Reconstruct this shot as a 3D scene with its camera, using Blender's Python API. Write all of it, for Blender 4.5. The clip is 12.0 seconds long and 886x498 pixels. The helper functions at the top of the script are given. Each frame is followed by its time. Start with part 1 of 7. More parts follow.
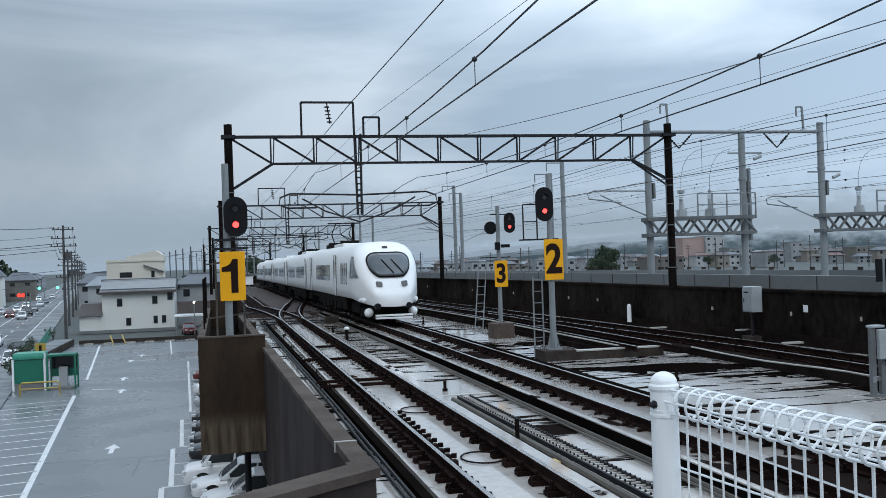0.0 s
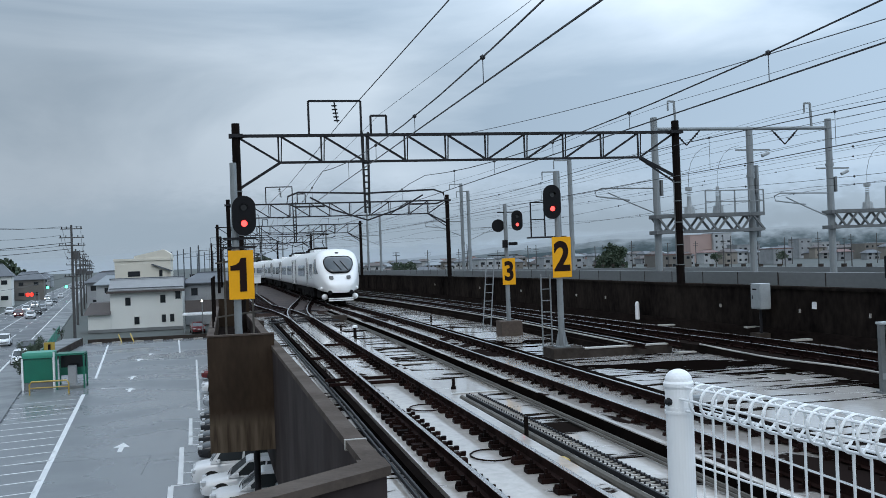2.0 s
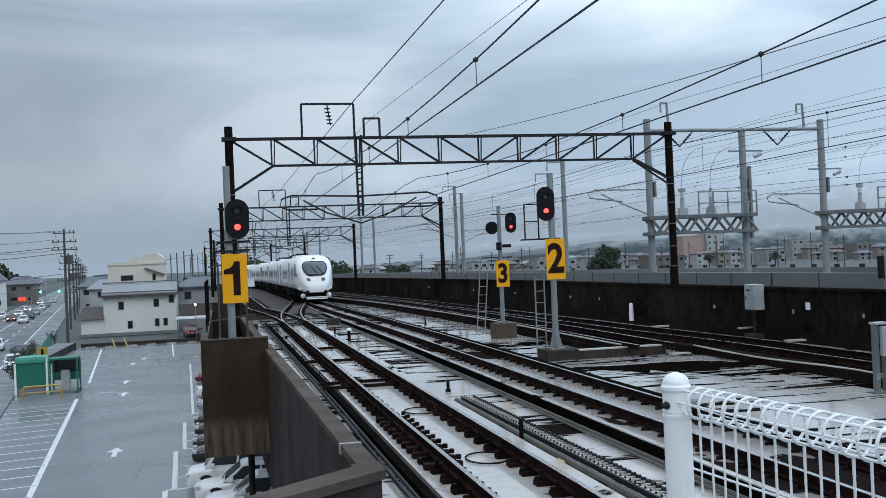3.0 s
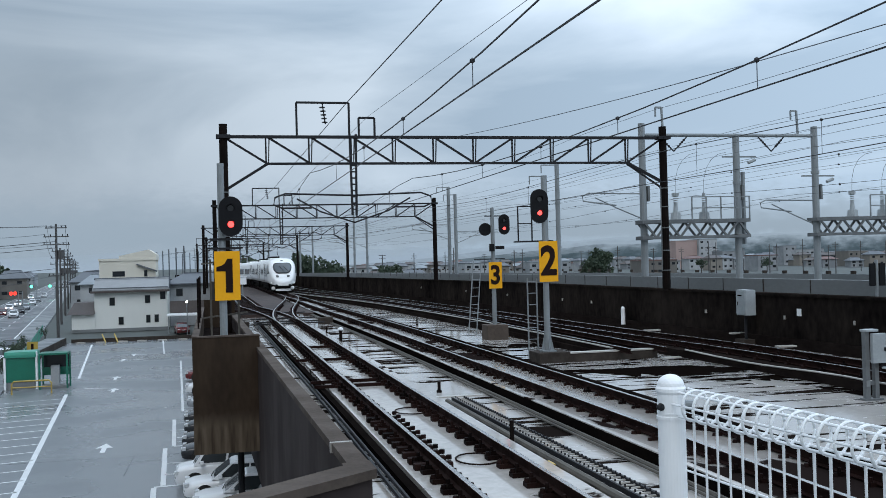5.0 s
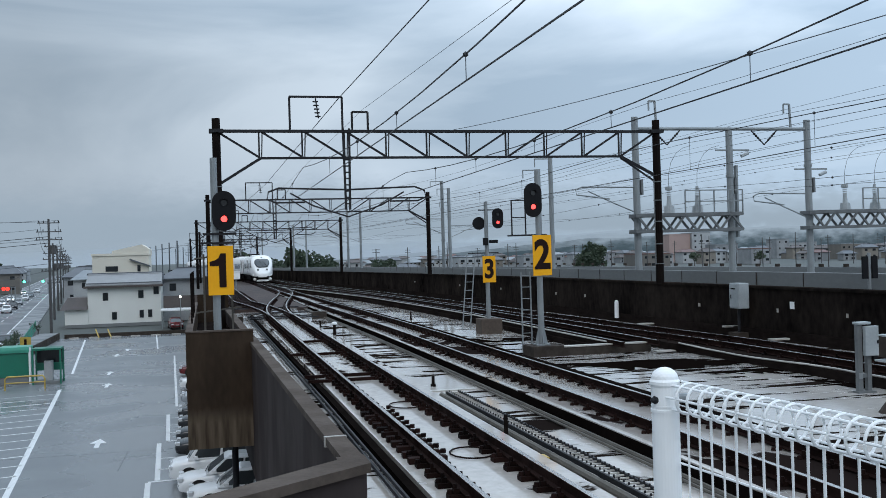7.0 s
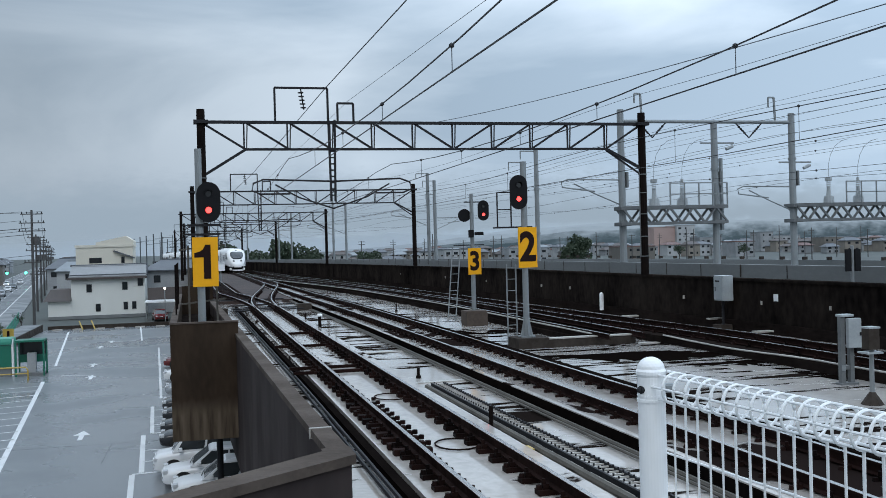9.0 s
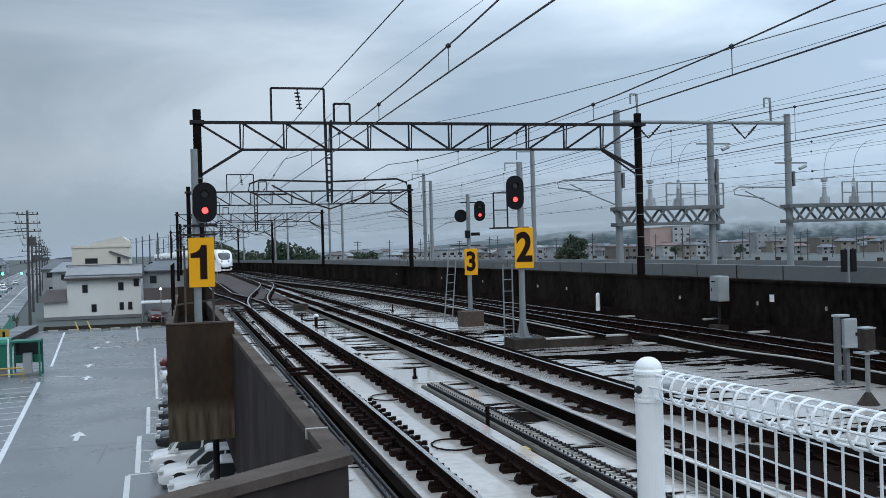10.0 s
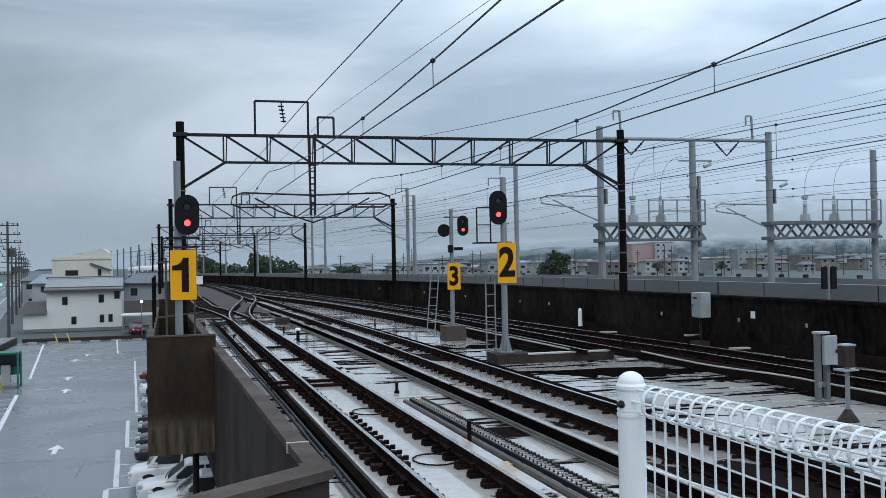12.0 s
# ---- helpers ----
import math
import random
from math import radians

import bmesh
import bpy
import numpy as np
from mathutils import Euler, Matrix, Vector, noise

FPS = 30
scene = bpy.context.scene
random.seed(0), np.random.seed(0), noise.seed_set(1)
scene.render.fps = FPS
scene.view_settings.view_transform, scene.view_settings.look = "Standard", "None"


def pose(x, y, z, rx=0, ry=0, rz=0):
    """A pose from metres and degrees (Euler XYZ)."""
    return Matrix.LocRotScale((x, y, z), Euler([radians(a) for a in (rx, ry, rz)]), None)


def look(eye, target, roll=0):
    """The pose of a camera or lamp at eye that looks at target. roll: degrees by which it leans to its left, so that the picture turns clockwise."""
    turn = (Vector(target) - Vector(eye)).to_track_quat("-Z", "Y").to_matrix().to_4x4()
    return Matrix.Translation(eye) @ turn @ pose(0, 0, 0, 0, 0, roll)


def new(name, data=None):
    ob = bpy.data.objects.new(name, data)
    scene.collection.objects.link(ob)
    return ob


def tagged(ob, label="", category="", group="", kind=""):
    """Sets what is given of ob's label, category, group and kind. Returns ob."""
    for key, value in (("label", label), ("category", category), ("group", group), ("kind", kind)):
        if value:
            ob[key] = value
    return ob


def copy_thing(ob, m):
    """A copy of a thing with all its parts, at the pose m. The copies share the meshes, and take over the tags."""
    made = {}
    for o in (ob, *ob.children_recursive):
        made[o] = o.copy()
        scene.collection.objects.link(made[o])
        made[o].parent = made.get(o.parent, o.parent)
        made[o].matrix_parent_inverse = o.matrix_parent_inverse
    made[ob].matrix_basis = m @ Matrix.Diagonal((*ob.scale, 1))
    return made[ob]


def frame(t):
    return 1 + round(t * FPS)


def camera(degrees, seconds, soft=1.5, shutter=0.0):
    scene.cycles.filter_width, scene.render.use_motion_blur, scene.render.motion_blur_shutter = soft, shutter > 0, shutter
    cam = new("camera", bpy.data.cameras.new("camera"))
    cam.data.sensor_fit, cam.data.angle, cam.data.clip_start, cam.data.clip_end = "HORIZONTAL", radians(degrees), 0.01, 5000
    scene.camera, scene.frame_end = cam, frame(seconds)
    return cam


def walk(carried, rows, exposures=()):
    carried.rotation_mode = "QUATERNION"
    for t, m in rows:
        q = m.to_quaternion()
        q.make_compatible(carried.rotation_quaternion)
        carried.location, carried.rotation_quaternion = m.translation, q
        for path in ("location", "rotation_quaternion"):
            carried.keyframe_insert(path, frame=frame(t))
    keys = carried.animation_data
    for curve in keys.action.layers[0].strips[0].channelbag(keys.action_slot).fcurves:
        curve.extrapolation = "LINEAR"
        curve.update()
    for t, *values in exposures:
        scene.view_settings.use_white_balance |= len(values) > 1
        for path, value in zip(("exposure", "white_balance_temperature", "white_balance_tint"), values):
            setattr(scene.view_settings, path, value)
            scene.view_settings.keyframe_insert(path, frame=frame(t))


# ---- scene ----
cam = camera(48.26, 12.0, soft=0.85)
PATH = [
    (0, (0.0368, -0.0193, 2.6191), (2.2500, 9.7322, 2.7196), -1.905),
    (0.5, (0.0300, -0.0215, 2.6213), (2.1791, 9.7446, 2.6890), -1.863),
    (1, (0.0224, -0.0334, 2.6226), (2.1363, 9.7404, 2.6846), -1.885),
    (1.5, (0.0175, -0.0202, 2.6185), (2.1274, 9.7545, 2.6844), -1.948),
    (2, (0.0121, -0.0293, 2.6217), (2.1545, 9.7382, 2.7044), -2.100),
    (2.5, (0.0111, -0.0137, 2.6240), (2.1939, 9.7446, 2.7276), -2.325),
    (3, (0.0117, -0.0096, 2.6261), (2.2177, 9.7435, 2.7301), -2.394),
    (5, (-0.0007, -0.0069, 2.6196), (2.2774, 9.7295, 2.7307), -1.493),
    (5.5, (-0.0023, -0.0039, 2.6196), (2.2930, 9.7287, 2.7127), -1.499),
    (6, (0.0037, 0.0017, 2.6184), (2.3216, 9.7291, 2.6901), -1.581),
    (6.5, (0.0017, 0.0005, 2.6188), (2.3401, 9.7230, 2.6748), -1.631),
    (7, (-0.0001, -0.0035, 2.6186), (2.3385, 9.7191, 2.6686), -1.648),
    (9, (0.0020, 0.0131, 2.6102), (2.4810, 9.7009, 2.5775), -1.528),
    (9.5, (0.0010, 0.0168, 2.6093), (2.5133, 9.6960, 2.5685), -1.505),
    (10, (-0.0008, 0.0147, 2.6085), (2.5142, 9.6932, 2.5802), -1.514),
    (10.5, (-0.0033, 0.0155, 2.6052), (2.5281, 9.6898, 2.6038), -1.414),
    (11, (0.0034, 0.0265, 2.6050), (2.5803, 9.6888, 2.6374), -1.318),
    (11.5, (0.0029, 0.0266, 2.6044), (2.6369, 9.6732, 2.6768), -1.210),
    (12, (-0.0030, 0.0166, 2.6051), (2.6822, 9.6486, 2.7200), -1.084),
]
walk(cam, [(t, look(eye, target, roll)) for t, eye, target, roll in PATH])

# ---- sky and light ----
world = bpy.data.worlds.new("overcast_sky")
scene.world = world
world.use_nodes = True
wn = world.node_tree
wn.nodes.clear()
w_out = wn.nodes.new("ShaderNodeOutputWorld")
w_bg = wn.nodes.new("ShaderNodeBackground")
w_co = wn.nodes.new("ShaderNodeTexCoord")
w_map = wn.nodes.new("ShaderNodeMapping")
w_map.inputs["Scale"].default_value = (1.5, 1.5, 5.2)
w_map.inputs["Rotation"].default_value = (0.0, radians(3), 0.0)
w_map.inputs["Location"].default_value = (0.55, 0.2, 0.35)
w_noise = wn.nodes.new("ShaderNodeTexNoise")
w_noise.inputs["Scale"].default_value = 1.0
w_noise.inputs["Detail"].default_value = 7.0
w_noise.inputs["Roughness"].default_value = 0.50
w_noise.inputs["Distortion"].default_value = 0.7
w_ramp = wn.nodes.new("ShaderNodeValToRGB")
w_ramp.color_ramp.elements[0].position = 0.41
w_ramp.color_ramp.elements[0].color = (0.245, 0.325, 0.420, 1)
w_ramp.color_ramp.elements[1].position = 0.60
w_ramp.color_ramp.elements[1].color = (0.462, 0.548, 0.645, 1)
w_sep = wn.nodes.new("ShaderNodeSeparateXYZ")
w_low = wn.nodes.new("ShaderNodeMapRange")
w_low.inputs["From Min"].default_value = -0.02
w_low.inputs["From Max"].default_value = 0.13
w_low.inputs["To Min"].default_value = 0.30
w_low.inputs["To Max"].default_value = 1.0
w_hmix = wn.nodes.new("ShaderNodeMix")
w_hmix.data_type = "RGBA"
w_hmix.inputs["A"].default_value = (0.300, 0.385, 0.475, 1)
w_sky = wn.nodes.new("ShaderNodeTexSky")
w_sky.sky_type = "NISHITA"
w_sky.sun_disc = False
w_sky.sun_elevation = radians(48)
w_sky.sun_rotation = radians(200)
w_sky.air_density = 2.0
w_sky.dust_density = 5.0
w_bg2 = wn.nodes.new("ShaderNodeBackground")
w_bg2.inputs["Strength"].default_value = 0.008
w_add = wn.nodes.new("ShaderNodeAddShader")
L = wn.links.new
L(w_co.outputs["Generated"], w_map.inputs["Vector"])
L(w_map.outputs["Vector"], w_noise.inputs["Vector"])
L(w_noise.outputs["Fac"], w_ramp.inputs["Fac"])
L(w_co.outputs["Generated"], w_sep.inputs["Vector"])
L(w_sep.outputs["Z"], w_low.inputs["Value"])
L(w_low.outputs["Result"], w_hmix.inputs["Factor"])
L(w_ramp.outputs["Color"], w_hmix.inputs["B"])
# the cloud is thinner towards the right-hand side of the line
w_side = wn.nodes.new("ShaderNodeMapRange")
w_side.inputs["From Min"].default_value = -0.15
w_side.inputs["From Max"].default_value = 0.62
w_side.inputs["To Min"].default_value = 0.90
w_side.inputs["To Max"].default_value = 1.86
w_tint = wn.nodes.new("ShaderNodeVectorMath")
w_tint.operation = "SCALE"
L(w_sep.outputs["X"], w_side.inputs["Value"])
L(w_hmix.outputs["Result"], w_tint.inputs[0])
L(w_side.outputs["Result"], w_tint.inputs["Scale"])
L(w_tint.outputs["Vector"], w_bg.inputs["Color"])
# an overcast sky is brightest overhead
w_zen = wn.nodes.new("ShaderNodeMapRange")
w_zen.inputs["From Min"].default_value = 0.18
w_zen.inputs["From Max"].default_value = 0.9
w_zen.inputs["To Min"].default_value = 1.0
w_zen.inputs["To Max"].default_value = 2.75
L(w_sep.outputs["Z"], w_zen.inputs["Value"])
L(w_zen.outputs["Result"], w_bg.inputs["Strength"])
L(w_sky.outputs["Color"], w_bg2.inputs["Color"])
L(w_bg.outputs["Background"], w_add.inputs[0])
L(w_bg2.outputs["Background"], w_add.inputs[1])
L(w_add.outputs["Shader"], w_out.inputs["Surface"])

sun = new("sun", bpy.data.lights.new("sun", "SUN"))
sun.data.energy = 0.6
sun.data.angle = radians(30)
sun.data.color = (1.0, 0.98, 0.95)
sun.matrix_world = look((-12, -30, 40), (0, 0, 0))
scene.view_settings.exposure = 0.0


# ---- materials ----
def mat(name, a, b=None, rough=0.6, rough2=None, metal=0.0, fine=18.0, big=1.3, bump=0.15, spread=0.5,
        stretch=(1, 1, 1), spec=0.5, rand=0.0):
    """Two-scale noise between colours a and b, roughness between rough and rough2, fine relief."""
    m = bpy.data.materials.new(name)
    m.use_nodes = True
    n, l = m.node_tree.nodes, m.node_tree.links.new
    bsdf = n["Principled BSDF"]
    b = b or tuple(c * 0.7 for c in a)
    co = n.new("ShaderNodeTexCoord")
    mp = n.new("ShaderNodeMapping")
    mp.inputs["Scale"].default_value = stretch
    l(co.outputs["Object"], mp.inputs["Vector"])
    n1 = n.new("ShaderNodeTexNoise")
    n1.inputs["Scale"].default_value = big
    n1.inputs["Detail"].default_value = 5
    n2 = n.new("ShaderNodeTexNoise")
    n2.inputs["Scale"].default_value = fine
    n2.inputs["Detail"].default_value = 4
    l(mp.outputs["Vector"], n1.inputs["Vector"])
    l(mp.outputs["Vector"], n2.inputs["Vector"])
    mixf = n.new("ShaderNodeMath")
    mixf.operation = "MULTIPLY_ADD"
    mixf.inputs[1].default_value = 0.35
    l(n2.outputs["Fac"], mixf.inputs[0])
    sc = n.new("ShaderNodeMath")
    sc.operation = "MULTIPLY"
    sc.inputs[1].default_value = 0.65
    l(n1.outputs["Fac"], sc.inputs[0])
    l(sc.outputs[0], mixf.inputs[2])
    fac = mixf.outputs[0]
    if rand:
        oi = n.new("ShaderNodeObjectInfo")
        ra = n.new("ShaderNodeMath")
        ra.operation = "MULTIPLY_ADD"
        ra.inputs[1].default_value = rand
        l(oi.outputs["Random"], ra.inputs[0])
        l(fac, ra.inputs[2])
        sb = n.new("ShaderNodeMath")
        sb.operation = "SUBTRACT"
        sb.inputs[1].default_value = rand / 2
        l(ra.outputs[0], sb.inputs[0])
        fac = sb.outputs[0]
    rp = n.new("ShaderNodeMapRange")
    rp.inputs["From Min"].default_value = 0.5 - spread / 2
    rp.inputs["From Max"].default_value = 0.5 + spread / 2
    l(fac, rp.inputs["Value"])
    mx = n.new("ShaderNodeMix")
    mx.data_type = "RGBA"
    mx.inputs["A"].default_value = (*a, 1)
    mx.inputs["B"].default_value = (*b, 1)
    l(rp.outputs["Result"], mx.inputs["Factor"])
    l(mx.outputs["Result"], bsdf.inputs["Base Color"])
    if rough2 is None:
        bsdf.inputs["Roughness"].default_value = rough
    else:
        rr = n.new("ShaderNodeMapRange")
        rr.inputs["From Min"].default_value = 0.42
        rr.inputs["From Max"].default_value = 0.58
        rr.inputs["To Min"].default_value = rough
        rr.inputs["To Max"].default_value = rough2
        l(n1.outputs["Fac"], rr.inputs["Value"])
        l(rr.outputs["Result"], bsdf.inputs["Roughness"])
    bsdf.inputs["Metallic"].default_value = metal
    bsdf.inputs["Specular IOR Level"].default_value = spec
    if bump:
        bp = n.new("ShaderNodeBump")
        bp.inputs["Strength"].default_value = bump
        bp.inputs["Distance"].default_value = 0.02
        l(n2.outputs["Fac"], bp.inputs["Height"])
        l(bp.outputs["Normal"], bsdf.inputs["Normal"])
    return m


def glow(name, col, strength):
    m = bpy.data.materials.new(name)
    m.use_nodes = True
    b = m.node_tree.nodes["Principled BSDF"]
    b.inputs["Base Color"].default_value = (*[c * 0.5 for c in col], 1)
    b.inputs["Emission Color"].default_value = (*col, 1)
    b.inputs["Emission Strength"].default_value = strength
    b.inputs["Roughness"].default_value = 0.3
    return m


def glass(name, col, rough=0.05):
    return mat(name, col, tuple(c * 0.8 for c in col), rough, fine=3, big=0.6, bump=0.0, spec=0.8)




def wet_floor(name, light, dark, scale, stretch, cut, gloss=0.07):
    """Rain-wet concrete: shining film, its pale colour carrying part of the sky's reflection, broken by sharp-edged
    dark, matt patches.
    """
    m = bpy.data.materials.new(name)
    m.use_nodes = True
    n, l = m.node_tree.nodes, m.node_tree.links.new
    bsdf = n["Principled BSDF"]
    co, mp = n.new("ShaderNodeTexCoord"), n.new("ShaderNodeMapping")
    mp.inputs["Scale"].default_value = stretch
    l(co.outputs["Object"], mp.inputs["Vector"])
    layers = []
    for sc, det in ((scale, 6), (scale * 0.16, 2), (scale * 9, 4)):
        t = n.new("ShaderNodeTexNoise")
        t.inputs["Scale"].default_value = sc
        t.inputs["Detail"].default_value = det
        t.inputs["Distortion"].default_value = 0.5
        l(mp.outputs["Vector"], t.inputs["Vector"])
        layers.append(t)
    mad = n.new("ShaderNodeMath")
    mad.operation = "MULTIPLY_ADD"
    mad.inputs[1].default_value = 0.9
    l(layers[1].outputs["Fac"], mad.inputs[0])
    l(layers[0].outputs["Fac"], mad.inputs[2])
    rp = n.new("ShaderNodeMapRange")
    rp.inputs["From Min"].default_value = cut - 0.018
    rp.inputs["From Max"].default_value = cut + 0.018
    l(mad.outputs[0], rp.inputs["Value"])
    # pale base makes up for sky reflection that the gloss alone lacks
    shade = n.new("ShaderNodeMix")
    shade.data_type = "RGBA"
    shade.inputs["A"].default_value = (*[c * 0.72 for c in light], 1)
    shade.inputs["B"].default_value = (*[c * 1.2 for c in light], 1)
    l(layers[2].outputs["Fac"], shade.inputs["Factor"])
    mx = n.new("ShaderNodeMix")
    mx.data_type = "RGBA"
    mx.inputs["B"].default_value = (*dark, 1)
    l(rp.outputs["Result"], mx.inputs["Factor"])
    l(shade.outputs["Result"], mx.inputs["A"])
    l(mx.outputs["Result"], bsdf.inputs["Base Color"])
    for key, a, b in (("Roughness", gloss, 0.95), ("Specular IOR Level", 0.6, 0.0)):
        r = n.new("ShaderNodeMapRange")
        r.inputs["To Min"].default_value = a
        r.inputs["To Max"].default_value = b
        l(rp.outputs["Result"], r.inputs["Value"])
        l(r.outputs["Result"], bsdf.inputs[key])
    bp = n.new("ShaderNodeBump")
    bp.inputs["Strength"].default_value = 0.03
    bp.inputs["Distance"].default_value = 0.02
    l(layers[2].outputs["Fac"], bp.inputs["Height"])
    l(bp.outputs["Normal"], bsdf.inputs["Normal"])
    return m


WET = wet_floor("wet_concrete_floor", (0.475, 0.442, 0.408), (0.013, 0.0098, 0.0086), 1.5, (0.36, 2.0, 1), 1.02)
WETD = wet_floor("silty_wet_floor", (0.40, 0.375, 0.35), (0.0050, 0.0037, 0.0032), 1.6, (0.40, 1.9, 1), 0.91)
WETS = wet_floor("wet_slab_concrete", (0.475, 0.440, 0.406), (0.022, 0.016, 0.0145), 1.1, (0.8, 0.6, 1), 1.07)
PAVE = mat("wet_pavement", (0.19, 0.20, 0.205), (0.12, 0.125, 0.13), 0.4, 0.6, fine=8, big=0.4, bump=0.1)
PLINTH = wet_floor("track_slab_concrete", (0.32, 0.290, 0.265), (0.016, 0.0115, 0.0105), 1.0, (0.9, 0.45, 1), 0.97, 0.14)
STAINED = mat("stained_bracket_concrete", (0.060, 0.041, 0.028), (0.019, 0.0138, 0.0108), 0.8, 0.95, fine=7, big=1.2, bump=0.2, spread=0.5, stretch=(1.6, 1.6, 0.5), spec=0.04)
n_, l_ = STAINED.node_tree.nodes, STAINED.node_tree.links.new
# lime stains that run down from an old pour joint
st_co, st_map, st_noise, st_sep = n_.new("ShaderNodeTexCoord"), n_.new("ShaderNodeMapping"), n_.new("ShaderNodeTexNoise"), n_.new("ShaderNodeSeparateXYZ")
st_map.inputs["Scale"].default_value = (5.0, 5.0, 0.5)
st_noise.inputs["Scale"].default_value = 1.3
st_noise.inputs["Detail"].default_value = 5
st_add, st_ramp, st_mul, st_mix = n_.new("ShaderNodeMath"), n_.new("ShaderNodeMapRange"), n_.new("ShaderNodeMath"), n_.new("ShaderNodeMix")
st_add.operation = "MULTIPLY_ADD"
st_add.inputs[1].default_value = 0.55
st_ramp.inputs["From Min"].default_value = -0.30
st_ramp.inputs["From Max"].default_value = -0.62
st_mul.operation = "MULTIPLY"
st_mix.data_type = "RGBA"
st_mix.inputs["B"].default_value = (0.130, 0.100, 0.072, 1)
l_(st_co.outputs["Object"], st_map.inputs["Vector"])
l_(st_map.outputs["Vector"], st_noise.inputs["Vector"])
l_(st_co.outputs["Object"], st_sep.inputs["Vector"])
l_(st_noise.outputs["Fac"], st_add.inputs[0])
l_(st_sep.outputs["Z"], st_add.inputs[2])
l_(st_add.outputs[0], st_ramp.inputs["Value"])
l_(st_ramp.outputs["Result"], st_mul.inputs[0])
st_str = n_.new("ShaderNodeMapRange")
st_str.inputs["From Min"].default_value = 0.32
st_str.inputs["From Max"].default_value = 0.62
l_(st_noise.outputs["Fac"], st_str.inputs["Value"])
l_(st_str.outputs["Result"], st_mul.inputs[1])
old_ = n_["Principled BSDF"].inputs["Base Color"].links[0].from_socket
l_(old_, st_mix.inputs["A"])
l_(st_mul.outputs[0], st_mix.inputs["Factor"])
l_(st_mix.outputs["Result"], n_["Principled BSDF"].inputs["Base Color"])
BEDDARK = mat("near_black_track_bed", (0.026, 0.020, 0.0175), (0.0055, 0.0044, 0.0042), 0.55, 0.85, fine=9, big=1.6, bump=0.4, stretch=(1, 0.5, 1), spec=0.0)
CONDUIT = mat("muddy_conduit", (0.13, 0.118, 0.10), (0.06, 0.053, 0.046), 0.6, fine=16, big=2.2, bump=0.2, spec=0.2)
KERB = mat("near_black_kerb", (0.0125, 0.0095, 0.0085), (0.0025, 0.0022, 0.0022), 0.6, 0.85, fine=14, big=0.8, bump=0.2, spec=0.0)
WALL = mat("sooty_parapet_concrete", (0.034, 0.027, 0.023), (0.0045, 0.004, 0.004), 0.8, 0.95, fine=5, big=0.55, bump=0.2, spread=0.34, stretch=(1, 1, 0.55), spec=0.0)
PARA = mat("stained_parapet_concrete", (0.068, 0.052, 0.048), (0.020, 0.0158, 0.0158), 0.7, 0.9, fine=4, big=0.7, bump=0.10, spread=0.75, stretch=(1.0, 1.0, 0.6), spec=0.08)
CAP = mat("parapet_cap_concrete", (0.118, 0.092, 0.076), (0.046, 0.036, 0.030), 0.75, 0.92, fine=16, big=1.2, bump=0.25, spec=0.12)
PALE = mat("pale_viaduct_concrete", (0.20, 0.208, 0.208), (0.13, 0.137, 0.137), 0.7, fine=10, big=0.5, bump=0.15, stretch=(1, 0.4, 1))
BLOCK = mat("signal_base_concrete", (0.070, 0.057, 0.048), (0.022, 0.0178, 0.0152), 0.7, 0.9, fine=12, big=2, bump=0.25, spec=0.1)
RAIL = mat("rusty_rail_steel", (0.026, 0.0125, 0.0105), (0.006, 0.0038, 0.0034), 0.6, 0.8, fine=30, big=2, bump=0.15, spec=0.03)
RAILTOP = mat("worn_rail_head", (0.58, 0.56, 0.54), (0.36, 0.34, 0.32), 0.26, metal=1.0, fine=30, big=2, bump=0.03)
CLIP = mat("rusty_rail_fastener", (0.024, 0.0122, 0.0104), (0.0050, 0.0034, 0.0032), 0.6, fine=30, big=4, bump=0.2, rand=0.4, spec=0.03)
BALLAST = mat("rusty_ballast", (0.070, 0.044, 0.037), (0.009, 0.0066, 0.006), 0.85, fine=9, big=1.1, bump=0.9, spread=0.3)
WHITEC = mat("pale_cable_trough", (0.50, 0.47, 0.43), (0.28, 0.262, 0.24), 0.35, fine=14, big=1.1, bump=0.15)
MASTD = mat("dark_brown_mast", (0.015, 0.0105, 0.009), (0.004, 0.0034, 0.0034), 0.6, fine=20, big=2, bump=0.1, spec=0.03)
STEELD = mat("dark_painted_steel", (0.026, 0.026, 0.029), (0.009, 0.009, 0.011), 0.55, fine=22, big=2, bump=0.08, spec=0.2)
GALV = mat("galvanised_steel", (0.28, 0.30, 0.305), (0.185, 0.20, 0.208), 0.5, metal=0.25, fine=25, big=1.4, bump=0.08)
GALVD = mat("weathered_steel_lattice", (0.17, 0.18, 0.182), (0.095, 0.10, 0.104), 0.6, fine=20, big=2, bump=0.05, spec=0.25)
GREYBOX = mat("grey_painted_cabinet", (0.40, 0.43, 0.44), (0.25, 0.27, 0.28), 0.4, fine=20, big=2, bump=0.05)
WIRE = mat("dark_wire", (0.03, 0.032, 0.036), (0.02, 0.02, 0.024), 0.5, metal=0.3, bump=0)
WIREG = mat("grey_wire", (0.13, 0.145, 0.16), (0.09, 0.10, 0.115), 0.5, metal=0.3, bump=0)
BLACK = mat("black_signal_plate", (0.014, 0.014, 0.016), (0.009, 0.009, 0.010), 0.6, fine=20, big=3, bump=0.04, spec=0.1)
YEL = mat("yellow_number_board", (0.92, 0.43, 0.012), (0.80, 0.36, 0.010), 0.5, fine=15, big=1.5, bump=0.02, spec=0.2)
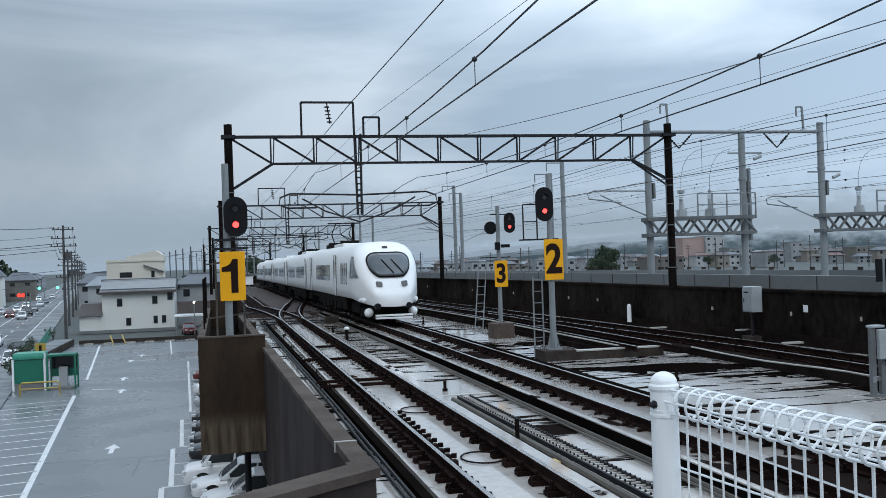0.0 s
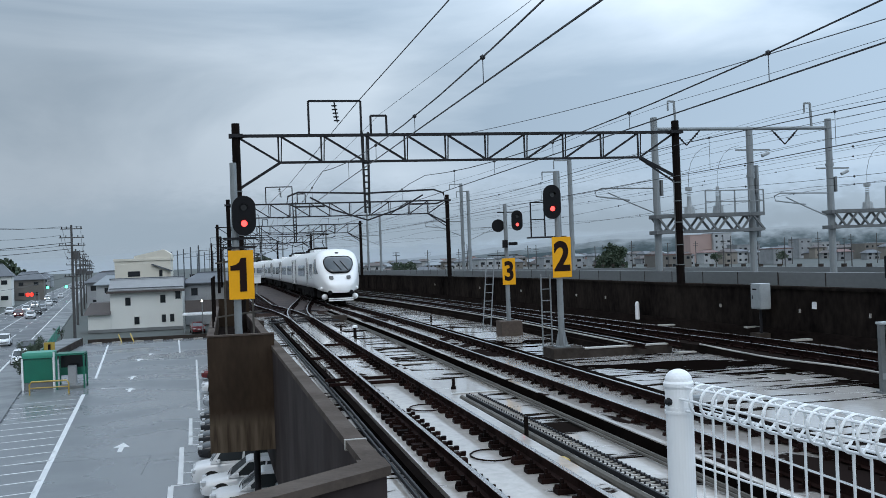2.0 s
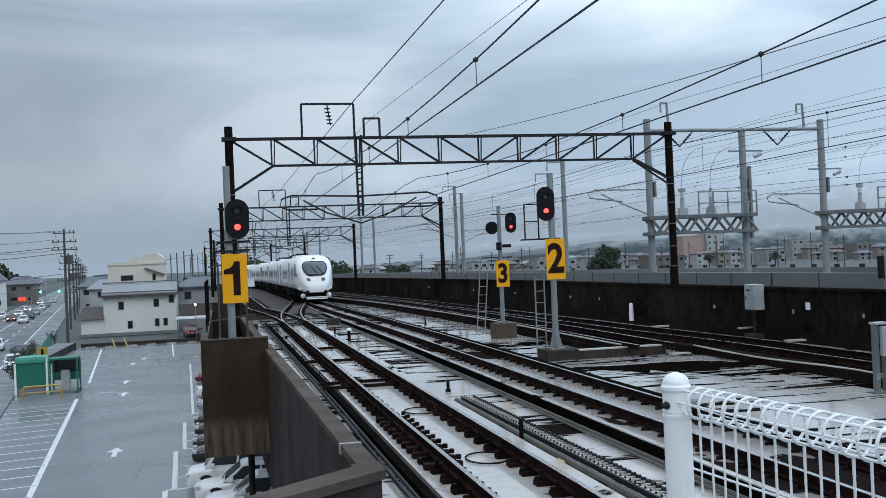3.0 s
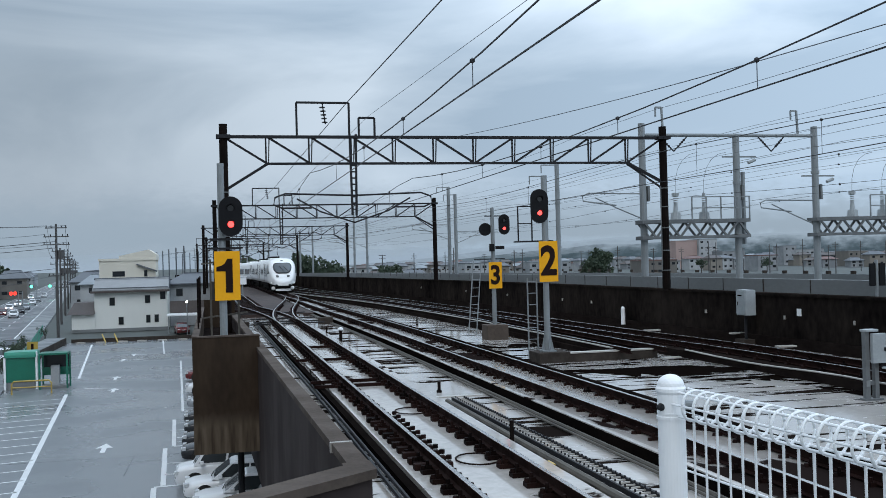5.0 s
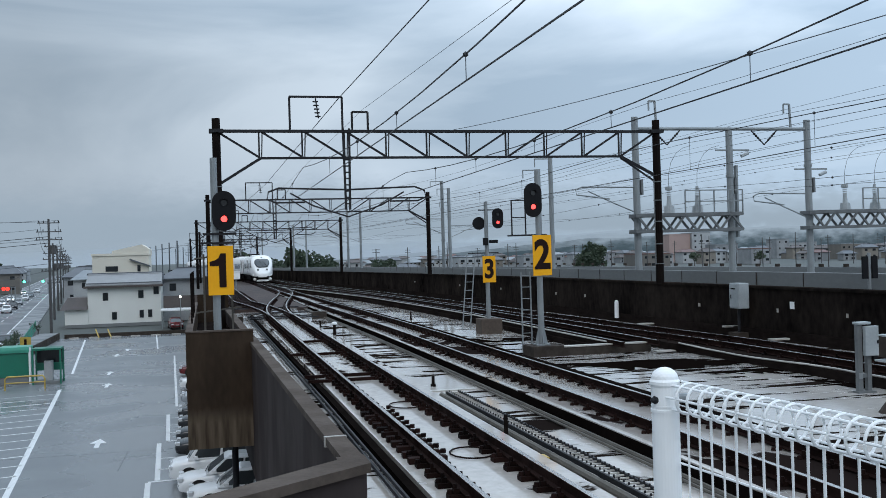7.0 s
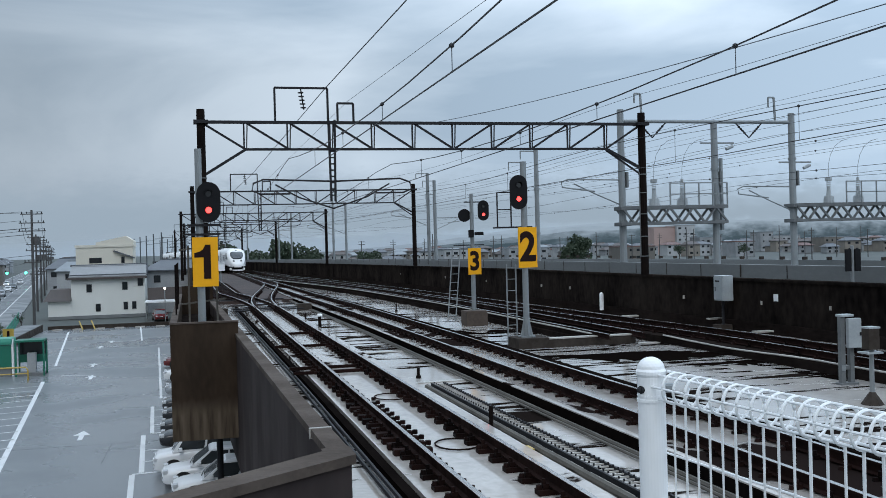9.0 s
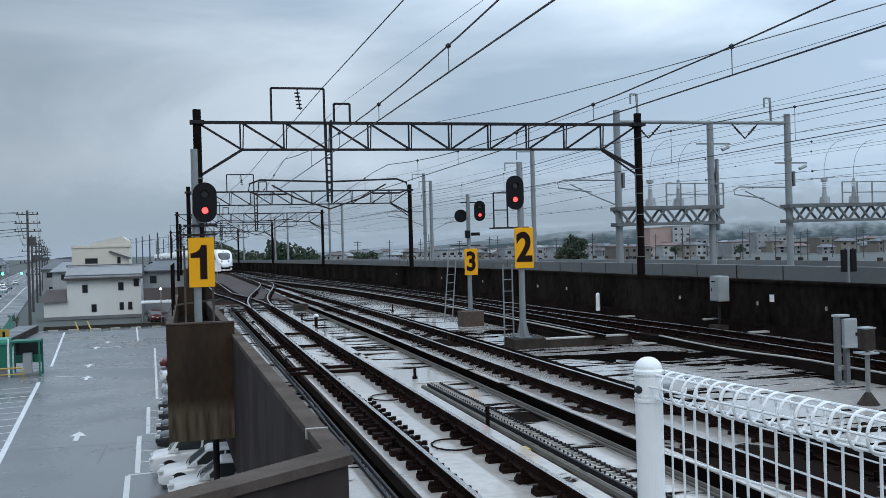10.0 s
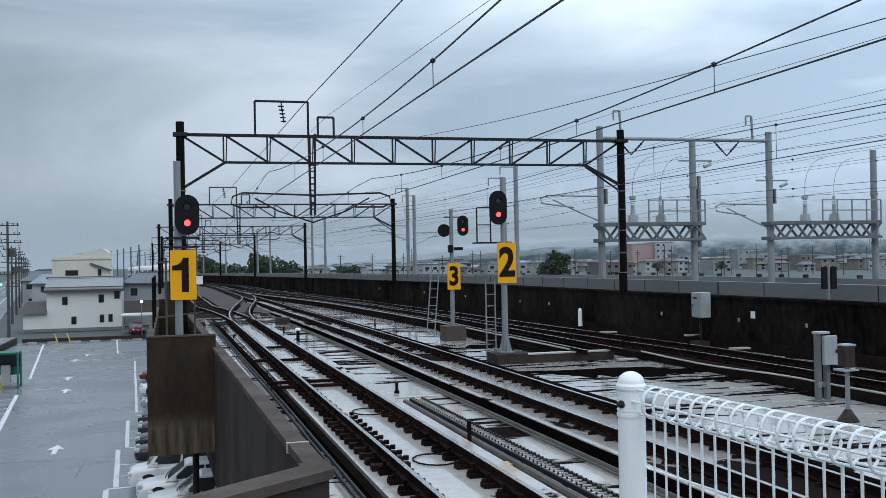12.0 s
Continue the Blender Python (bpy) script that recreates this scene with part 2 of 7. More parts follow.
INK = mat("dark_number_paint", (0.022, 0.010, 0.009), (0.016, 0.009, 0.008), 0.6, bump=0.0, spec=0.08)
RED = glow("red_signal_lens", (1.0, 0.05, 0.045), 4.0)
LENS = mat("dark_signal_lens", (0.010, 0.010, 0.011), (0.008, 0.008, 0.008), 0.12, bump=0)
WHITE = mat("white_train_paint", (0.88, 0.875, 0.865), (0.82, 0.815, 0.805), 0.25, fine=6, big=0.5, bump=0.01)
# the sky's reflection is partly put into this grey glass colour
TGLASS = glass("sky_greyed_train_glass", (0.13, 0.138, 0.145))
SHIELD = glass("windscreen_glass", (0.065, 0.075, 0.082))
UNDER = mat("dark_underframe", (0.020, 0.018, 0.017), (0.008, 0.0075, 0.0075), 0.8, fine=9, big=2, bump=0.2, spec=0.03)
FENCE = mat("white_coated_steel", (0.88, 0.885, 0.885), (0.78, 0.79, 0.795), 0.28, fine=12, big=2.5, bump=0.02)
# base colour raised to stand for the sky's sheen on wet asphalt
ASPH = mat("wet_asphalt", (0.195, 0.206, 0.214), (0.135, 0.143, 0.151), 0.2, 0.38, fine=25, big=0.14, bump=0.12, spread=0.5)
ROADM = mat("wet_road_asphalt", (0.12, 0.128, 0.135), (0.07, 0.074, 0.08), 0.25, 0.5, fine=22, big=0.12, bump=0.12)
LINE = mat("white_road_paint", (0.78, 0.79, 0.79), (0.60, 0.61, 0.61), 0.4, fine=14, big=1.3, bump=0.05)
EARTH = mat("town_ground", (0.085, 0.092, 0.085), (0.04, 0.05, 0.045), 0.8, fine=0.8, big=0.03, bump=0.1)
PLASTER = mat("white_house_render", (0.72, 0.72, 0.68), (0.60, 0.60, 0.565), 0.75, fine=14, big=0.5, bump=0.08, spread=0.6, stretch=(1, 1, 0.4))
BEIGE = mat("beige_cladding", (0.66, 0.62, 0.53), (0.57, 0.535, 0.455), 0.7, fine=8, big=0.4, bump=0.06)
ROOFG = mat("grey_roof_tiles", (0.115, 0.125, 0.14), (0.065, 0.072, 0.083), 0.5, fine=6, big=0.6, bump=0.4)
ROOFD = mat("grey_house_roof_sheet", (0.27, 0.275, 0.28), (0.19, 0.195, 0.20), 0.5, fine=7, big=0.8, bump=0.35)
# distant steel, its base colour lightened to stand for haze
FARM = mat("haze_paled_steel", (0.10, 0.11, 0.12), (0.07, 0.078, 0.085), 0.6, fine=10, big=1, bump=0.0, spec=0.2)
ROOFB = mat("brown_roof_tiles", (0.09, 0.07, 0.062), (0.05, 0.042, 0.04), 0.55, fine=6, big=0.6, bump=0.4)
ROOFP = mat("pale_roof_sheet", (0.25, 0.275, 0.295), (0.16, 0.18, 0.195), 0.45, fine=5, big=0.5, bump=0.15)
ROOFR = mat("rust_red_roof_sheet", (0.16, 0.08, 0.066), (0.10, 0.055, 0.048), 0.55, fine=5, big=0.5, bump=0.15)
PINK = mat("pink_block_wall", (0.40, 0.29, 0.26), (0.33, 0.24, 0.22), 0.8, fine=4, big=0.2, bump=0.05)
OFFW = mat("off_white_wall", (0.40, 0.41, 0.415), (0.20, 0.21, 0.22), 0.75, fine=6, big=0.3, bump=0.05, rand=0.5)
TAN = mat("tan_wall", (0.23, 0.205, 0.175), (0.13, 0.12, 0.108), 0.75, fine=6, big=0.3, bump=0.05, rand=0.5)
WINDOW = mat("dark_window_glass", (0.018, 0.020, 0.023), (0.013, 0.015, 0.017), 0.1, fine=3, big=0.6, bump=0.0, spec=0.4)
# grey base stands for the interior and the sky mirrored in car windows
CARGL = mat("car_glass", (0.045, 0.052, 0.056), (0.03, 0.035, 0.038), 0.06, fine=3, big=0.6, bump=0.0, spec=0.9)
FRAMEM = mat("window_frame_metal", (0.10, 0.10, 0.10), (0.07, 0.07, 0.07), 0.4, bump=0)
GREEN = mat("green_painted_panel", (0.010, 0.17, 0.105), (0.008, 0.125, 0.08), 0.35, fine=10, big=1.2, bump=0.03)
GREENT = mat("pale_green_roof", (0.06, 0.33, 0.235), (0.05, 0.27, 0.19), 0.35, fine=10, big=1.2, bump=0.03)
YELB = mat("yellow_barrier_paint", (0.48, 0.33, 0.06), (0.36, 0.25, 0.05), 0.4, fine=12, big=2, bump=0.05)
LEAF = mat("tree_leaves", (0.085, 0.115, 0.07), (0.04, 0.062, 0.042), 0.7, fine=4, big=0.8, bump=0.3)
HEDGE = mat("grass_green", (0.075, 0.125, 0.045), (0.04, 0.075, 0.025), 0.8, fine=10, big=1.0, bump=0.5)
BARK = mat("tree_bark", (0.07, 0.055, 0.045), (0.035, 0.028, 0.024), 0.85, fine=14, big=3, bump=0.5)
# aerial haze is put into these hill colours, paler with each ridge
HILL = mat("hazed_wooded_hill", (0.066, 0.084, 0.088), (0.047, 0.062, 0.066), 1.0, fine=0.03, big=0.006, bump=0.0, spec=0.0)
HILL2 = mat("hazed_hill", (0.135, 0.152, 0.155), (0.11, 0.125, 0.13), 1.0, fine=0.03, big=0.006, bump=0.0, spec=0.0)
HILL3 = mat("paler_hazed_hill", (0.27, 0.29, 0.302), (0.245, 0.263, 0.275), 1.0, fine=0.03, big=0.006, bump=0.0, spec=0.0)
HILLF = mat("palest_hazed_hill", (0.32, 0.345, 0.365), (0.30, 0.324, 0.344), 1.0, fine=0.03, big=0.006, bump=0.0, spec=0.0)
CARW = mat("white_car_paint", (0.78, 0.79, 0.80), (0.72, 0.73, 0.74), 0.15, bump=0)
CARS = mat("silver_car_paint", (0.40, 0.42, 0.44), (0.34, 0.36, 0.38), 0.18, metal=0.4, bump=0)
CARB = mat("black_car_paint", (0.016, 0.017, 0.02), (0.012, 0.012, 0.014), 0.12, bump=0)
CARR = mat("dark_red_car_paint", (0.16, 0.02, 0.022), (0.11, 0.014, 0.016), 0.15, bump=0)
CARG = mat("grey_blue_car_paint", (0.16, 0.19, 0.21), (0.12, 0.145, 0.16), 0.18, bump=0)
TYRE = mat("rubber_tyre", (0.014, 0.014, 0.014), (0.010, 0.010, 0.010), 0.8, bump=0.1)
RIM = mat("alloy_rim", (0.42, 0.43, 0.44), (0.3, 0.31, 0.32), 0.3, metal=0.8, bump=0)
HEADL = mat("clear_headlamp", (0.62, 0.64, 0.66), (0.5, 0.52, 0.54), 0.1, bump=0)
TAILR = glow("red_tail_lamp", (1.0, 0.03, 0.02), 3.0)
HEADON = glow("lit_headlamp", (1.0, 0.95, 0.85), 6.0)
GREENON = glow("green_lamp", (0.1, 1.0, 0.55), 4.0)
WOODP = mat("utility_pole_concrete", (0.085, 0.08, 0.078), (0.05, 0.05, 0.05), 0.75, fine=14, big=2, bump=0.15)


# ---- mesh helpers ----
def part(name, bm, material, parent=None, label="", smooth=False):
    me = bpy.data.meshes.new(name)
    bm.to_mesh(me)
    bm.free()
    me.materials.append(material)
    if smooth:
        me.polygons.foreach_set("use_smooth", [True] * len(me.polygons))
    ob = new(name, me)
    if parent is not None:
        ob.parent = parent
    if label:
        tagged(ob, label)
    return ob


def share(name, src, parent, m):
    """Another object on the mesh of src."""
    ob = new(name, src.data)
    ob.parent = parent
    ob.matrix_basis = m
    return ob


def thing(name, x, y, z, label, category, group="", rz=0.0, kind=""):
    ob = new(name)
    ob.matrix_basis = pose(x, y, z, 0, 0, rz)
    ob.empty_display_size = 0.2
    return tagged(ob, label, category, group, kind)


def B_():
    return bmesh.new()


def box(bm, x0, x1, y0, y1, z0, z1, bev=0.0):
    v = [bm.verts.new(c) for c in ((x0, y0, z0), (x1, y0, z0), (x1, y1, z0), (x0, y1, z0),
                                   (x0, y0, z1), (x1, y0, z1), (x1, y1, z1), (x0, y1, z1))]
    fs = [bm.faces.new([v[i] for i in q]) for q in
          ((0, 3, 2, 1), (4, 5, 6, 7), (0, 1, 5, 4), (1, 2, 6, 5), (2, 3, 7, 6), (3, 0, 4, 7))]
    if bev:
        es = list({e for f in fs for e in f.edges})
        bmesh.ops.bevel(bm, geom=es, offset=bev, segments=2, affect="EDGES", profile=0.7)
    return bm


def boxb(*a, bev=0.0):
    return box(B_(), *a, bev=bev)


def rod(bm, p, q, r, r2=None, n=8, cap=True):
    p, q = Vector(p), Vector(q)
    d = (q - p).normalized()
    s = d.orthogonal().normalized()
    u = d.cross(s)
    r2 = r if r2 is None else r2
    a = [bm.verts.new(p + r * (math.cos(2 * math.pi * i / n) * s + math.sin(2 * math.pi * i / n) * u)) for i in range(n)]
    b = [bm.verts.new(q + r2 * (math.cos(2 * math.pi * i / n) * s + math.sin(2 * math.pi * i / n) * u)) for i in range(n)]
    for i in range(n):
        bm.faces.new((a[i], a[(i + 1) % n], b[(i + 1) % n], b[i]))
    if cap:
        bm.faces.new(a[::-1])
        bm.faces.new(b)
    return bm


def beam(bm, p, q, w, h=None, up=(0, 0, 1)):
    """A square bar from p to q."""
    p, q = Vector(p), Vector(q)
    h = w if h is None else h
    d = (q - p).normalized()
    up = Vector(up)
    if abs(d.dot(up)) > 0.98:
        up = Vector((0, 1, 0))
    s = d.cross(up).normalized()
    u = s.cross(d)
    c = [(-w / 2, -h / 2), (w / 2, -h / 2), (w / 2, h / 2), (-w / 2, h / 2)]
    a = [bm.verts.new(p + i * s + j * u) for i, j in c]
    b = [bm.verts.new(q + i * s + j * u) for i, j in c]
    for i in range(4):
        bm.faces.new((a[i], a[(i + 1) % 4], b[(i + 1) % 4], b[i]))
    bm.faces.new(a[::-1])
    bm.faces.new(b)
    return bm


def sweep(bm, pts, prof, closed=True):
    """A profile of (across, up) pairs along a line of (x, y, z), upright."""
    rings = []
    for i, p in enumerate(pts):
        p = Vector(p)
        d = Vector(pts[min(i + 1, len(pts) - 1)]) - Vector(pts[max(i - 1, 0)])
        s = Vector((d.y, -d.x, 0)).normalized()
        rings.append([bm.verts.new(p + a * s + Vector((0, 0, b))) for a, b in prof])
    n = len(prof)
    for r0, r1 in zip(rings, rings[1:]):
        for i in range(n if closed else n - 1):
            bm.faces.new((r0[i], r0[(i + 1) % n], r1[(i + 1) % n], r1[i]))
    if closed:
        bm.faces.new(rings[0][::-1])
        bm.faces.new(rings[-1])
    bmesh.ops.recalc_face_normals(bm, faces=bm.faces)
    return bm


def tube(bm, pts, r, n=5):
    """A thin round line through pts."""
    rings = []
    for i, p in enumerate(pts):
        d = (Vector(pts[min(i + 1, len(pts) - 1)]) - Vector(pts[max(i - 1, 0)])).normalized()
        s = d.cross(Vector((0, 0, 1)))
        s = s.normalized() if s.length > 1e-4 else Vector((1, 0, 0))
        u = s.cross(d)
        rings.append([bm.verts.new(Vector(p) + r * (math.cos(6.2832 * k / n) * s + math.sin(6.2832 * k / n) * u)) for k in range(n)])
    for r0, r1 in zip(rings, rings[1:]):
        for i in range(n):
            bm.faces.new((r0[i], r0[(i + 1) % n], r1[(i + 1) % n], r1[i]))
    return bm


def prism(bm, outline, y0, y1):
    """An (x, z) outline drawn out along y."""
    a = [bm.verts.new((x, y0, z)) for x, z in outline]
    b = [bm.verts.new((x, y1, z)) for x, z in outline]
    n = len(a)
    for i in range(n):
        bm.faces.new((a[i], a[(i + 1) % n], b[(i + 1) % n], b[i]))
    bm.faces.new(a[::-1])
    bm.faces.new(b)
    bmesh.ops.recalc_face_normals(bm, faces=bm.faces)
    return bm


def ball(bm, c, r, sz=1.0, sub=1):
    m = Matrix.Translation(c) @ Matrix.Diagonal((1, 1, sz, 1))
    bmesh.ops.create_icosphere(bm, subdivisions=sub, radius=r, matrix=m)
    return bm


def steps(a, b, d):
    n = max(1, round((b - a) / d))
    return [a + (b - a) * i / n for i in range(n + 1)]


# ---- lines of the tracks (centre x at distance y) ----
def smooth(a, b, y):
    k = min(max((y - a) / (b - a), 0), 1)
    return k * k * (3 - 2 * k)


def grade(y):
    """The line falls gently beyond the signals."""
    return -0.0046 * max(y - 48, 0)


def main_x(y):
    return 6.75 + 0.30 * (1 - smooth(30, 60, y)) - max(min(y, 165) - 135, 0) ** 2 / 500 - 0.12 * max(y - 165, 0)


def track_a_x(y):
    """The near track, which swings over to the main track."""
    k = smooth(46, 92, y)
    return 3.40 * (1 - k) + main_x(y) * k


def branch_x(y):
    return max(3.40 - max(y - 44, 0) ** 2 / 420, left_x(y) + 1.5)


def wall_x(y):
    rows = ((0, 17.6), (25, 17.45), (32, 17.0), (45, 16.45), (65, 15.9), (95, 14.7), (125, 12.6), (160, 10.0), (200, 5.2), (240, 0.4), (300, -6.8), (360, -14.0))
    for (y0, x0), (y1, x1) in zip(rows, rows[1:]):
        if y <= y1:
            return x0 + (x1 - x0) * (y - y0) / (y1 - y0)
    return rows[-1][1]


def track_d_x(y):
    far = main_x(y) + 3.6
    near = wall_x(y) - 3.15
    k = smooth(70, 150, y)
    return near * (1 - k) + far * k


def track_c_x(y):
    k = smooth(60, 150, y)
    return min(11.88, track_d_x(y) - 1.55) * (1 - k) + main_x(y) * k


FLOOR = -0.38
GROUND = -6.3


# ---- the viaduct ----
def strip(name, xa, xb, ya, yb, z0, z1, material, label, category, step=4.0, kind="structure"):
    """A slab between two lines, which are functions of the distance."""
    bm = B_()
    rows = []
    for y in steps(ya, yb, step):
        x0, x1 = xa(y), xb(y)
        dz = grade(y) if z1 > -3 else 0.0
        rows.append([bm.verts.new(c) for c in ((x0, y, z0 + dz), (x1, y, z0 + dz), (x1, y, z1 + dz), (x0, y, z1 + dz))])
    for a, b in zip(rows, rows[1:]):
        for i in range(4):
            bm.faces.new((a[i], a[(i + 1) % 4], b[(i + 1) % 4], b[i]))
    bm.faces.new(rows[0][::-1])
    bm.faces.new(rows[-1])
    bmesh.ops.recalc_face_normals(bm, faces=bm.faces)
    return tagged(part(name, bm, material), label, category, kind=kind)


def left_x(y):
    """Inner face of the near parapet."""
    return 1.36 - 0.0175 * (y - 8.5) if y < 40 else 0.81 * (1 - smooth(58, 112, y)) + (main_x(y) - 6.1) * smooth(58, 112, y)


strip("floor_viaduct", lambda y: left_x(y) - 0.1, lambda y: wall_x(y) + 0.1, -6, 345, -1.2, FLOOR, WET,
      "wet concrete viaduct deck with rain puddles", "viaduct deck", 3.0)
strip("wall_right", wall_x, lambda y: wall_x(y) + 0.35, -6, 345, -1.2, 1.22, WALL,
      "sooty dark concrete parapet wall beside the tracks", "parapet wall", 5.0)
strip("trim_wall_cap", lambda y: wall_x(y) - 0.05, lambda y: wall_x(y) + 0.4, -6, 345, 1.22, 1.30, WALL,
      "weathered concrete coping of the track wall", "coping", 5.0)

# near parapet: cap on a tall outer wall, with a bracket platform for the signal
strip("wall_left", lambda y: left_x(y) - 0.18, lambda y: left_x(y) - 0.02, 8.9, 345, -2.2, 0.72, PARA,
      "rain-stained brown concrete parapet of the viaduct", "parapet wall", 2.0)
strip("trim_left_cap", lambda y: left_x(y) - 0.20, lambda y: left_x(y) + 0.0, 8.95, 345, 0.72, 0.80, CAP,
      "pale weathered coping of the near parapet", "coping", 2.0)
# cross wall at the platform's end
bm = B_()
bv = [bm.verts.new(c) for c in ((1.33, 8.64, -2.2), (1.10, 8.80, -2.2), (-1.12, 6.98, -2.2), (-0.97, 6.86, -2.2))]
tv = [bm.verts.new((v.co.x, v.co.y, 0.72)) for v in bv]
for i in range(4):
    bm.faces.new((bv[i], bv[(i + 1) % 4], tv[(i + 1) % 4], tv[i]))
bm.faces.new(tv)
bm.faces.new(bv[::-1])
bmesh.ops.recalc_face_normals(bm, faces=bm.faces)
tagged(part("wall_cross", bm, PARA), "stained concrete cross wall at the platform end", "parapet wall", kind="structure")
bm = B_()
bv = [bm.verts.new(c) for c in ((1.365, 8.60, 0.722), (1.36, 9.0, 0.722), (1.10, 8.95, 0.722), (1.10, 8.84, 0.722), (-1.15, 6.94, 0.722), (-1.0, 6.80, 0.722))]
tv = [bm.verts.new((v.co.x, v.co.y, 0.806)) for v in bv]
for i in range(6):
    bm.faces.new((bv[i], bv[(i + 1) % 6], tv[(i + 1) % 6], tv[i]))
bm.faces.new(tv)
bm.faces.new(bv[::-1])
bmesh.ops.recalc_face_normals(bm, faces=bm.faces)
tagged(part("trim_cross_cap", bm, CAP), "pale worn coping of the cross wall", "coping", kind="structure")
# bracket platform under the signal
bm = boxb(-0.465, 0.99, 22.3, 38.2, -1.50, 0.30)
box(bm, -0.465, 0.99, 22.3, 22.46, 0.30, 1.05)
box(bm, -0.465, -0.33, 22.46, 38.2, 0.30, 1.05)
box(bm, -0.33, 0.80, 38.0, 38.2, 0.30, 1.36)
tagged(part("wall_bracket", bm, STAINED), "brown stained concrete bracket platform of the viaduct", "bracket", kind="structure")
bm = boxb(-0.475, 0.995, 22.285, 22.475, 1.05, 1.083)
box(bm, -0.475, -0.315, 22.475, 38.2, 1.05, 1.083)
tagged(part("trim_bracket_cap", bm, CAP), "weathered concrete rim of the bracket platform", "coping", kind="structure")
# near-black floor puts the shade of the recess into its colour
tagged(part("floor_bracket", boxb(-0.33, 0.80, 22.46, 38.0, 0.30, 0.32), BEDDARK), "floor inside the bracket platform, coloured dark for the shaded recess", "floor", kind="structure")
dp = thing("drain_pipe", 0.55, 23.2, GROUND, "dark steel drain pipe below the bracket platform", "pipe")
part("pipe", rod(B_(), (0, 0, 0), (0, 0, -1.5 - GROUND), 0.075, n=10), STEELD, dp)
part("clip", rod(B_(), (0, 0, 2.4), (0, 0, 2.5), 0.10, n=10), STEELD, dp)
# deck edge girder below and columns
strip("wall_girder", lambda y: left_x(y) + 0.4, lambda y: wall_x(y) - 0.6, 8, 345, -2.3, -1.2, BLOCK,
      "dark concrete girder under the viaduct deck", "girder", 5.0)
for cy in (12, 24, 36, 48, 60, 72, 84, 96, 108, 120):
    for cx in (2.2, 8.0, 14.0):
        if cx < wall_x(cy) - 1.5:
            tagged(part("column", boxb(cx - 0.45, cx + 0.45, cy - 0.45, cy + 0.45, GROUND, -2.3), BLOCK),
                   "grey concrete viaduct column over the car park", "column", "viaduct columns", "structure")
# platform where the camera stands
tagged(part("platform", boxb(-3.0, 1.95, -6, 2.75, 0.9, 1.1), PALE), "grey concrete station platform end", "platform", kind="structure")
tagged(part("wall_platform", boxb(-2.8, 1.4, -6, 2.6, GROUND, 0.9), PALE), "concrete wall under the station platform", "wall", kind="structure")

# ---- tracks ----
GAUGE = 0.533
RAILPROF = [(-0.062, -0.15), (0.062, -0.15), (0.062, -0.138), (0.012, -0.12), (0.010, -0.035), (0.033, -0.03), (0.033, 0.0),
            (-0.033, 0.0), (-0.033, -0.03), (-0.010, -0.035), (-0.012, -0.12), (-0.062, -0.138)]


def line_of(fx, off, ya, yb, z=0.0, step=2.0):
    return [(fx(y) + off, y, z + grade(y)) for y in steps(ya, yb, step)]


def track(name, fx, ya, yb, label):
    e = thing(name, 0, 0, 0, label, "railway track", "railway tracks")
    for s in (-1, 1):
        r = part("rail", sweep(B_(), line_of(fx, s * GAUGE, ya, yb), RAILPROF), RAIL, e)
        part("rail_head", sweep(B_(), line_of(fx, s * GAUGE, ya, yb, 0.002), [(-0.033, -0.004), (0.033, -0.004), (0.033, 0.001), (-0.033, 0.001)]), RAILTOP, r,
             "polished steel running surface")
    return e


track_near = track("railway_track", track_a_x, -4, 92, "rusty railway track with polished railheads on wet concrete")
track_main = track("railway_track", main_x, -4, 300, "railway track on a raised concrete bed, occupied by a white train")
track_branch = track("railway_track", branch_x, 46, 150, "rusty branch track leaving over a turnout")
track_c = track("railway_track", track_c_x, 25.8, 150, "railway track with shining rails beside the signals")
track_d = track("railway_track", track_d_x, -4, 290, "railway track beside the dark parapet wall")


def bed(name, fx, lo, hi, ya, yb, z1, material, label, z0=FLOOR - 0.1):
    return strip(name, lambda y: fx(y) + lo, lambda y: fx(y) + hi, ya, yb, z0, z1, material, label, "track bed", 2.0)


bed("floor_bed_main", main_x, -0.90, 0.98, -4, 300, -0.17, PLINTH, "raised wet concrete bed of the main track")
# kerb side near-black, top strip pale: lit and shaded faces put into colour
bed("floor_bed_main_edge", main_x, -1.02, -0.90, -4, 75, -0.185, KERB, "wet kerb along the main track bed, coloured dark as its shaded side")
bed("floor_bed_main_top", main_x, -1.01, -0.905, -4, 75, -0.165, WETS, "pale strip for the lit top of the track kerb", z0=-0.19)
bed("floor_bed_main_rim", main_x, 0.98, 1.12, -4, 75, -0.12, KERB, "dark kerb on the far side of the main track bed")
bed("floor_bed_wall", track_d_x, -1.05, 1.5, -4, 290, -0.17, BEDDARK, "dark wet bed of the track beside the wall")
bed("floor_bed_c", track_c_x, -0.80, 0.68, 26.9, 150, -0.20, BEDDARK, "dark wet bed of the middle track")
bed("floor_ballast", main_x, -5.2, -1.0, 58, 300, -0.20, BALLAST, "rusty ballast beyond the turnout")
hose = [(13.17, 26.1), (13.03, 24.1), (12.96, 22.6), (13.0, 21.7), (13.12, 20.8), (13.28, 20.0), (13.34, 19.06), (13.30, 18.1), (13.34, 14.0), (13.3, 9.0)]
tagged(part("cable_conduit", tube(B_(), [(x, y, -0.135) for x, y in hose], 0.022, 8), WHITEC), "pale cable conduit lying along the dark track bed", "conduit", "deck conduits")
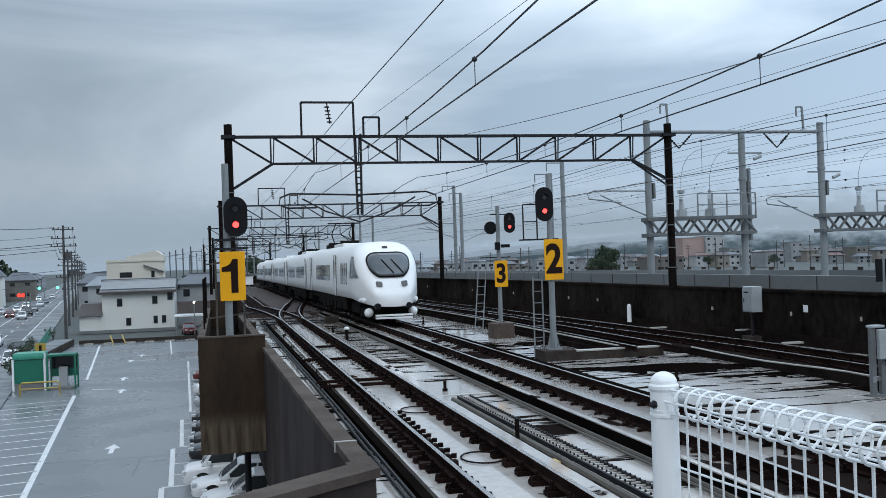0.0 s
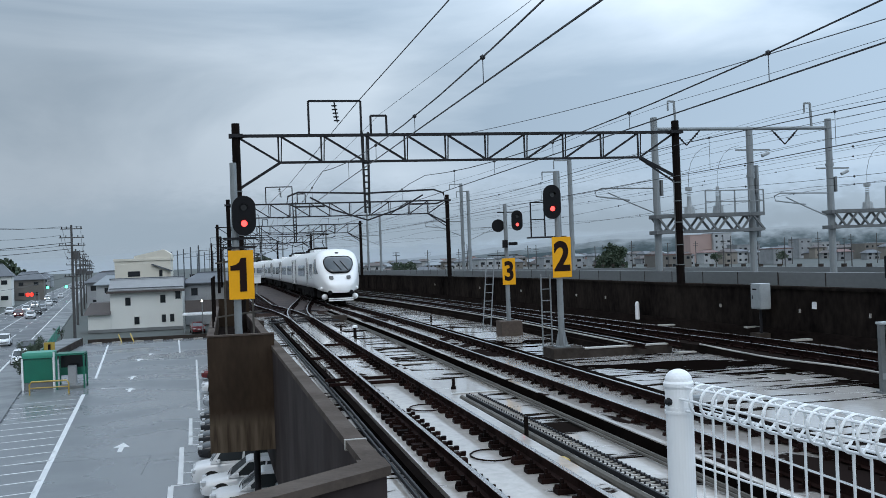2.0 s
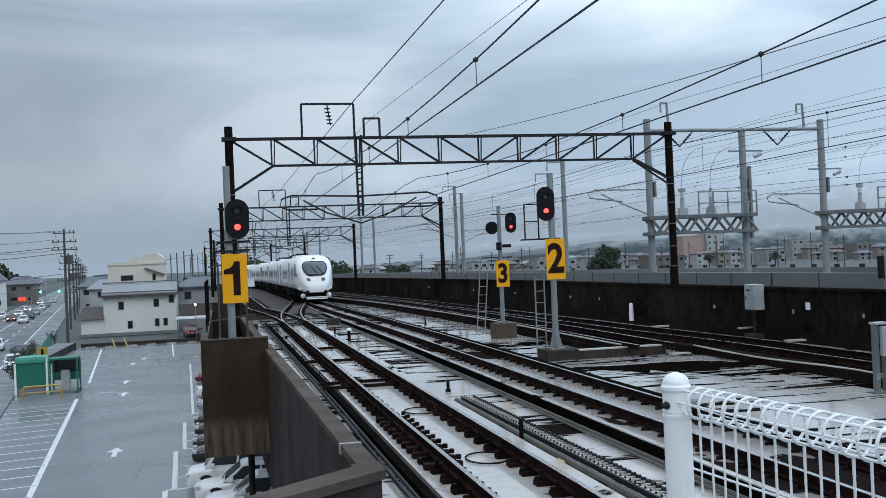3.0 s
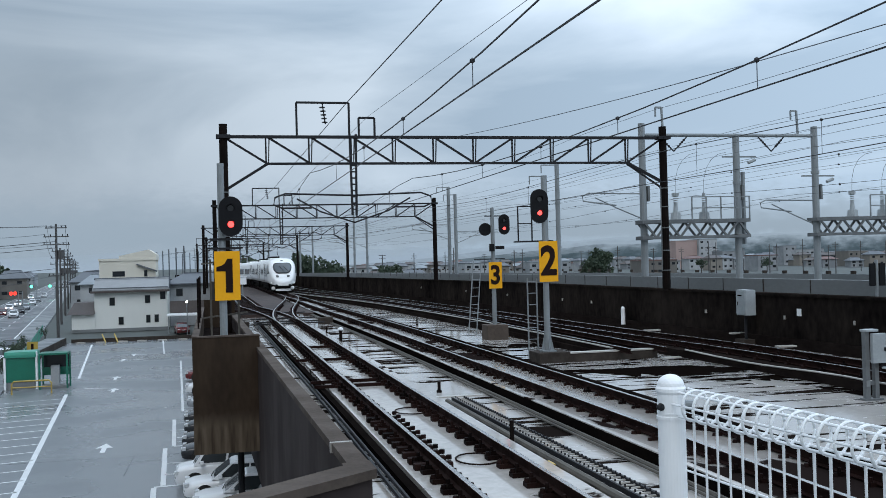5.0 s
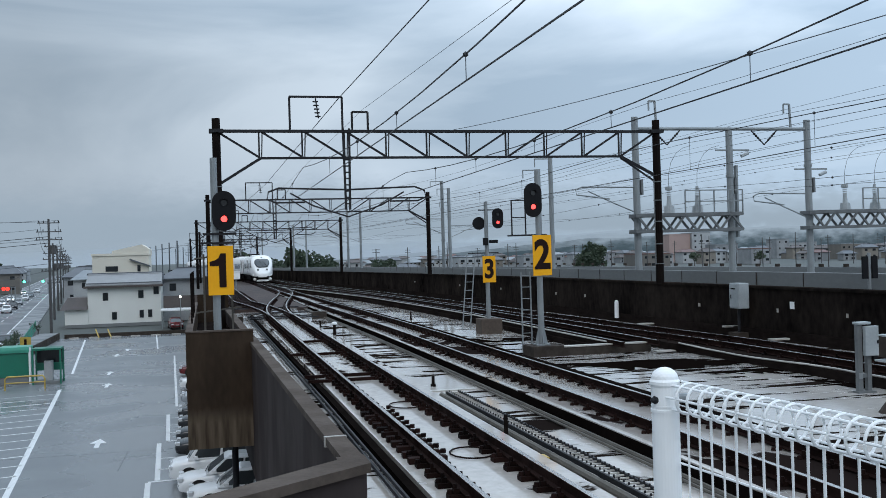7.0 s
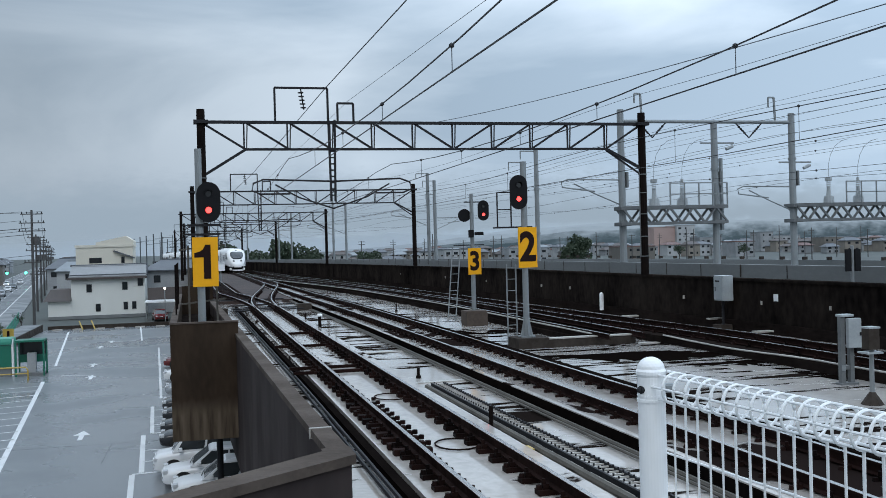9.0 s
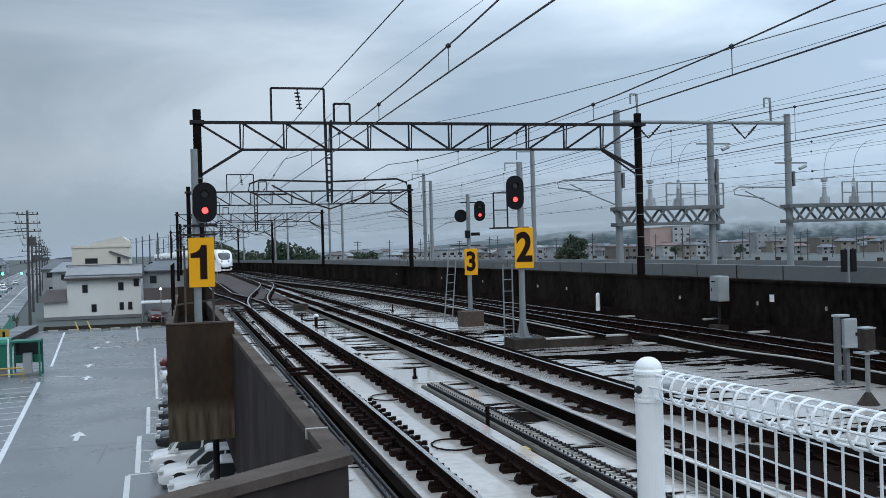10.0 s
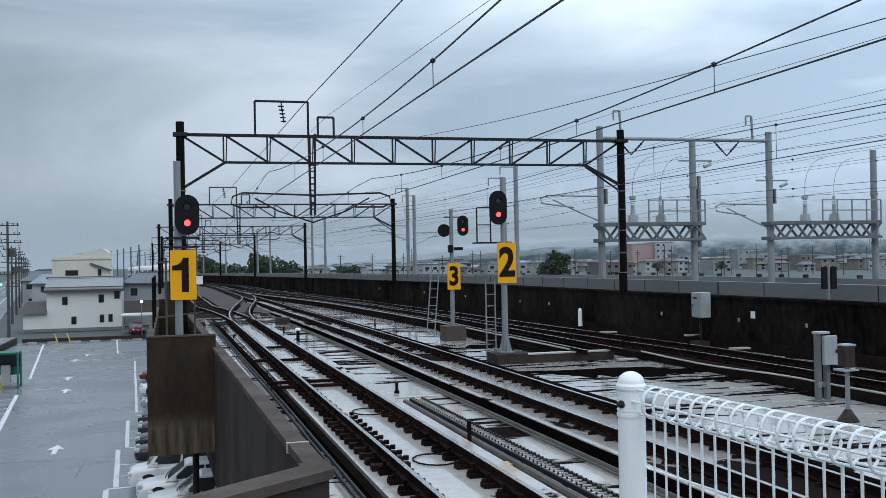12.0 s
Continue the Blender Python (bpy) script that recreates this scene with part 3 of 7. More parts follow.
strip("trim_wall_foot", lambda y: wall_x(y) - 0.16, lambda y: wall_x(y), 6, 150, -0.45, -0.06, BEDDARK, "grey concrete ledge at the foot of the track wall", "ledge", 4.0)
for x, y, z in ((15.75, 33.8, -0.15), (16.35, 26.0, -0.15), (17.0, 29.8, -0.04), (12.85, 26.35, FLOOR + 0.03)):
    tagged(part("loose_slab", boxb(x - 0.30, x + 0.30, y - 0.09, y + 0.14, z - 0.05, z, bev=0.01), WHITEC), "pale loose trough lid lying beside the track", "slab", "loose slabs")
for dx, r in ((-1.13, 0.035), (-1.24, 0.022)):
    tagged(part("cable_conduit", tube(B_(), [(main_x(y) + dx, y, -0.335) for y in steps(4, 60, 2)], r, 6), CONDUIT), "muddy grey conduit at the foot of the track kerb", "conduit", "deck conduits")
# silt and standing water between the signals and the wall track
bm = B_()
edge = ((8.2, 24.6), (9.1, 24.0), (11.35, 21.7), (12.7, 20.8), (13.05, 15.0), (13.9, 11.0))
lo, hi = [], []
for i in range(96):
    x = 8.2 + 0.06 * i
    for (xa, ya), (xb, yb) in zip(edge, edge[1:]):
        if xa <= x <= xb:
            yn = ya + (yb - ya) * (x - xa) / (xb - xa)
    yn += 1.1 * noise.noise((x * 0.9, 3.1, 0)) + 0.8 * noise.noise((x * 3.1, 7.0, 0))
    lo.append(bm.verts.new((x, yn, FLOOR + 0.004)))
    hi.append(bm.verts.new((x, 33 + 1.5 * noise.noise((x * 1.2, 9.0, 0)), FLOOR + 0.004)))
for i in range(95):
    bm.faces.new((lo[i], lo[i + 1], hi[i + 1], hi[i]))
tagged(part("floor_silt", bm, WETD), "dark silty patch with thin puddles on the deck", "silt patch", kind="structure")
# pale strips paint the shine of the rail lines, over dark sides
bed("floor_kerb_c", track_c_x, -0.69, -0.59, 26.85, 105, -0.07, BEDDARK, "dark kerb beside the middle track")
bed("floor_edge_c", track_c_x, -0.68, -0.60, 26.85, 105, -0.04, WHITEC, "pale strip for a bright rail line beside the middle track", z0=-0.07)
bed("floor_kerb_c_far", track_c_x, 0.575, 0.66, 26.85, 105, -0.07, BEDDARK, "second dark kerb beside the middle track")
bed("floor_edge_c_far", track_c_x, 0.58, 0.65, 26.85, 105, -0.04, WHITEC, "pale strip for the second bright rail line beside the middle track", z0=-0.07)

for xa, xb, y in ((4.62, 5.85, 27.7), (4.45, 5.85, 21.1)):
    tagged(part("deck_strip", boxb(xa, xb, y - 0.09, y + 0.09, FLOOR - 0.01, FLOOR + 0.02), WHITEC), "pale mortar strip across the wet deck", "mortar strip", "deck strips", "structure")

# fasteners: base plate, spring clips and bolts
bm = box(B_(), -0.20, 0.20, -0.085, 0.085, -0.235, -0.175)
for q in (-1, 1):
    box(bm, q * 0.10 - 0.035, q * 0.10 + 0.035, -0.035, 0.035, -0.175, -0.115)
    rod(bm, (q * 0.115, 0, -0.115), (q * 0.115, 0, -0.06), 0.026, 0.022, 6)
    rod(bm, (q * 0.175, 0, -0.175), (q * 0.175, 0, -0.125), 0.042, 0.030, 7)
CLIPMESH = part("rail_fastener", bm, CLIP, track_near)
CLIPMESH.matrix_basis = pose(track_a_x(7) - GAUGE, 7, 0)
for t_ob, fx, ya, yb, pitch in ((track_near, track_a_x, 7.6, 70, 0.6), (track_main, main_x, 9, 85, 0.6)):
    for y in steps(ya, yb, pitch):
        for s in (-1, 1):
            share("rail_fastener", CLIPMESH, t_ob, pose(fx(y) + s * GAUGE, y, grade(y)))
for y in steps(14, 70, 0.7):
    for s in (-1, 1):
        share("rail_fastener", CLIPMESH, track_d, pose(track_d_x(y) + s * GAUGE, y, grade(y)))
# raised slab under the near track, ties, cable loops and the rail expansion joint
bed("floor_bed_near", track_a_x, -0.88, 1.12, -4, 58, -0.238, WETS, "wet concrete slab under the near track")
for y, a, b in ((22.6, -1.2, 0.5), (23.5, -1.2, 0.52), (33.5, -0.5, 0.5), (29.0, -1.1, 0.5)):
    tagged(part("tie_bar", beam(B_(), (track_a_x(y) + a, y, -0.20), (track_a_x(y) + b, y, -0.20), 0.07), RAIL), "rusty steel tie bar between the rails", "tie bar", "tie bars")
for y in (18.45, 13.65):
    ring = [(3.62 + 0.31 * math.cos(0.4488 * i), y + 0.42 * math.sin(0.4488 * i), -0.222) for i in range(15)]
    tagged(part("cable_loop", tube(B_(), ring, 0.012, 6), CLIP), "rusty bond cable loop lying on the slab", "cable", "bond cables")
ej = thing("expansion_joint", 0, 0, 0, "dark rail expansion joint with cross plates", "rail joint")
for k in range(11):
    y = 13.2 + 0.42 * k
    part("cross_plate", boxb(2.62, 3.16, y, y + 0.15, -0.235, -0.15, bev=0.01), CLIP, ej)
    part("bolt", rod(B_(), (3.12, y + 0.11, -0.13), (3.12, y + 0.11, -0.07), 0.04, n=6), CLIP, ej)
# steel guard line and pipes at the left edge of the near track
edge = thing("cable_pipe_run", 0, 0, 0, "dark steel channel and pipes along the near track", "pipe run")
part("channel", sweep(B_(), [(2.38 - 0.006 * max(y - 20, 0), y, 0) for y in steps(4, 52, 2)], [(-0.03, -0.42), (0.10, -0.42), (0.10, -0.26), (-0.03, -0.26)]), KERB, edge)
for dx in (-0.10, -0.19):
    part("pipe", tube(B_(), [(2.38 + dx - 0.006 * max(y - 20, 0), y, -0.30) for y in steps(4, 52, 2)], 0.03, 6), STEELD, edge)

# turnout: crossing rails, point blades and rods
turnout = thing("turnout", 0, 0, 0, "rusty turnout with crossing rails and point rods", "turnout")
for s in (-1, 1):
    part("closure_rail", sweep(B_(), [(track_a_x(y) + s * 0.42, y, 0.0) for y in steps(47, 60, 1.5)], RAILPROF), RAIL, turnout)
for y in (47.5, 49, 52, 58):
    part("point_rod", rod(B_(), (branch_x(y) - 1.4, y, -0.2), (5.2, y, -0.2), 0.035, n=6), STEELD, turnout)
for x, y in ((1.3, 47.5), (1.0, 50), (5.4, 49)):
    part("point_machine", boxb(x - 0.35, x + 0.35, y - 0.25, y + 0.25, FLOOR, -0.05, bev=0.03), BLOCK, turnout)

# sleepers of the ballasted part
SLEEPER = None
for t_ob, fx, ya, yb in ((track_branch, branch_x, 60, 96), (track_main, main_x, 86, 150)):
    for y in steps(ya, yb, 0.75):
        if SLEEPER is None:
            SLEEPER = part("sleeper", boxb(-1.05, 1.05, -0.11, 0.11, -0.26, -0.15), CLIP, t_ob)
            SLEEPER.matrix_basis = pose(fx(y), y, grade(y))
        else:
            share("sleeper", SLEEPER, t_ob, pose(fx(y), y, grade(y)))
wc = thing("white_cabinet", 2.75, 95, -0.45, "white equipment cabinet on a post beside the line", "cabinet")
part("post", rod(B_(), (0, 0, 0), (0, 0, 1.3), 0.06, n=8), GALV, wc)
part("box", boxb(-0.38, 0.38, -0.2, 0.2, 1.25, 1.95, bev=0.03), FENCE, wc)
part("lid", boxb(-0.42, 0.42, -0.24, 0.24, 1.95, 2.02), FENCE, wc)

# ---- gantries ----


def lattice(bm, x0, x1, y, z0, z1, n, w=0.07, wd=0.055):
    """A flat Pratt truss in the plane of constant y."""
    beam(bm, (x0, y, z1), (x1, y, z1), 0.13, 0.10)
    xs = [x0 + (x1 - x0) * i / n for i in range(n + 1)]
    beam(bm, (xs[1], y, z0), (xs[-2], y, z0), 0.10, 0.08)
    for i in range(1, n):
        beam(bm, (xs[i] - 0.05, y, z0), (xs[i] - 0.05, y, z1), wd)
        beam(bm, (xs[i] + 0.03, y, z0), (xs[i] + 0.07, y, z1), wd * 0.7)
    for i in range(n):
        a, b = (xs[i], z1), (xs[i + 1], z0)
        if i >= n / 2:
            a, b = (xs[i], z0), (xs[i + 1], z1)
        beam(bm, (a[0], y, a[1]), (b[0], y, b[1]), w)


def gantry(y, xl, xr, zl, zr, top, chord, arm_x, detailed=True):
    zl, zr, top, chord = [v + grade(y) for v in (zl, zr, top, chord)]
    e = thing("catenary_gantry", 0, 0, 0, "dark steel lattice catenary gantry spanning the tracks", "gantry", "catenary gantries")
    r = 0.15
    part("mast", rod(B_(), (xl, y, zl), (xl, y, top), r * 1.05, r * 0.95, 12), MASTD, e)
    part("mast", rod(B_(), (xr, y, zr), (xr, y, top), r * 1.05, r * 0.95, 12), MASTD, e)
    if detailed:
        for x, z0 in ((xl, zl), (xr, zr)):
            for z in (2.0, 2.75, 3.6, 4.4, 5.1):
                part("mast_band", rod(B_(), (x, y, z), (x, y, z + 0.035), r * 1.12, n=12), GALVD, e)
            part("climbing_rail", beam(B_(), (x - 0.17, y - 0.05, 2.0), (x - 0.16, y - 0.05, 5.2), 0.03), GALVD, e)
    bm = B_()
    lattice(bm, xl, xr, y, chord - 0.93, chord, 11)
    step = (xr - xl) / 11
    beam(bm, (xl + step, y, chord - 0.93), (xl, y, chord - 1.85), 0.09)
    beam(bm, (xr - step, y, chord - 0.93), (xr, y, chord - 1.7), 0.10)
    beam(bm, (xr - step, y, chord - 0.98), (xr, y, chord - 1.95), 0.06)
    part("truss_beam", bm, STEELD, e)
    for x in (xl, xr):
        part("collar", boxb(x - 0.24, x + 0.24, y - 0.2, y + 0.2, chord - 0.06, chord + 0.06), STEELD, e)
    # hanging arm
    bm = B_()
    for s in (-1, 1):
        beam(bm, (arm_x + s * 0.11, y, chord + 0.1), (arm_x + s * 0.07, y, chord - 2.75), 0.075)
    for k in range(8):
        z = chord - 1.0 - 0.22 * k
        beam(bm, (arm_x - 0.08, y, z), (arm_x + 0.08, y, z), 0.05)
    part("hanging_arm", bm, STEELD, e)
    # feeder frames above the beam
    for a, b, h in ((arm_x - 1.95, arm_x - 0.12, 1.2), (arm_x + 0.22, arm_x + 0.78, 0.68)):
        bm = B_()
        beam(bm, (a, y, chord), (a, y, chord + h), 0.07)
        beam(bm, (b, y, chord), (b, y, chord + h), 0.07)
        beam(bm, (a, y, chord + h), (b, y, chord + h), 0.07)
        part("feeder_frame", bm, STEELD, e)
    bm = B_()
    x0 = arm_x - 1.05 if detailed else arm_x - 1.0
    for k in range(5):
        rod(bm, (x0 + 0.02 * k, y, chord + 1.05 - 0.13 * k), (x0 + 0.02 * k, y, chord + 1.02 - 0.13 * k), 0.10, n=8)
    rod(bm, (x0, y, chord + 1.2), (x0 + 0.1, y, chord + 0.45), 0.022, n=6)
    part("insulator", bm, STEELD, e)
    # cantilevers to the two contact lines
    for cx, d in ((arm_x, -1.0), (arm_x, 1.0)):
        bm = B_()
        zc = chord - 2.05
        pts = [(cx, y, zc), (cx + d * 2.4, y, zc + 0.08), (cx + d * 2.75, y, zc - 0.05), (cx + d * 2.8, y, zc - 0.3), (cx + d * 2.5, y, zc - 0.42), (cx + d * 1.5, y, zc - 0.42)]
        tube(bm, pts, 0.035, 6)
        tube(bm, [(cx, y, zc - 0.95), (cx + d * 1.2, y, zc - 0.55), (cx + d * 2.0, y, zc - 0.1)], 0.03, 6)
        part("cantilever", bm, STEELD, e)
    return e


gantry(34.5, 0.47, 16.72, 0.31, 1.30, 7.45, 7.02, 4.92)
gantry(70, 0.25, wall_x(70) + 0.1, 0.75, 1.30, 7.25, 6.85, 4.8, False)
gantry(105, -0.8, wall_x(105) + 0.1, 0.0, 1.30, 7.1, 6.8, 3.6, False)
gantry(139, -0.7, wall_x(139) + 0.1, 0.0, 1.30, 7.0, 6.7, 2.6, False)
gantry(172, -2.4, wall_x(172) + 0.1, 0.0, 1.30, 7.0, 6.7, -0.5, False)

# ---- catenary and feeder wires ----
def wire(name, pts, r, label, material=WIRE):
    return tagged(part(name, tube(B_(), pts, r, 5), material), label, "wire", "overhead wires")


def sag(a, b, drop, n=10):
    a, b = Vector(a), Vector(b)
    return [tuple(a.lerp(b, i / n) - Vector((0, 0, drop * 4 * (i / n) * (1 - i / n)))) for i in range(n + 1)]


def catenary(fx, y_list, zm, zc, drops):
    e = thing("catenary_line", 0, 0, 0, "overhead contact line with messenger wire and droppers", "catenary", "catenary lines")
    mp, cp = [], []
    for a, b in zip(y_list, y_list[1:]):
        mp += [(fx(a + (b - a) * i / 12), a + (b - a) * i / 12, zm(a + (b - a) * i / 12)) for i in range(12)]
        cp += [(fx(a + (b - a) * i / 12), a + (b - a) * i / 12, zc) for i in range(12)]
    part("messenger_wire", tube(B_(), mp, 0.012, 5), WIRE, e)
    part("contact_wire", tube(B_(), cp, 0.012, 5), WIRE, e)
    for y in drops:
        bm = B_()
        ball(bm, (fx(y), y, zm(y)), 0.043, 1.0, 1)
        part("clamp", bm, WIRE, e)
        part("dropper", rod(B_(), (fx(y), y, zm(y)), (fx(y), y, zc), 0.007, n=5), WIREG, e)
    return e


ys = [-4, 34.5, 70, 105, 139, 172]
catenary(lambda y: 3.4, ys, lambda y: 5.17 + 0.0022 * min((y - 18) ** 2, (y - 52) ** 2, (y - 87) ** 2, 330), 4.89, [7.5, 12.55, 17.4, 22.1, 27.2, 39, 44, 49, 54, 60, 66])
catenary(main_x, ys, lambda y: 5.03 + 0.0022 * min((y - 19) ** 2, (y - 52) ** 2, (y - 87) ** 2, 330), 4.77, [7.5, 11.7, 16.3, 20.5, 25.3, 30, 39, 44, 49, 54, 60, 66, 77, 84, 91])
catenary(track_d_x, ys, lambda y: 5.6 + 0.3 * abs(math.sin((y - 12) * 3.1416 / 35.5)) ** 2, 4.93, [21, 27, 41, 47, 54, 61])
wire("feeder_wire", [(5.25, 0, 8.2), (4.93, 20.6, 8.2), (4.71, 34.5, 8.2), (4.3, 70, 7.9), (3.3, 105, 7.8)], 0.016, "overhead feeder wire above the near track")
wire("feeder_wire", [(7.15, 0, 7.77), (6.26, 18.6, 7.77), (5.50, 34.5, 7.77), (5.2, 70, 7.4), (4.2, 105, 7.3)], 0.007, "thin overhead earth wire above the tracks", WIREG)
wire("anchor_wire", sag((8.66, 34.5, 7.05), (10.04, 12.0, 5.98), 0.14), 0.010, "anchor wire running from the gantry to the messenger", WIREG)

# ---- signals and number boards ----
def letters(body, size, depth, parent, m, material):
    cu = bpy.data.curves.new("numeral", "FONT")
    cu.body, cu.size, cu.extrude, cu.offset = body, size, depth, 0.032 * size
    cu.align_x = cu.align_y = "CENTER"
    tmp = bpy.data.objects.new("numeral", cu)
    me = bpy.data.meshes.new_from_object(tmp)
    bpy.data.objects.remove(tmp)
    me.materials.append(material)
    ob = new("numeral", me)
    ob.parent = parent
    ob.matrix_basis = m
    return ob


def oval(bm, cx, y0, y1, cz, w, h, n=10):
    r = w / 2
    k = h / 2 - r
    pts = []
    for i in range(n + 1):
        a = math.pi * i / n
        pts.append((cx + r * math.cos(a), cz + k + r * math.sin(a)))
    for i in range(n + 1):
        a = math.pi + math.pi * i / n
        pts.append((cx + r * math.cos(a), cz - k + r * math.sin(a)))
    return prism(bm, pts, y0, y1)


def signal_head(e, cx, cz, w, h, lit=True, front=-0.14):
    hd = part("signal_head", oval(B_(), cx, front + 0.03, front + 0.08, cz, w, h), BLACK, e)
    part("housing", boxb(cx - w * 0.27, cx + w * 0.27, front + 0.08, front + 0.30, cz - h * 0.38, cz + h * 0.38, bev=0.02), BLACK, hd)
    for k, z in enumerate((cz + h * 0.2, cz - h * 0.20)):
        r = w * 0.135
        part("lens", rod(B_(), (cx, front + 0.03, z), (cx, front + 0.015, z), r, n=16), RED if (k == 1 and lit) else LENS, hd,
             "lit red lens" if (k == 1 and lit) else "dark lens")
        bm = B_()
        ring = []
        for i in range(13):
            a = math.radians(-20) + math.radians(220) * i / 12
            ring.append((cx + r * 1.25 * math.cos(a), z + r * 1.25 * math.sin(a)))
        a_ = [bm.verts.new((x, front + 0.03, zz)) for x, zz in ring]
        b_ = [bm.verts.new((x, front - 0.07 + 0.07 * (1 if zz < z else 0), zz)) for x, zz in ring]
        for i in range(12):
            bm.faces.new((a_[i], a_[i + 1], b_[i + 1], b_[i]))
        part("hood", bm, BLACK, hd)
    return hd


def board(e, cx, cz, w, h, text, size, front):
    bd = part("number_board", boxb(cx - w / 2, cx + w / 2, front, front + 0.03, cz - h / 2, cz + h / 2, bev=0.006), YEL, e, "yellow enamel number board")
    if text == "1":
        k = size
        pts = [(-0.02, -0.36), (0.135, -0.36), (0.135, 0.40), (0.02, 0.40), (-0.03, 0.30), (-0.10, 0.25), (-0.22, 0.22), (-0.22, 0.12), (-0.02, 0.12)]
        num = part("numeral", prism(B_(), [(x * k, z * k) for x, z in pts], -0.004, 0.004), INK, bd)
        num.matrix_basis = pose(cx - 0.02, front - 0.005, cz - 0.02)
        return bd
    letters(text, size, 0.004, bd, pose(cx, front - 0.005, cz - 0.02 * size, 90, 0, 0) @ Matrix.Diagonal((0.95, 1.12, 1, 1)), INK)
    return bd


def ladder(e, x, y, z0, z1, w, dx=0.0, dy=0.0):
    ld = part("ladder_frame", beam(beam(B_(), (x - w / 2 + dx, y + dy, z0), (x - w / 2, y, z1), 0.035), (x + w / 2 + dx, y + dy, z0), (x + w / 2, y, z1), 0.035), GALV, e)
    n = int((z1 - z0) / 0.3)
    for i in range(n):
        k = (i + 0.7) / n
        part("rung", rod(B_(), (x - w / 2 + dx * (1 - k), y + dy * (1 - k), z0 + (z1 - z0) * k), (x + w / 2 + dx * (1 - k), y + dy * (1 - k), z0 + (z1 - z0) * k), 0.012, n=6), GALV, ld)
    return ld


# signal 1, on the bracket platform
s1 = thing("railway_signal", 0.227, 22.6, 1.083, "railway signal showing red over a yellow board numbered 1", "railway signal", "railway signals")
part("post", rod(B_(), (0, 0, -0.90), (0, 0, 4.55), 0.105, 0.09, 14), GALV, s1)
signal_head(s1, 0.24, 3.13, 0.62, 1.06, front=-0.22)
board(s1, 0.12, 1.56, 0.66, 1.30, "1", 1.18, -0.16)
part("bracket", boxb(-0.32, 0.55, -0.12, 0.05, 2.50, 2.56), STEELD, s1)
part("bracket", boxb(-0.28, 0.50, -0.12, 0.05, 2.26, 2.31), STEELD, s1)
part("work_platform", boxb(-0.40, 0.55, 0.05, 0.60, 2.28, 2.32), STEELD, s1)
s1.scale = (0.84, 0.84, 0.84)
# railing round the bracket platform
rl = thing("platform_railing", 0, 22.95, 0.32, "grey steel guard frame behind the signal post", "railing")
RX = (-0.04, 0.57)
for x in RX:
    part("post", beam(B_(), (x, 0, 0), (x, 0, 2.45), 0.045), CONDUIT, rl)
for z in (1.18, 2.40):
    part("bar", beam(B_(), (RX[0] - 0.2, 0, z - 0.05), (RX[1] + 0.2, 0, z + 0.05), 0.035), CONDUIT, rl)
for k in range(3):
    part("post", beam(B_(), (-0.36, 2.2 + 2.6 * k, 0), (-0.36, 2.2 + 2.6 * k, 2.0), 0.04), MASTD, rl)
# sealed joint across the coping
tagged(part("trim_joint", boxb(left_x(10) - 0.215, left_x(10) + 0.012, 10.0, 10.05, 0.70, 0.806), WHITEC), "pale sealed joint across the coping", "joint", kind="structure")

# signal 2
s2 = thing("railway_signal", 9.33, 27.0, -0.08, "railway signal showing red over a yellow board numbered 2", "railway signal", "railway signals")
part("post", rod(B_(), (0, 0, 0), (0, 0, 5.05), 0.095, 0.075, 14), GALV, s2)
bm = box(B_(), -0.2, 0.2, -0.2, 0.2, 0.0, 0.04)
for a in range(4):
    c, s = math.cos(a * math.pi / 2), math.sin(a * math.pi / 2)
    vs = [bm.verts.new((c * r - s * w, s * r + c * w, z)) for r, z, w in ((0.08, 0.04, -0.01), (0.19, 0.04, -0.01), (0.08, 0.55, -0.01), (0.08, 0.04, 0.01), (0.19, 0.04, 0.01), (0.08, 0.55, 0.01))]
    for q in ((0, 1, 2), (5, 4, 3), (1, 4, 5, 2), (0, 3, 4, 1)):
        bm.faces.new([vs[i] for i in q])
part("foot", bm, GALV, s2)
signal_head(s2, -0.17, 4.17, 0.52, 0.98)
board(s2, 0.05, 2.58, 0.56, 1.16, "2", 1.02, -0.14)
part("work_platform", boxb(-0.75, 0.25, -0.02, 0.6, 3.15, 3.19), STEELD, s2)
bm = B_()
for x in (-0.62, -0.2):
    beam(bm, (x, 0.55, 3.19), (x, 0.55, 4.2), 0.035)
beam(bm, (-0.62, 0.55, 4.2), (-0.2, 0.55, 4.2), 0.035)
beam(bm, (-0.62, 0.55, 3.7), (-0.2, 0.55, 3.7), 0.03)
part("guard_rail", bm, STEELD, s2)
ladder(s2, -0.26, 0.5, -0.25, 2.1, 0.28)
tagged(part("concrete_block", boxb(8.93, 9.85, 26.55, 27.55, FLOOR, -0.08, bev=0.02), BLOCK), "dark wet concrete block under a signal", "concrete block")
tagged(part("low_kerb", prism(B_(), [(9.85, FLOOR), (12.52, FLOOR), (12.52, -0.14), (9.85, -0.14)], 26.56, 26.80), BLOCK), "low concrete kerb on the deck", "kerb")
# lit top of the kerb painted pale above its dark side
tagged(part("low_kerb", boxb(9.855, 12.54, 26.54, 26.82, -0.136, -0.10), WHITEC), "pale strip for the lit top of the low concrete kerb", "kerb")

# signal 3
s3 = thing("railway_signal", 10.22, 35.5, 0.17, "railway signal showing red over a small yellow board numbered 3", "railway signal", "railway signals")
part("post", rod(B_(), (0, 0, 0), (0, 0, 4.35), 0.085, 0.07, 12), GALV, s3)
signal_head(s3, 0.43, 3.72, 0.42, 0.76)
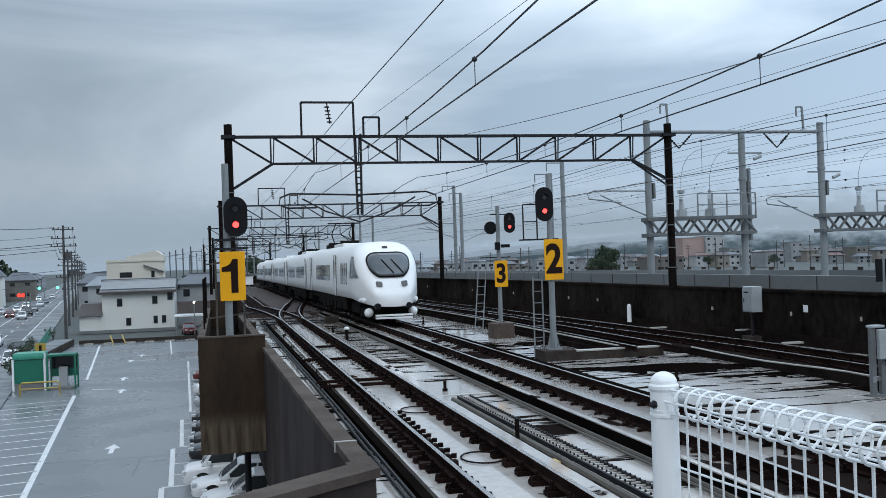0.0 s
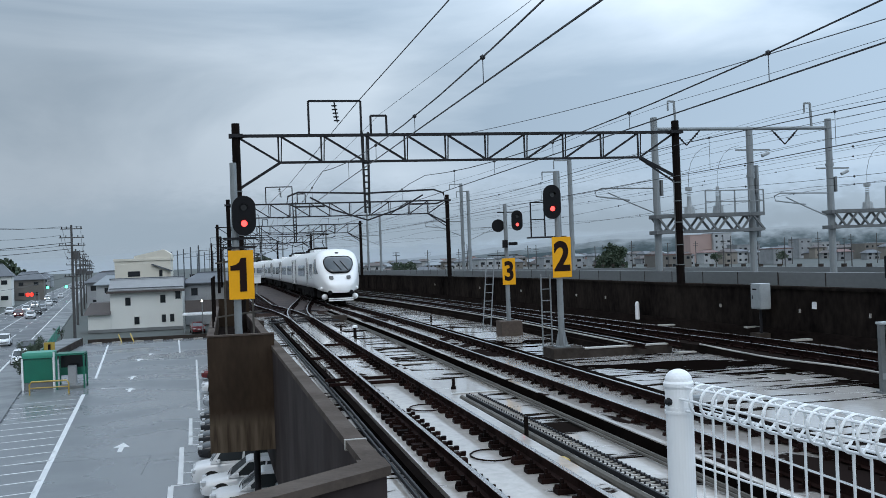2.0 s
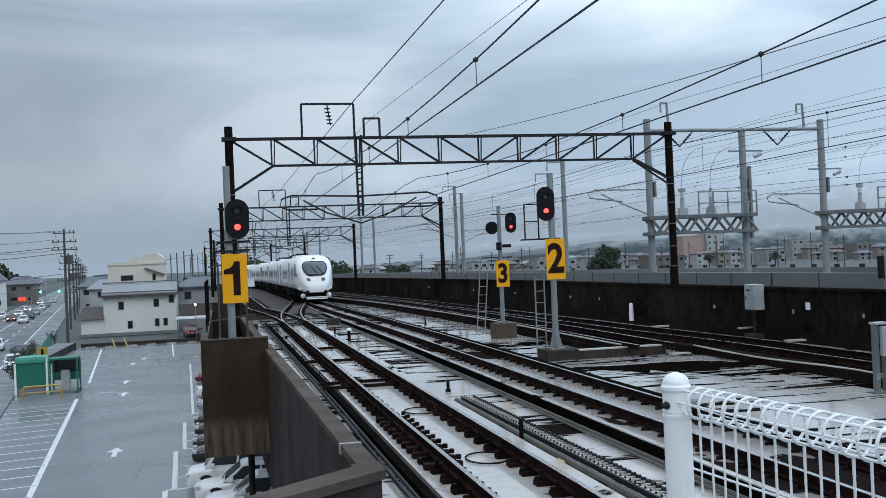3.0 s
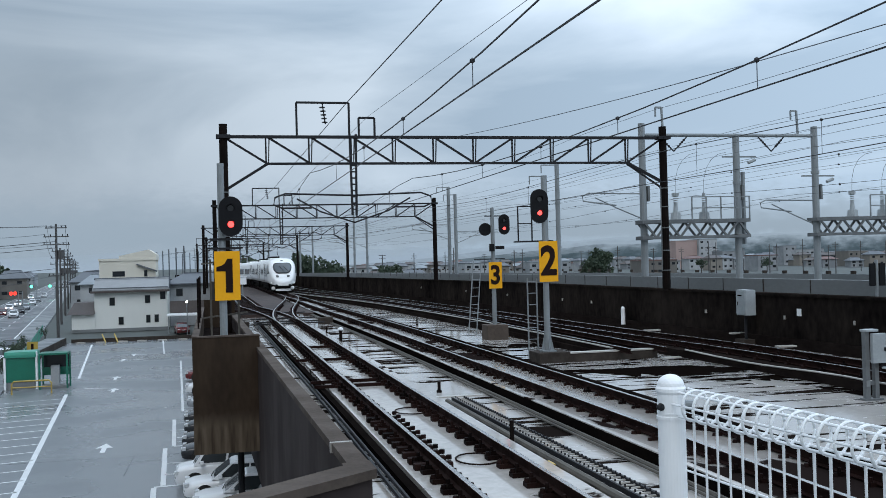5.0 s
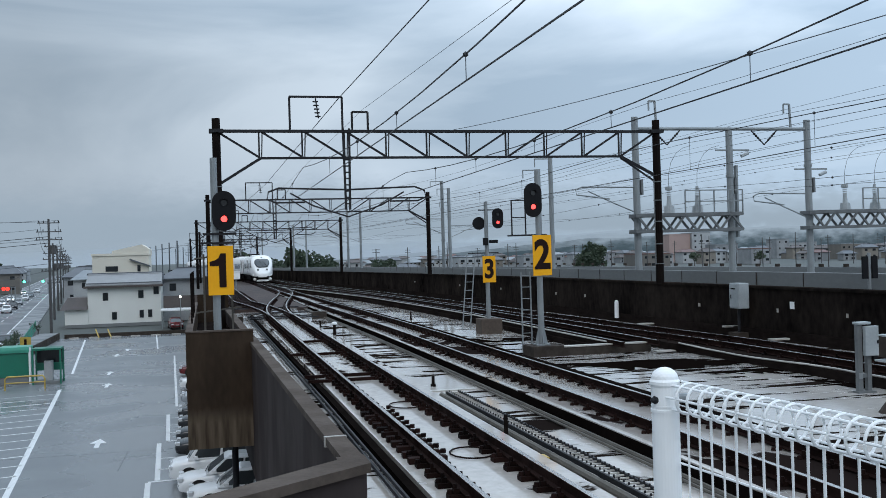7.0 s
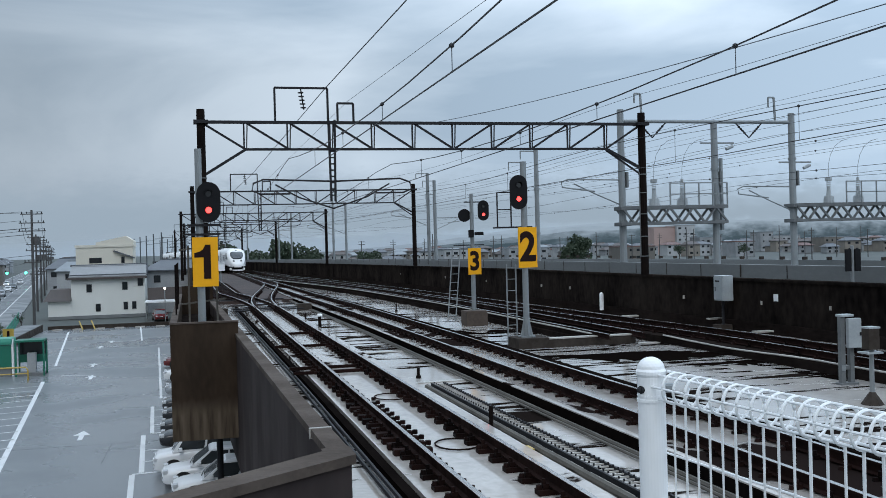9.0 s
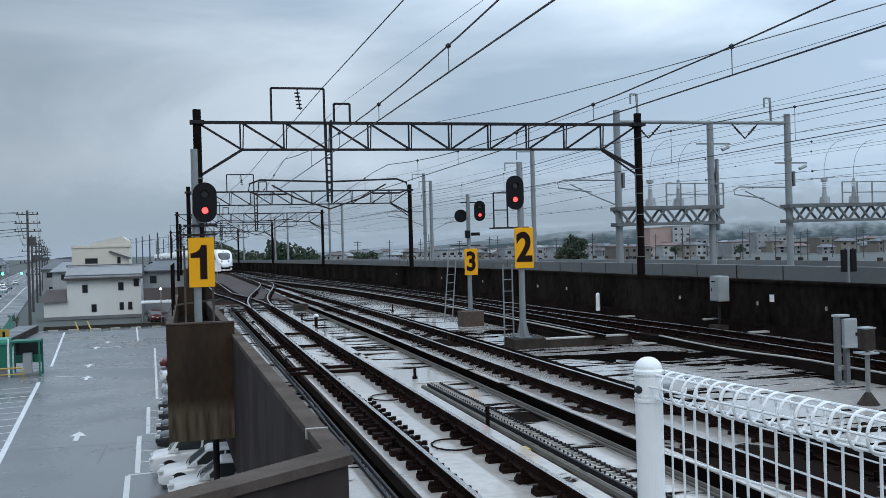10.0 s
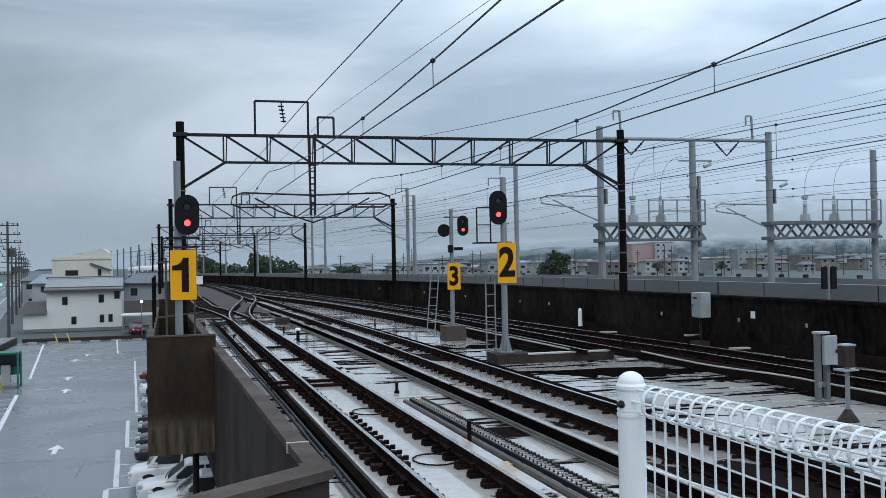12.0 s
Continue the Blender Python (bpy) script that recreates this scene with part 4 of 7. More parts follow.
bk = part("signal_back", rod(B_(), (-0.26, 0.05, 3.55), (-0.26, 0.12, 3.55), 0.24, n=20), BLACK, s3)
part("bracket", boxb(-0.3, 0.45, -0.05, 0.0, 4.02, 4.06), STEELD, s3)
board(s3, 0.04, 1.83, 0.50, 0.98, "3", 0.86, -0.12)
part("work_platform", boxb(-0.6, 0.45, -0.02, 0.5, 2.42, 2.46), STEELD, s3)
part("telephone_box", boxb(-0.16, 0.02, -0.16, -0.05, 2.72, 3.0), BLACK, s3)
part("lamp", boxb(0.10, 0.42, -0.1, 0.05, 2.8, 2.92, bev=0.02), BLACK, s3)
ladder(s3, -0.62, 0.0, -0.38, 2.4, 0.30, dx=-0.25)
tagged(part("concrete_block", boxb(9.82, 10.62, 35.1, 35.9, FLOOR, 0.17, bev=0.02), CAP), "grey concrete block under a signal", "concrete block")

# ---- wall fittings and small posts ----
wb = thing("relay_cabinet", 17.0, 29.0, 0.0, "grey steel cabinet on a bracket at the track wall", "cabinet")
part("body", boxb(-0.36, 0.0, -0.30, 0.30, 0.58, 1.40, bev=0.02), GREYBOX, wb)
part("door_gap", boxb(-0.372, -0.36, 0.255, 0.275, 0.60, 1.38), BLACK, wb)
part("handle", boxb(-0.40, -0.385, 0.14, 0.17, 0.90, 1.02), BLACK, wb)
part("door", boxb(-0.385, -0.36, -0.28, 0.25, 0.62, 1.36), GREYBOX, wb)
part("vent", boxb(-0.395, -0.385, -0.10, 0.15, 1.20, 1.24), KERB, wb)
part("pipe", rod(B_(), (-0.2, 0.0, -0.5), (-0.2, 0.0, 0.58), 0.05, n=8), STEELD, wb)
part("foot", boxb(-0.4, 0.0, -0.2, 0.35, -0.5, -0.2), BLOCK, wb)
tagged(part("marker_plate", boxb(wall_x(26.8) - 0.03, wall_x(26.8) + 0.01, 26.67, 26.90, 0.64, 0.86), FENCE), "small white square plate on the track wall", "marker plate")
for y in (27.5, 24.3, 32.0, 41.8, 45.2, 53.6, 62, 74):
    tagged(part("marker_tag", boxb(wall_x(y) - 0.04, wall_x(y) + 0.01, y - 0.035, y + 0.035, 0.50, 0.62), WHITEC), "tiny pale tag on the dark track wall", "marker tag", "wall tags")
wp = part("marker_post", B_(), FENCE)
bm = B_()
bmesh.ops.create_cone(bm, cap_ends=True, segments=14, radius1=0.09, radius2=0.085, depth=0.62, matrix=Matrix.Translation((0, 0, 0.31)))
ball(bm, (0, 0, 0.62), 0.085, 1.4, 2)
bm.to_mesh(wp.data)
bm.free()
wp.matrix_basis = pose(16.3, 37.7, -0.2)
tagged(wp, "white rounded marker post at the track wall", "marker post")
bo = thing("bollard", 4.56, 36.4, FLOOR, "dark bollard with a white cap between the tracks", "bollard")
part("shaft", rod(B_(), (0, 0, 0), (0, 0, 0.52), 0.06, n=12), MASTD, bo)
part("cap", ball(rod(B_(), (0, 0, 0.52), (0, 0, 0.57), 0.105, n=12), (0, 0, 0.57), 0.10, 0.5, 2), FENCE, bo, "white domed cap")
for x, y, h in ((4.58, 15.1, 0.42), (4.95, 21.9, 0.24), (3.70, 35.2, 0.25), (4.50, 40.5, 0.40), (8.4, 22.0, 0.2), (10.35, 21.3, 0.25), (9.2, 45.0, 0.35)):
    e = thing("stake", x, y, FLOOR, "short dark steel stake on the wet deck", "stake", "deck stakes")
    part("shaft", rod(B_(), (0, 0, 0), (0, 0, h), 0.035, n=8), MASTD, e)
    part("foot", rod(B_(), (0, 0, 0), (0, 0, 0.06), 0.06, n=8), MASTD, e)
# cable trunking with raised lid pins
tk = thing("cable_ladder", 0, 0, 0, "grey steel cable ladder lying between the tracks", "cable ladder")
tx = lambda y: 4.86 - 0.008 * (y - 15)
part("side_rail", beam(B_(), (tx(8), 8, -0.28), (tx(20.1), 20.1, -0.28), 0.035, 0.07), STEELD, tk)
part("side_rail", beam(B_(), (tx(8) + 0.26, 8, -0.28), (tx(20.1) + 0.26, 20.1, -0.28), 0.035, 0.07), STEELD, tk)
part("conduit", rod(B_(), (tx(8) - 0.12, 8, -0.33), (tx(20.1) - 0.10, 20.1, -0.32), 0.055, n=8), CONDUIT, tk)
for y in steps(8.2, 20.0, 0.15):
    part("rung", boxb(tx(y), tx(y) + 0.27, y - 0.012, y + 0.012, -0.285, -0.265), WHITEC, tk)
    part("peg", boxb(tx(y) + 0.03, tx(y) + 0.05, y - 0.008, y + 0.008, -0.25, -0.218), STEELD, tk)
    part("peg", boxb(tx(y) + 0.23, tx(y) + 0.25, y - 0.008, y + 0.008, -0.25, -0.218), STEELD, tk)
tagged(part("marker_block", boxb(4.60, 4.65, 13.25, 13.5, FLOOR, -0.29, bev=0.01), YELB), "weathered yellow block beside the rail", "block")

# ---- platform fence in the foreground ----
fe = thing("mesh_fence", 0, 0, 1.1, "white coated mesh fence with a rolled top edge", "fence")
FX = lambda y: 1.483 - 0.109 * y
PX, PY = 1.193, 2.45
part("post", rod(B_(), (PX, PY, 0), (PX, PY, 1.145), 0.0370, n=28), FENCE, fe, smooth=False)
bm = B_()
rod(bm, (PX, PY, 1.145), (PX, PY, 1.152), 0.0372, 0.0405, 28)
rod(bm, (PX, PY, 1.152), (PX, PY, 1.160), 0.0405, 0.0405, 28)
rod(bm, (PX, PY, 1.160), (PX, PY, 1.166), 0.0405, 0.0365, 28)
ball(bm, (PX, PY, 1.166), 0.0365, 0.86, 3)
part("post_cap", bm, FENCE, fe)
part("post_ring", rod(B_(), (PX, PY, 1.078), (PX, PY, 1.086), 0.0395, n=28), FENCE, fe)
part("post_ring", rod(B_(), (PX, PY, 1.092), (PX, PY, 1.097), 0.0385, n=28), FENCE, fe)
bm = rod(ball(B_(), (PX - 0.040, PY - 0.012, 1.112), 0.0085, 1.0, 2), (PX - 0.030, PY - 0.012, 1.112), (PX - 0.038, PY - 0.012, 1.112), 0.011, n=8)
part("bolt", bm, STEELD, fe, "grey dome bolt")
part("band", rod(B_(), (PX + 0.034, PY - 0.004, 1.112), (PX + 0.060, PY - 0.012, 1.112), 0.013, n=10), GALV, fe, "grey steel fixing band")
R, ZC = 0.0405, 1.120
rf = random.Random(21)
for k in range(60):
    yy = 2.382 - 0.0509 * k
    x = FX(yy)
    j = rf.uniform(-0.0015, 0.0015)
    pts = [(x, yy, 0.05), (x + j, yy, 0.55), (x, yy, ZC - R - 0.004)]
    for i in range(31):
        u = math.radians(-84) - math.radians(352) * i / 30
        pts.append((x + R * math.cos(u), yy + j - 0.016 * i / 30 + 0.010 * math.cos(u), ZC + R * math.sin(u)))
    part("upright_wire", tube(B_(), pts, 0.0037, 6), FENCE, fe)
for z in (0.10, 0.31, 0.52, 0.73, 0.94):
    part("cross_wire", tube(B_(), [(FX(2.44) + 0.006, 2.44, z), (FX(-0.6) + 0.006, -0.6, z)], 0.0030, 6), FENCE, fe)
for u in (25, 78, 128, 178, 232, 300):
    ca, sa = math.cos(math.radians(u)), math.sin(math.radians(u))
    part("cross_wire", tube(B_(), [(FX(2.42) + R * ca, 2.42, ZC + R * sa), (FX(-0.6) + R * ca, -0.6, ZC + R * sa)], 0.0033, 6), FENCE, fe)
# raindrops that hang from the wires
for k in range(26):
    yy = 2.36 - 0.0509 * rf.randrange(0, 34) - 0.02
    zz = rf.choice((ZC - R - 0.006, 0.934))
    part("raindrop", ball(B_(), (FX(yy) + 0.003, yy, zz), 0.0030, 1.4, 1), SHIELD, fe)

# ---- the train ----
HALF, ROOF = 1.45, 3.50


def section(w, top, floor=0.95, n=9):
    """Half-rounded body section, as (x, z) from the lower left round over the roof."""
    pts = [(-w * 0.90, 1.0), (-w * 0.985, floor + 0.14), (-w, floor + 0.45), (-w * 0.985, floor + 1.35)]
    k = top - (floor + 1.35)
    for i in range(1, n):
        a = math.pi * i / n
        pts.append((-w * 0.985 * math.copysign(abs(math.cos(a)) ** 0.62, math.cos(a)), floor + 1.35 + k * math.sin(a) ** 0.75))
    pts += [(w * 0.985, floor + 1.35), (w, floor + 0.45), (w * 0.985, floor + 0.14), (w * 0.90, 1.0)]
    return pts


def loft(bm, rings, cap0=True, cap1=True):
    vs = [[bm.verts.new(p) for p in r] for r in rings]
    n = len(vs[0])
    for a, b in zip(vs, vs[1:]):
        for i in range(n):
            bm.faces.new((a[i], a[(i + 1) % n], b[(i + 1) % n], b[i]))
    if cap0:
        bm.faces.new(vs[0][::-1])
    if cap1:
        bm.faces.new(vs[-1])
    bmesh.ops.recalc_face_normals(bm, faces=bm.faces)
    return bm


def rounded(w, h, r, n=4):
    pts = []
    for cx, cz, a0 in ((w / 2 - r, h / 2 - r, 0), (-w / 2 + r, h / 2 - r, 90), (-w / 2 + r, -h / 2 + r, 180), (w / 2 - r, -h / 2 + r, 270)):
        for i in range(n + 1):
            a = math.radians(a0 + 90 * i / n)
            pts.append((cx + r * math.cos(a), cz + r * math.sin(a)))
    return pts


def side_window(e, y, z, w, h, material, name="window", label=""):
    for s in (-1, 1):
        bm = B_()
        xs = s * (HALF + 0.004)
        pts = [bm.verts.new((xs - s * 0.03 * max(0, b / h), y + a, z + b)) for a, b in rounded(w, h, 0.09)]
        q = [bm.verts.new((v.co.x - s * 0.05, v.co.y, v.co.z)) for v in pts]
        bm.faces.new(pts)
        for i in range(len(pts)):
            bm.faces.new((pts[i], pts[(i + 1) % len(pts)], q[(i + 1) % len(pts)], q[i]))
        bmesh.ops.recalc_face_normals(bm, faces=bm.faces)
        part(name, bm, material, e, label)


def bogie(e, y):
    bg = part("bogie", boxb(-1.0, 1.0, y - 1.35, y + 1.35, 0.32, 0.80, bev=0.05), UNDER, e)
    for dy in (-1.05, 1.05):
        for s in (-1, 1):
            part("wheel", rod(B_(), (s * 0.50, y + dy, 0.43), (s * 0.62, y + dy, 0.43), 0.43, n=18), UNDER, bg)


def under_gear(e, ya, yb):
    rnd = random.Random(5)
    y = ya
    while y < yb - 0.8:
        l = rnd.uniform(0.8, 1.9)
        part("equipment_box", boxb(-1.15, 1.15, y, min(y + l, yb), rnd.uniform(0.22, 0.40), 0.90, bev=0.04), UNDER, e)
        y += l + rnd.uniform(0.15, 0.5)


def door(e, y):
    side_window(e, y, 2.02, 0.85, 2.0, WHITE, "door")
    side_window(e, y + 0.0, 2.35, 0.30, 0.95, TGLASS, "door_window")
    for dy in (-0.45, 0.45):
        for s in (-1, 1):
            part("door_seam", boxb(s * (HALF + 0.003) - 0.01, s * (HALF + 0.003) + 0.01, y + dy - 0.02, y + dy + 0.02, 1.0, 3.0), UNDER, e)


def skin(y, w, top, tail):
    """The body section at a distance along the car; the nose is drawn in towards its chin."""
    k = max(0.0, min(1.0, (y + 10.9) / 2.7)) if tail else 1.0
    fl = 0.95 - 0.25 * (1 - k)
    sc = (top - fl) / (ROOF - 0.95)
    pts = []
    for x, z in section(w, ROOF, n=16):
        zz = fl + (z - 0.95) * sc if z > 0.95 else z - 0.52 * (1 - k)
        pts.append((x * (1 - 0.22 * (1 - k) * max(0.0, min(1.0, (1.35 - zz) / 0.95))), zz))
    return pts


def rail_car(label, tail=False, panto=False):
    e = thing("train_car", 0, 0, 0, label, "train car", "cars of the train")
    L2 = 10.2
    rings = []
    if tail:
        # nose towards -y
        shape = [(-10.9 + 2.7 * u, 0.84 + 0.61 * (1 - (1 - u) ** 2.6), 1.42 + (ROOF - 1.42) * (1 - (1 - u) ** 2.15)) for u in (0, 0.02, 0.05, 0.09, 0.14, 0.2, 0.28, 0.37, 0.47, 0.58, 0.70, 0.84, 1.0)]
        shape = [(-11.10, 0.28, 1.00), (-11.06, 0.48, 1.16), (-11.0, 0.65, 1.29)] + shape
        shape += [(0, HALF, ROOF), (L2, HALF, ROOF)]
    else:
        shape = ((-L2, HALF, ROOF), (0, HALF, ROOF), (L2, HALF, ROOF))
    for y, w, top in shape:
        rings.append([(x, y, z) for x, z in skin(y, w, top, tail)])
    body = part("body", loft(B_(), rings), WHITE, e, "glossy white body", smooth=True)
    mod = body.modifiers.new("edge", "EDGE_SPLIT")
    mod.split_angle = radians(50)
    for y in ((-3.3, 8.2) if tail else (-8.9, 8.9)):
        door(e, y)
    if tail:
        for y in (0.0, 2.15, 4.3):
            side_window(e, y, 2.12, 2.05, 0.80, TGLASS)
        for k in range(4):
            side_window(e, -5.5 - 0.62 * k, 2.10, 0.36, 0.98, TGLASS)
    else:
        for y in (-6.3, -4.1, -1.9, 1.9, 4.1, 6.3):
            side_window(e, y, 2.12, 2.08, 0.80, TGLASS)
    bogie(e, -6.9)
    bogie(e, 6.9)
    under_gear(e, -5.2, 5.2)
    part("skirt", boxb(-1.22, 1.22, -5.6, 9.6, 0.70, 1.04, bev=0.04), UNDER, e)
    # roof gear
    part("roof_unit", boxb(-0.75, 0.75, -1.5, 2.2, ROOF - 0.08, ROOF + 0.10, bev=0.05), WHITE, e)
    if panto:
        bm = B_()
        for s in (-1, 1):
            tube(bm, [(s * 0.55, 3.4, ROOF + 0.15), (s * 0.5, 5.2, ROOF + 0.75), (s * 0.45, 3.6, ROOF + 1.30)], 0.035, 6)
        beam(bm, (-0.9, 3.6, ROOF + 1.32), (0.9, 3.6, ROOF + 1.32), 0.07)
        box(bm, -0.8, 0.8, 3.0, 5.4, ROOF - 0.05, ROOF + 0.14)
        part("pantograph", bm, UNDER, e)
        for y in (1.2, 6.4):
            part("insulator", boxb(-0.5, 0.5, y, y + 0.5, ROOF - 0.05, ROOF + 0.30, bev=0.05), UNDER, e)
    if not tail:
        part("gangway", boxb(-0.95, 0.95, -10.55, -L2, 0.9, 3.2, bev=0.06), UNDER, e)
    part("gangway", boxb(-0.95, 0.95, L2, 10.5, 0.9, 3.2, bev=0.06), UNDER, e)
    if not tail:
        return e
    # nose: project panels onto the body from the front
    depths = [(y, w, top) for y, w, top in shape[:16]]

    def nose_y(x, z):
        """Distance of the nose skin at a place seen from the front."""
        last = None
        for y, w, top in depths:
            sec = skin(y, w, top, True)
            # inside when below the skin at x
            best = -1
            for (x0, z0), (x1, z1) in zip(sec, sec[1:]):
                if min(x0, x1) <= x <= max(x0, x1) and abs(x1 - x0) > 1e-6:
                    best = max(best, z0 + (z1 - z0) * (x - x0) / (x1 - x0))
            d = best - z
            if d >= 0:
                if last is None:
                    return y
                y0, d0 = last
                return y0 + (y - y0) * (-d0) / (d - d0)
            last = (y, d)
        return depths[-1][0]

    def side_at(y, z):
        """Half-width of the skin at a distance and height."""
        u = min(1.0, (y + 10.9) / 2.7)
        w, top = 0.84 + 0.61 * (1 - (1 - u) ** 2.6), 1.42 + (ROOF - 1.42) * (1 - (1 - u) ** 2.15)
        fl = 0.95 - 0.25 * (1 - u)
        sc = (top - fl) / (ROOF - 0.95)
        sec = [(a, fl + (b - 0.95) * sc if b > 0.95 else b) for a, b in section(w, ROOF, n=16)]
        for (x0, z0), (x1, z1) in zip(sec, sec[1:]):
            if x1 < 0 and z0 <= z <= z1:
                return -(x0 + (x1 - x0) * (z - z0) / (z1 - z0))
        return w * 0.8

    def panel(name, outline, off, material, label=""):
        bm = B_()
        c = (sum(a for a, b in outline) / len(outline), sum(b for a, b in outline) / len(outline))
        rings_ = []
        for f in (1.0, 0.8, 0.6, 0.4, 0.2):
            rings_.append([(c[0] + (a - c[0]) * f, c[1] + (b - c[1]) * f) for a, b in outline])
        vs = [[bm.verts.new((a, nose_y(a, b) - off, b)) for a, b in r] for r in rings_]
        back = [bm.verts.new((v.co.x, v.co.y + off + 0.05, v.co.z)) for v in vs[0]]
        n = len(outline)
        for i in range(n):
            bm.faces.new((back[i], back[(i + 1) % n], vs[0][(i + 1) % n], vs[0][i]))
        for r0, r1 in zip(vs, vs[1:]):
            for i in range(n):
                bm.faces.new((r0[i], r0[(i + 1) % n], r1[(i + 1) % n], r1[i]))
        bm.faces.new(vs[-1])
        bmesh.ops.recalc_face_normals(bm, faces=bm.faces)
        return part(name, bm, material, e, label, smooth=True)

    def outline_of(w0, w1, z0, z1, r, n=5):
        """A rounded trapezium, w0 wide below and w1 wide above."""
        pts = []
        for a, b in rounded(2.0, z1 - z0, r, n):
            k = (b + (z1 - z0) / 2) / (z1 - z0)
            pts.append((a * ((1 - k) * w0 + k * w1) / 2, (z0 + z1) / 2 + b))
        return pts

    rim = panel("windscreen_rim", outline_of(1.62, 2.06, 1.93, 3.02, 0.50), 0.07, UNDER, "black windscreen surround")
    scr = panel("windscreen", outline_of(1.52, 1.96, 1.99, 2.96, 0.46), 0.11, SHIELD, "large curved windscreen")
    for dx in (-0.12, 0.30):
        part("wiper", tube(B_(), [(dx + 0.25, nose_y(dx + 0.2, 2.12) - 0.15, 2.12), (dx, nose_y(dx, 2.45) - 0.15, 2.45), (dx - 0.18, nose_y(dx - 0.18, 2.70) - 0.15, 2.70)], 0.022, 5), BLACK, scr)
    for s in (-1, 1):
        c = s * 0.54
        o = [(c + a, 1.66 + b + 0.12 * abs(a) * (1 if a * s > 0 else -0.5)) for a, b in rounded(0.26, 0.22, 0.05)]
        lp = panel("tail_light", o, 0.06, FRAMEM, "grey square lamp in the nose")
        side = part("cab_window", B_(), TGLASS, e)
        bm = B_()
        vs = []
        for y, z in ((-8.95, 2.86), (-8.60, 2.86), (-8.45, 1.92), (-9.85, 1.92)):
            vs.append((y, z))
        grid = []
        for i in range(7):
            row = []
            for j in range(7):
                u, v = i / 6, j / 6
                ya = (vs[0][0] * (1 - u) + vs[1][0] * u) * v + (vs[3][0] * (1 - u) + vs[2][0] * u) * (1 - v)
                za = (vs[0][1] * (1 - u) + vs[1][1] * u) * v + (vs[3][1] * (1 - u) + vs[2][1] * u) * (1 - v)
                row.append(bm.verts.new((s * (side_at(ya, za) + 0.025), ya, za)))
            grid.append(row)
        for i in range(6):
            for j in range(6):
                bm.faces.new((grid[i][j], grid[i + 1][j], grid[i + 1][j + 1], grid[i][j + 1]))
        bmesh.ops.recalc_face_normals(bm, faces=bm.faces)
        bm.to_mesh(side.data)
        bm.free()
        part("buffer_lamp", rod(ball(B_(), (s * 1.10, -10.2, 0.98), 0.12, 1.0, 2), (s * 1.10, -10.2, 0.98), (s * 1.16, -9.6, 0.98), 0.115, n=12), WHITE, e, "white lamp pod")
        part("lamp_port", rod(B_(), (s * 0.66, -11.07, 0.74), (s * 0.66, -10.6, 0.74), 0.13, n=14), BLACK, e)
        part("step_guard", ball(B_(), (s * 0.95, -10.35, 0.46), 0.20, 1.0, 2), WHITE, e)
    part("headlamp_top", boxb(-0.11, 0.11, nose_y(0, 3.2) - 0.05, nose_y(0, 3.2) + 0.3, 3.16, 3.28, bev=0.02), FRAMEM, e)
    for z in (0.32, 0.21):
        part("bumper_bar", boxb(-0.77, 0.77, -11.16, -10.9, z, z + 0.075, bev=0.02), WHITE, e)
    part("bumper_backing", boxb(-0.78, 0.78, -10.9, -10.3, 0.20, 0.36), UNDER, e, "black bumper backing")
    part("front_underframe", boxb(-1.0, 1.0, -10.3, -8.4, 0.22, 0.62, bev=0.04), UNDER, e)
    return e


CARS_ = [rail_car("white tail car of an express train with a rounded nose", tail=True, panto=True)]
mid = rail_car("white intermediate car of an express train")
midp = rail_car("white express train car with a pantograph on the roof", panto=True)
CARS_ += [midp, mid, copy_thing(mid, pose(0, 0, 0)), copy_thing(midp, pose(0, 0, 0))]

NOSE = ((0, 40.8), (0.5, 45.6), (1, 50.7), (1.5, 56.0), (2, 61.5), (2.5, 67.2), (3, 73.2), (5, 100.0), (5.5, 107.0), (6, 113.5), (7, 126.0), (9, 147.5), (10, 158.0), (11, 168.5), (12, 179.0))


def nose_at(t):
    for (t0, y0), (t1, y1) in zip(NOSE, NOSE[1:]):
        if t <= t1:
            return y0 + (y1 - y0) * (t - t0) / (t1 - t0)
    return NOSE[-1][1]


def motions():
    for k, car in enumerate(CARS_):
        rows = []
        for i in range(25):
            t = i * 0.5
            y = nose_at(t) + 10.95 + 21.0 * k
            x0, x1 = main_x(y - 6.9), main_x(y + 6.9)
            rows.append((t, pose((x0 + x1) / 2 + 0.15, y, grade(y), -0.26 * smooth(48, 60, y), 0, math.degrees(math.atan2(x0 - x1, 13.8)))))
        walk(car, rows)

# ---- the ground and the car park ----
bm = B_()
g = 4600
vs = [bm.verts.new(c) for c in ((-g, -600, GROUND - 0.06), (g, -600, GROUND - 0.06), (g, g, GROUND - 0.06), (-g, g, GROUND - 0.06))]
bm.faces.new(vs)
tagged(part("ground", bm, EARTH), "flat town ground reaching to the hills", "ground", kind="structure")


def road_x(y):
    return -29.5 - 0.118 * (y - 129)


strip("road", lambda y: road_x(y) - 7, lambda y: road_x(y) + 5.5, -20, 900, GROUND - 0.05, GROUND - 0.004, ROADM, "wet asphalt road with traffic", "road", 20)
strip("pavement", lambda y: road_x(y) + 5.5, lambda y: road_x(y) + 8.3, -20, 700, GROUND - 0.05, GROUND + 0.12, PAVE, "wet grey pavement beside the road", "pavement", 20)
strip("floor_car_park", lambda y: max(road_x(y) + 8.3, -16.5 - 0.05 * (y - 90)), lambda y: 16.0, 5, 127, GROUND - 0.045, GROUND, ASPH,
      "wet grey asphalt car park with white markings", "car park", 6)
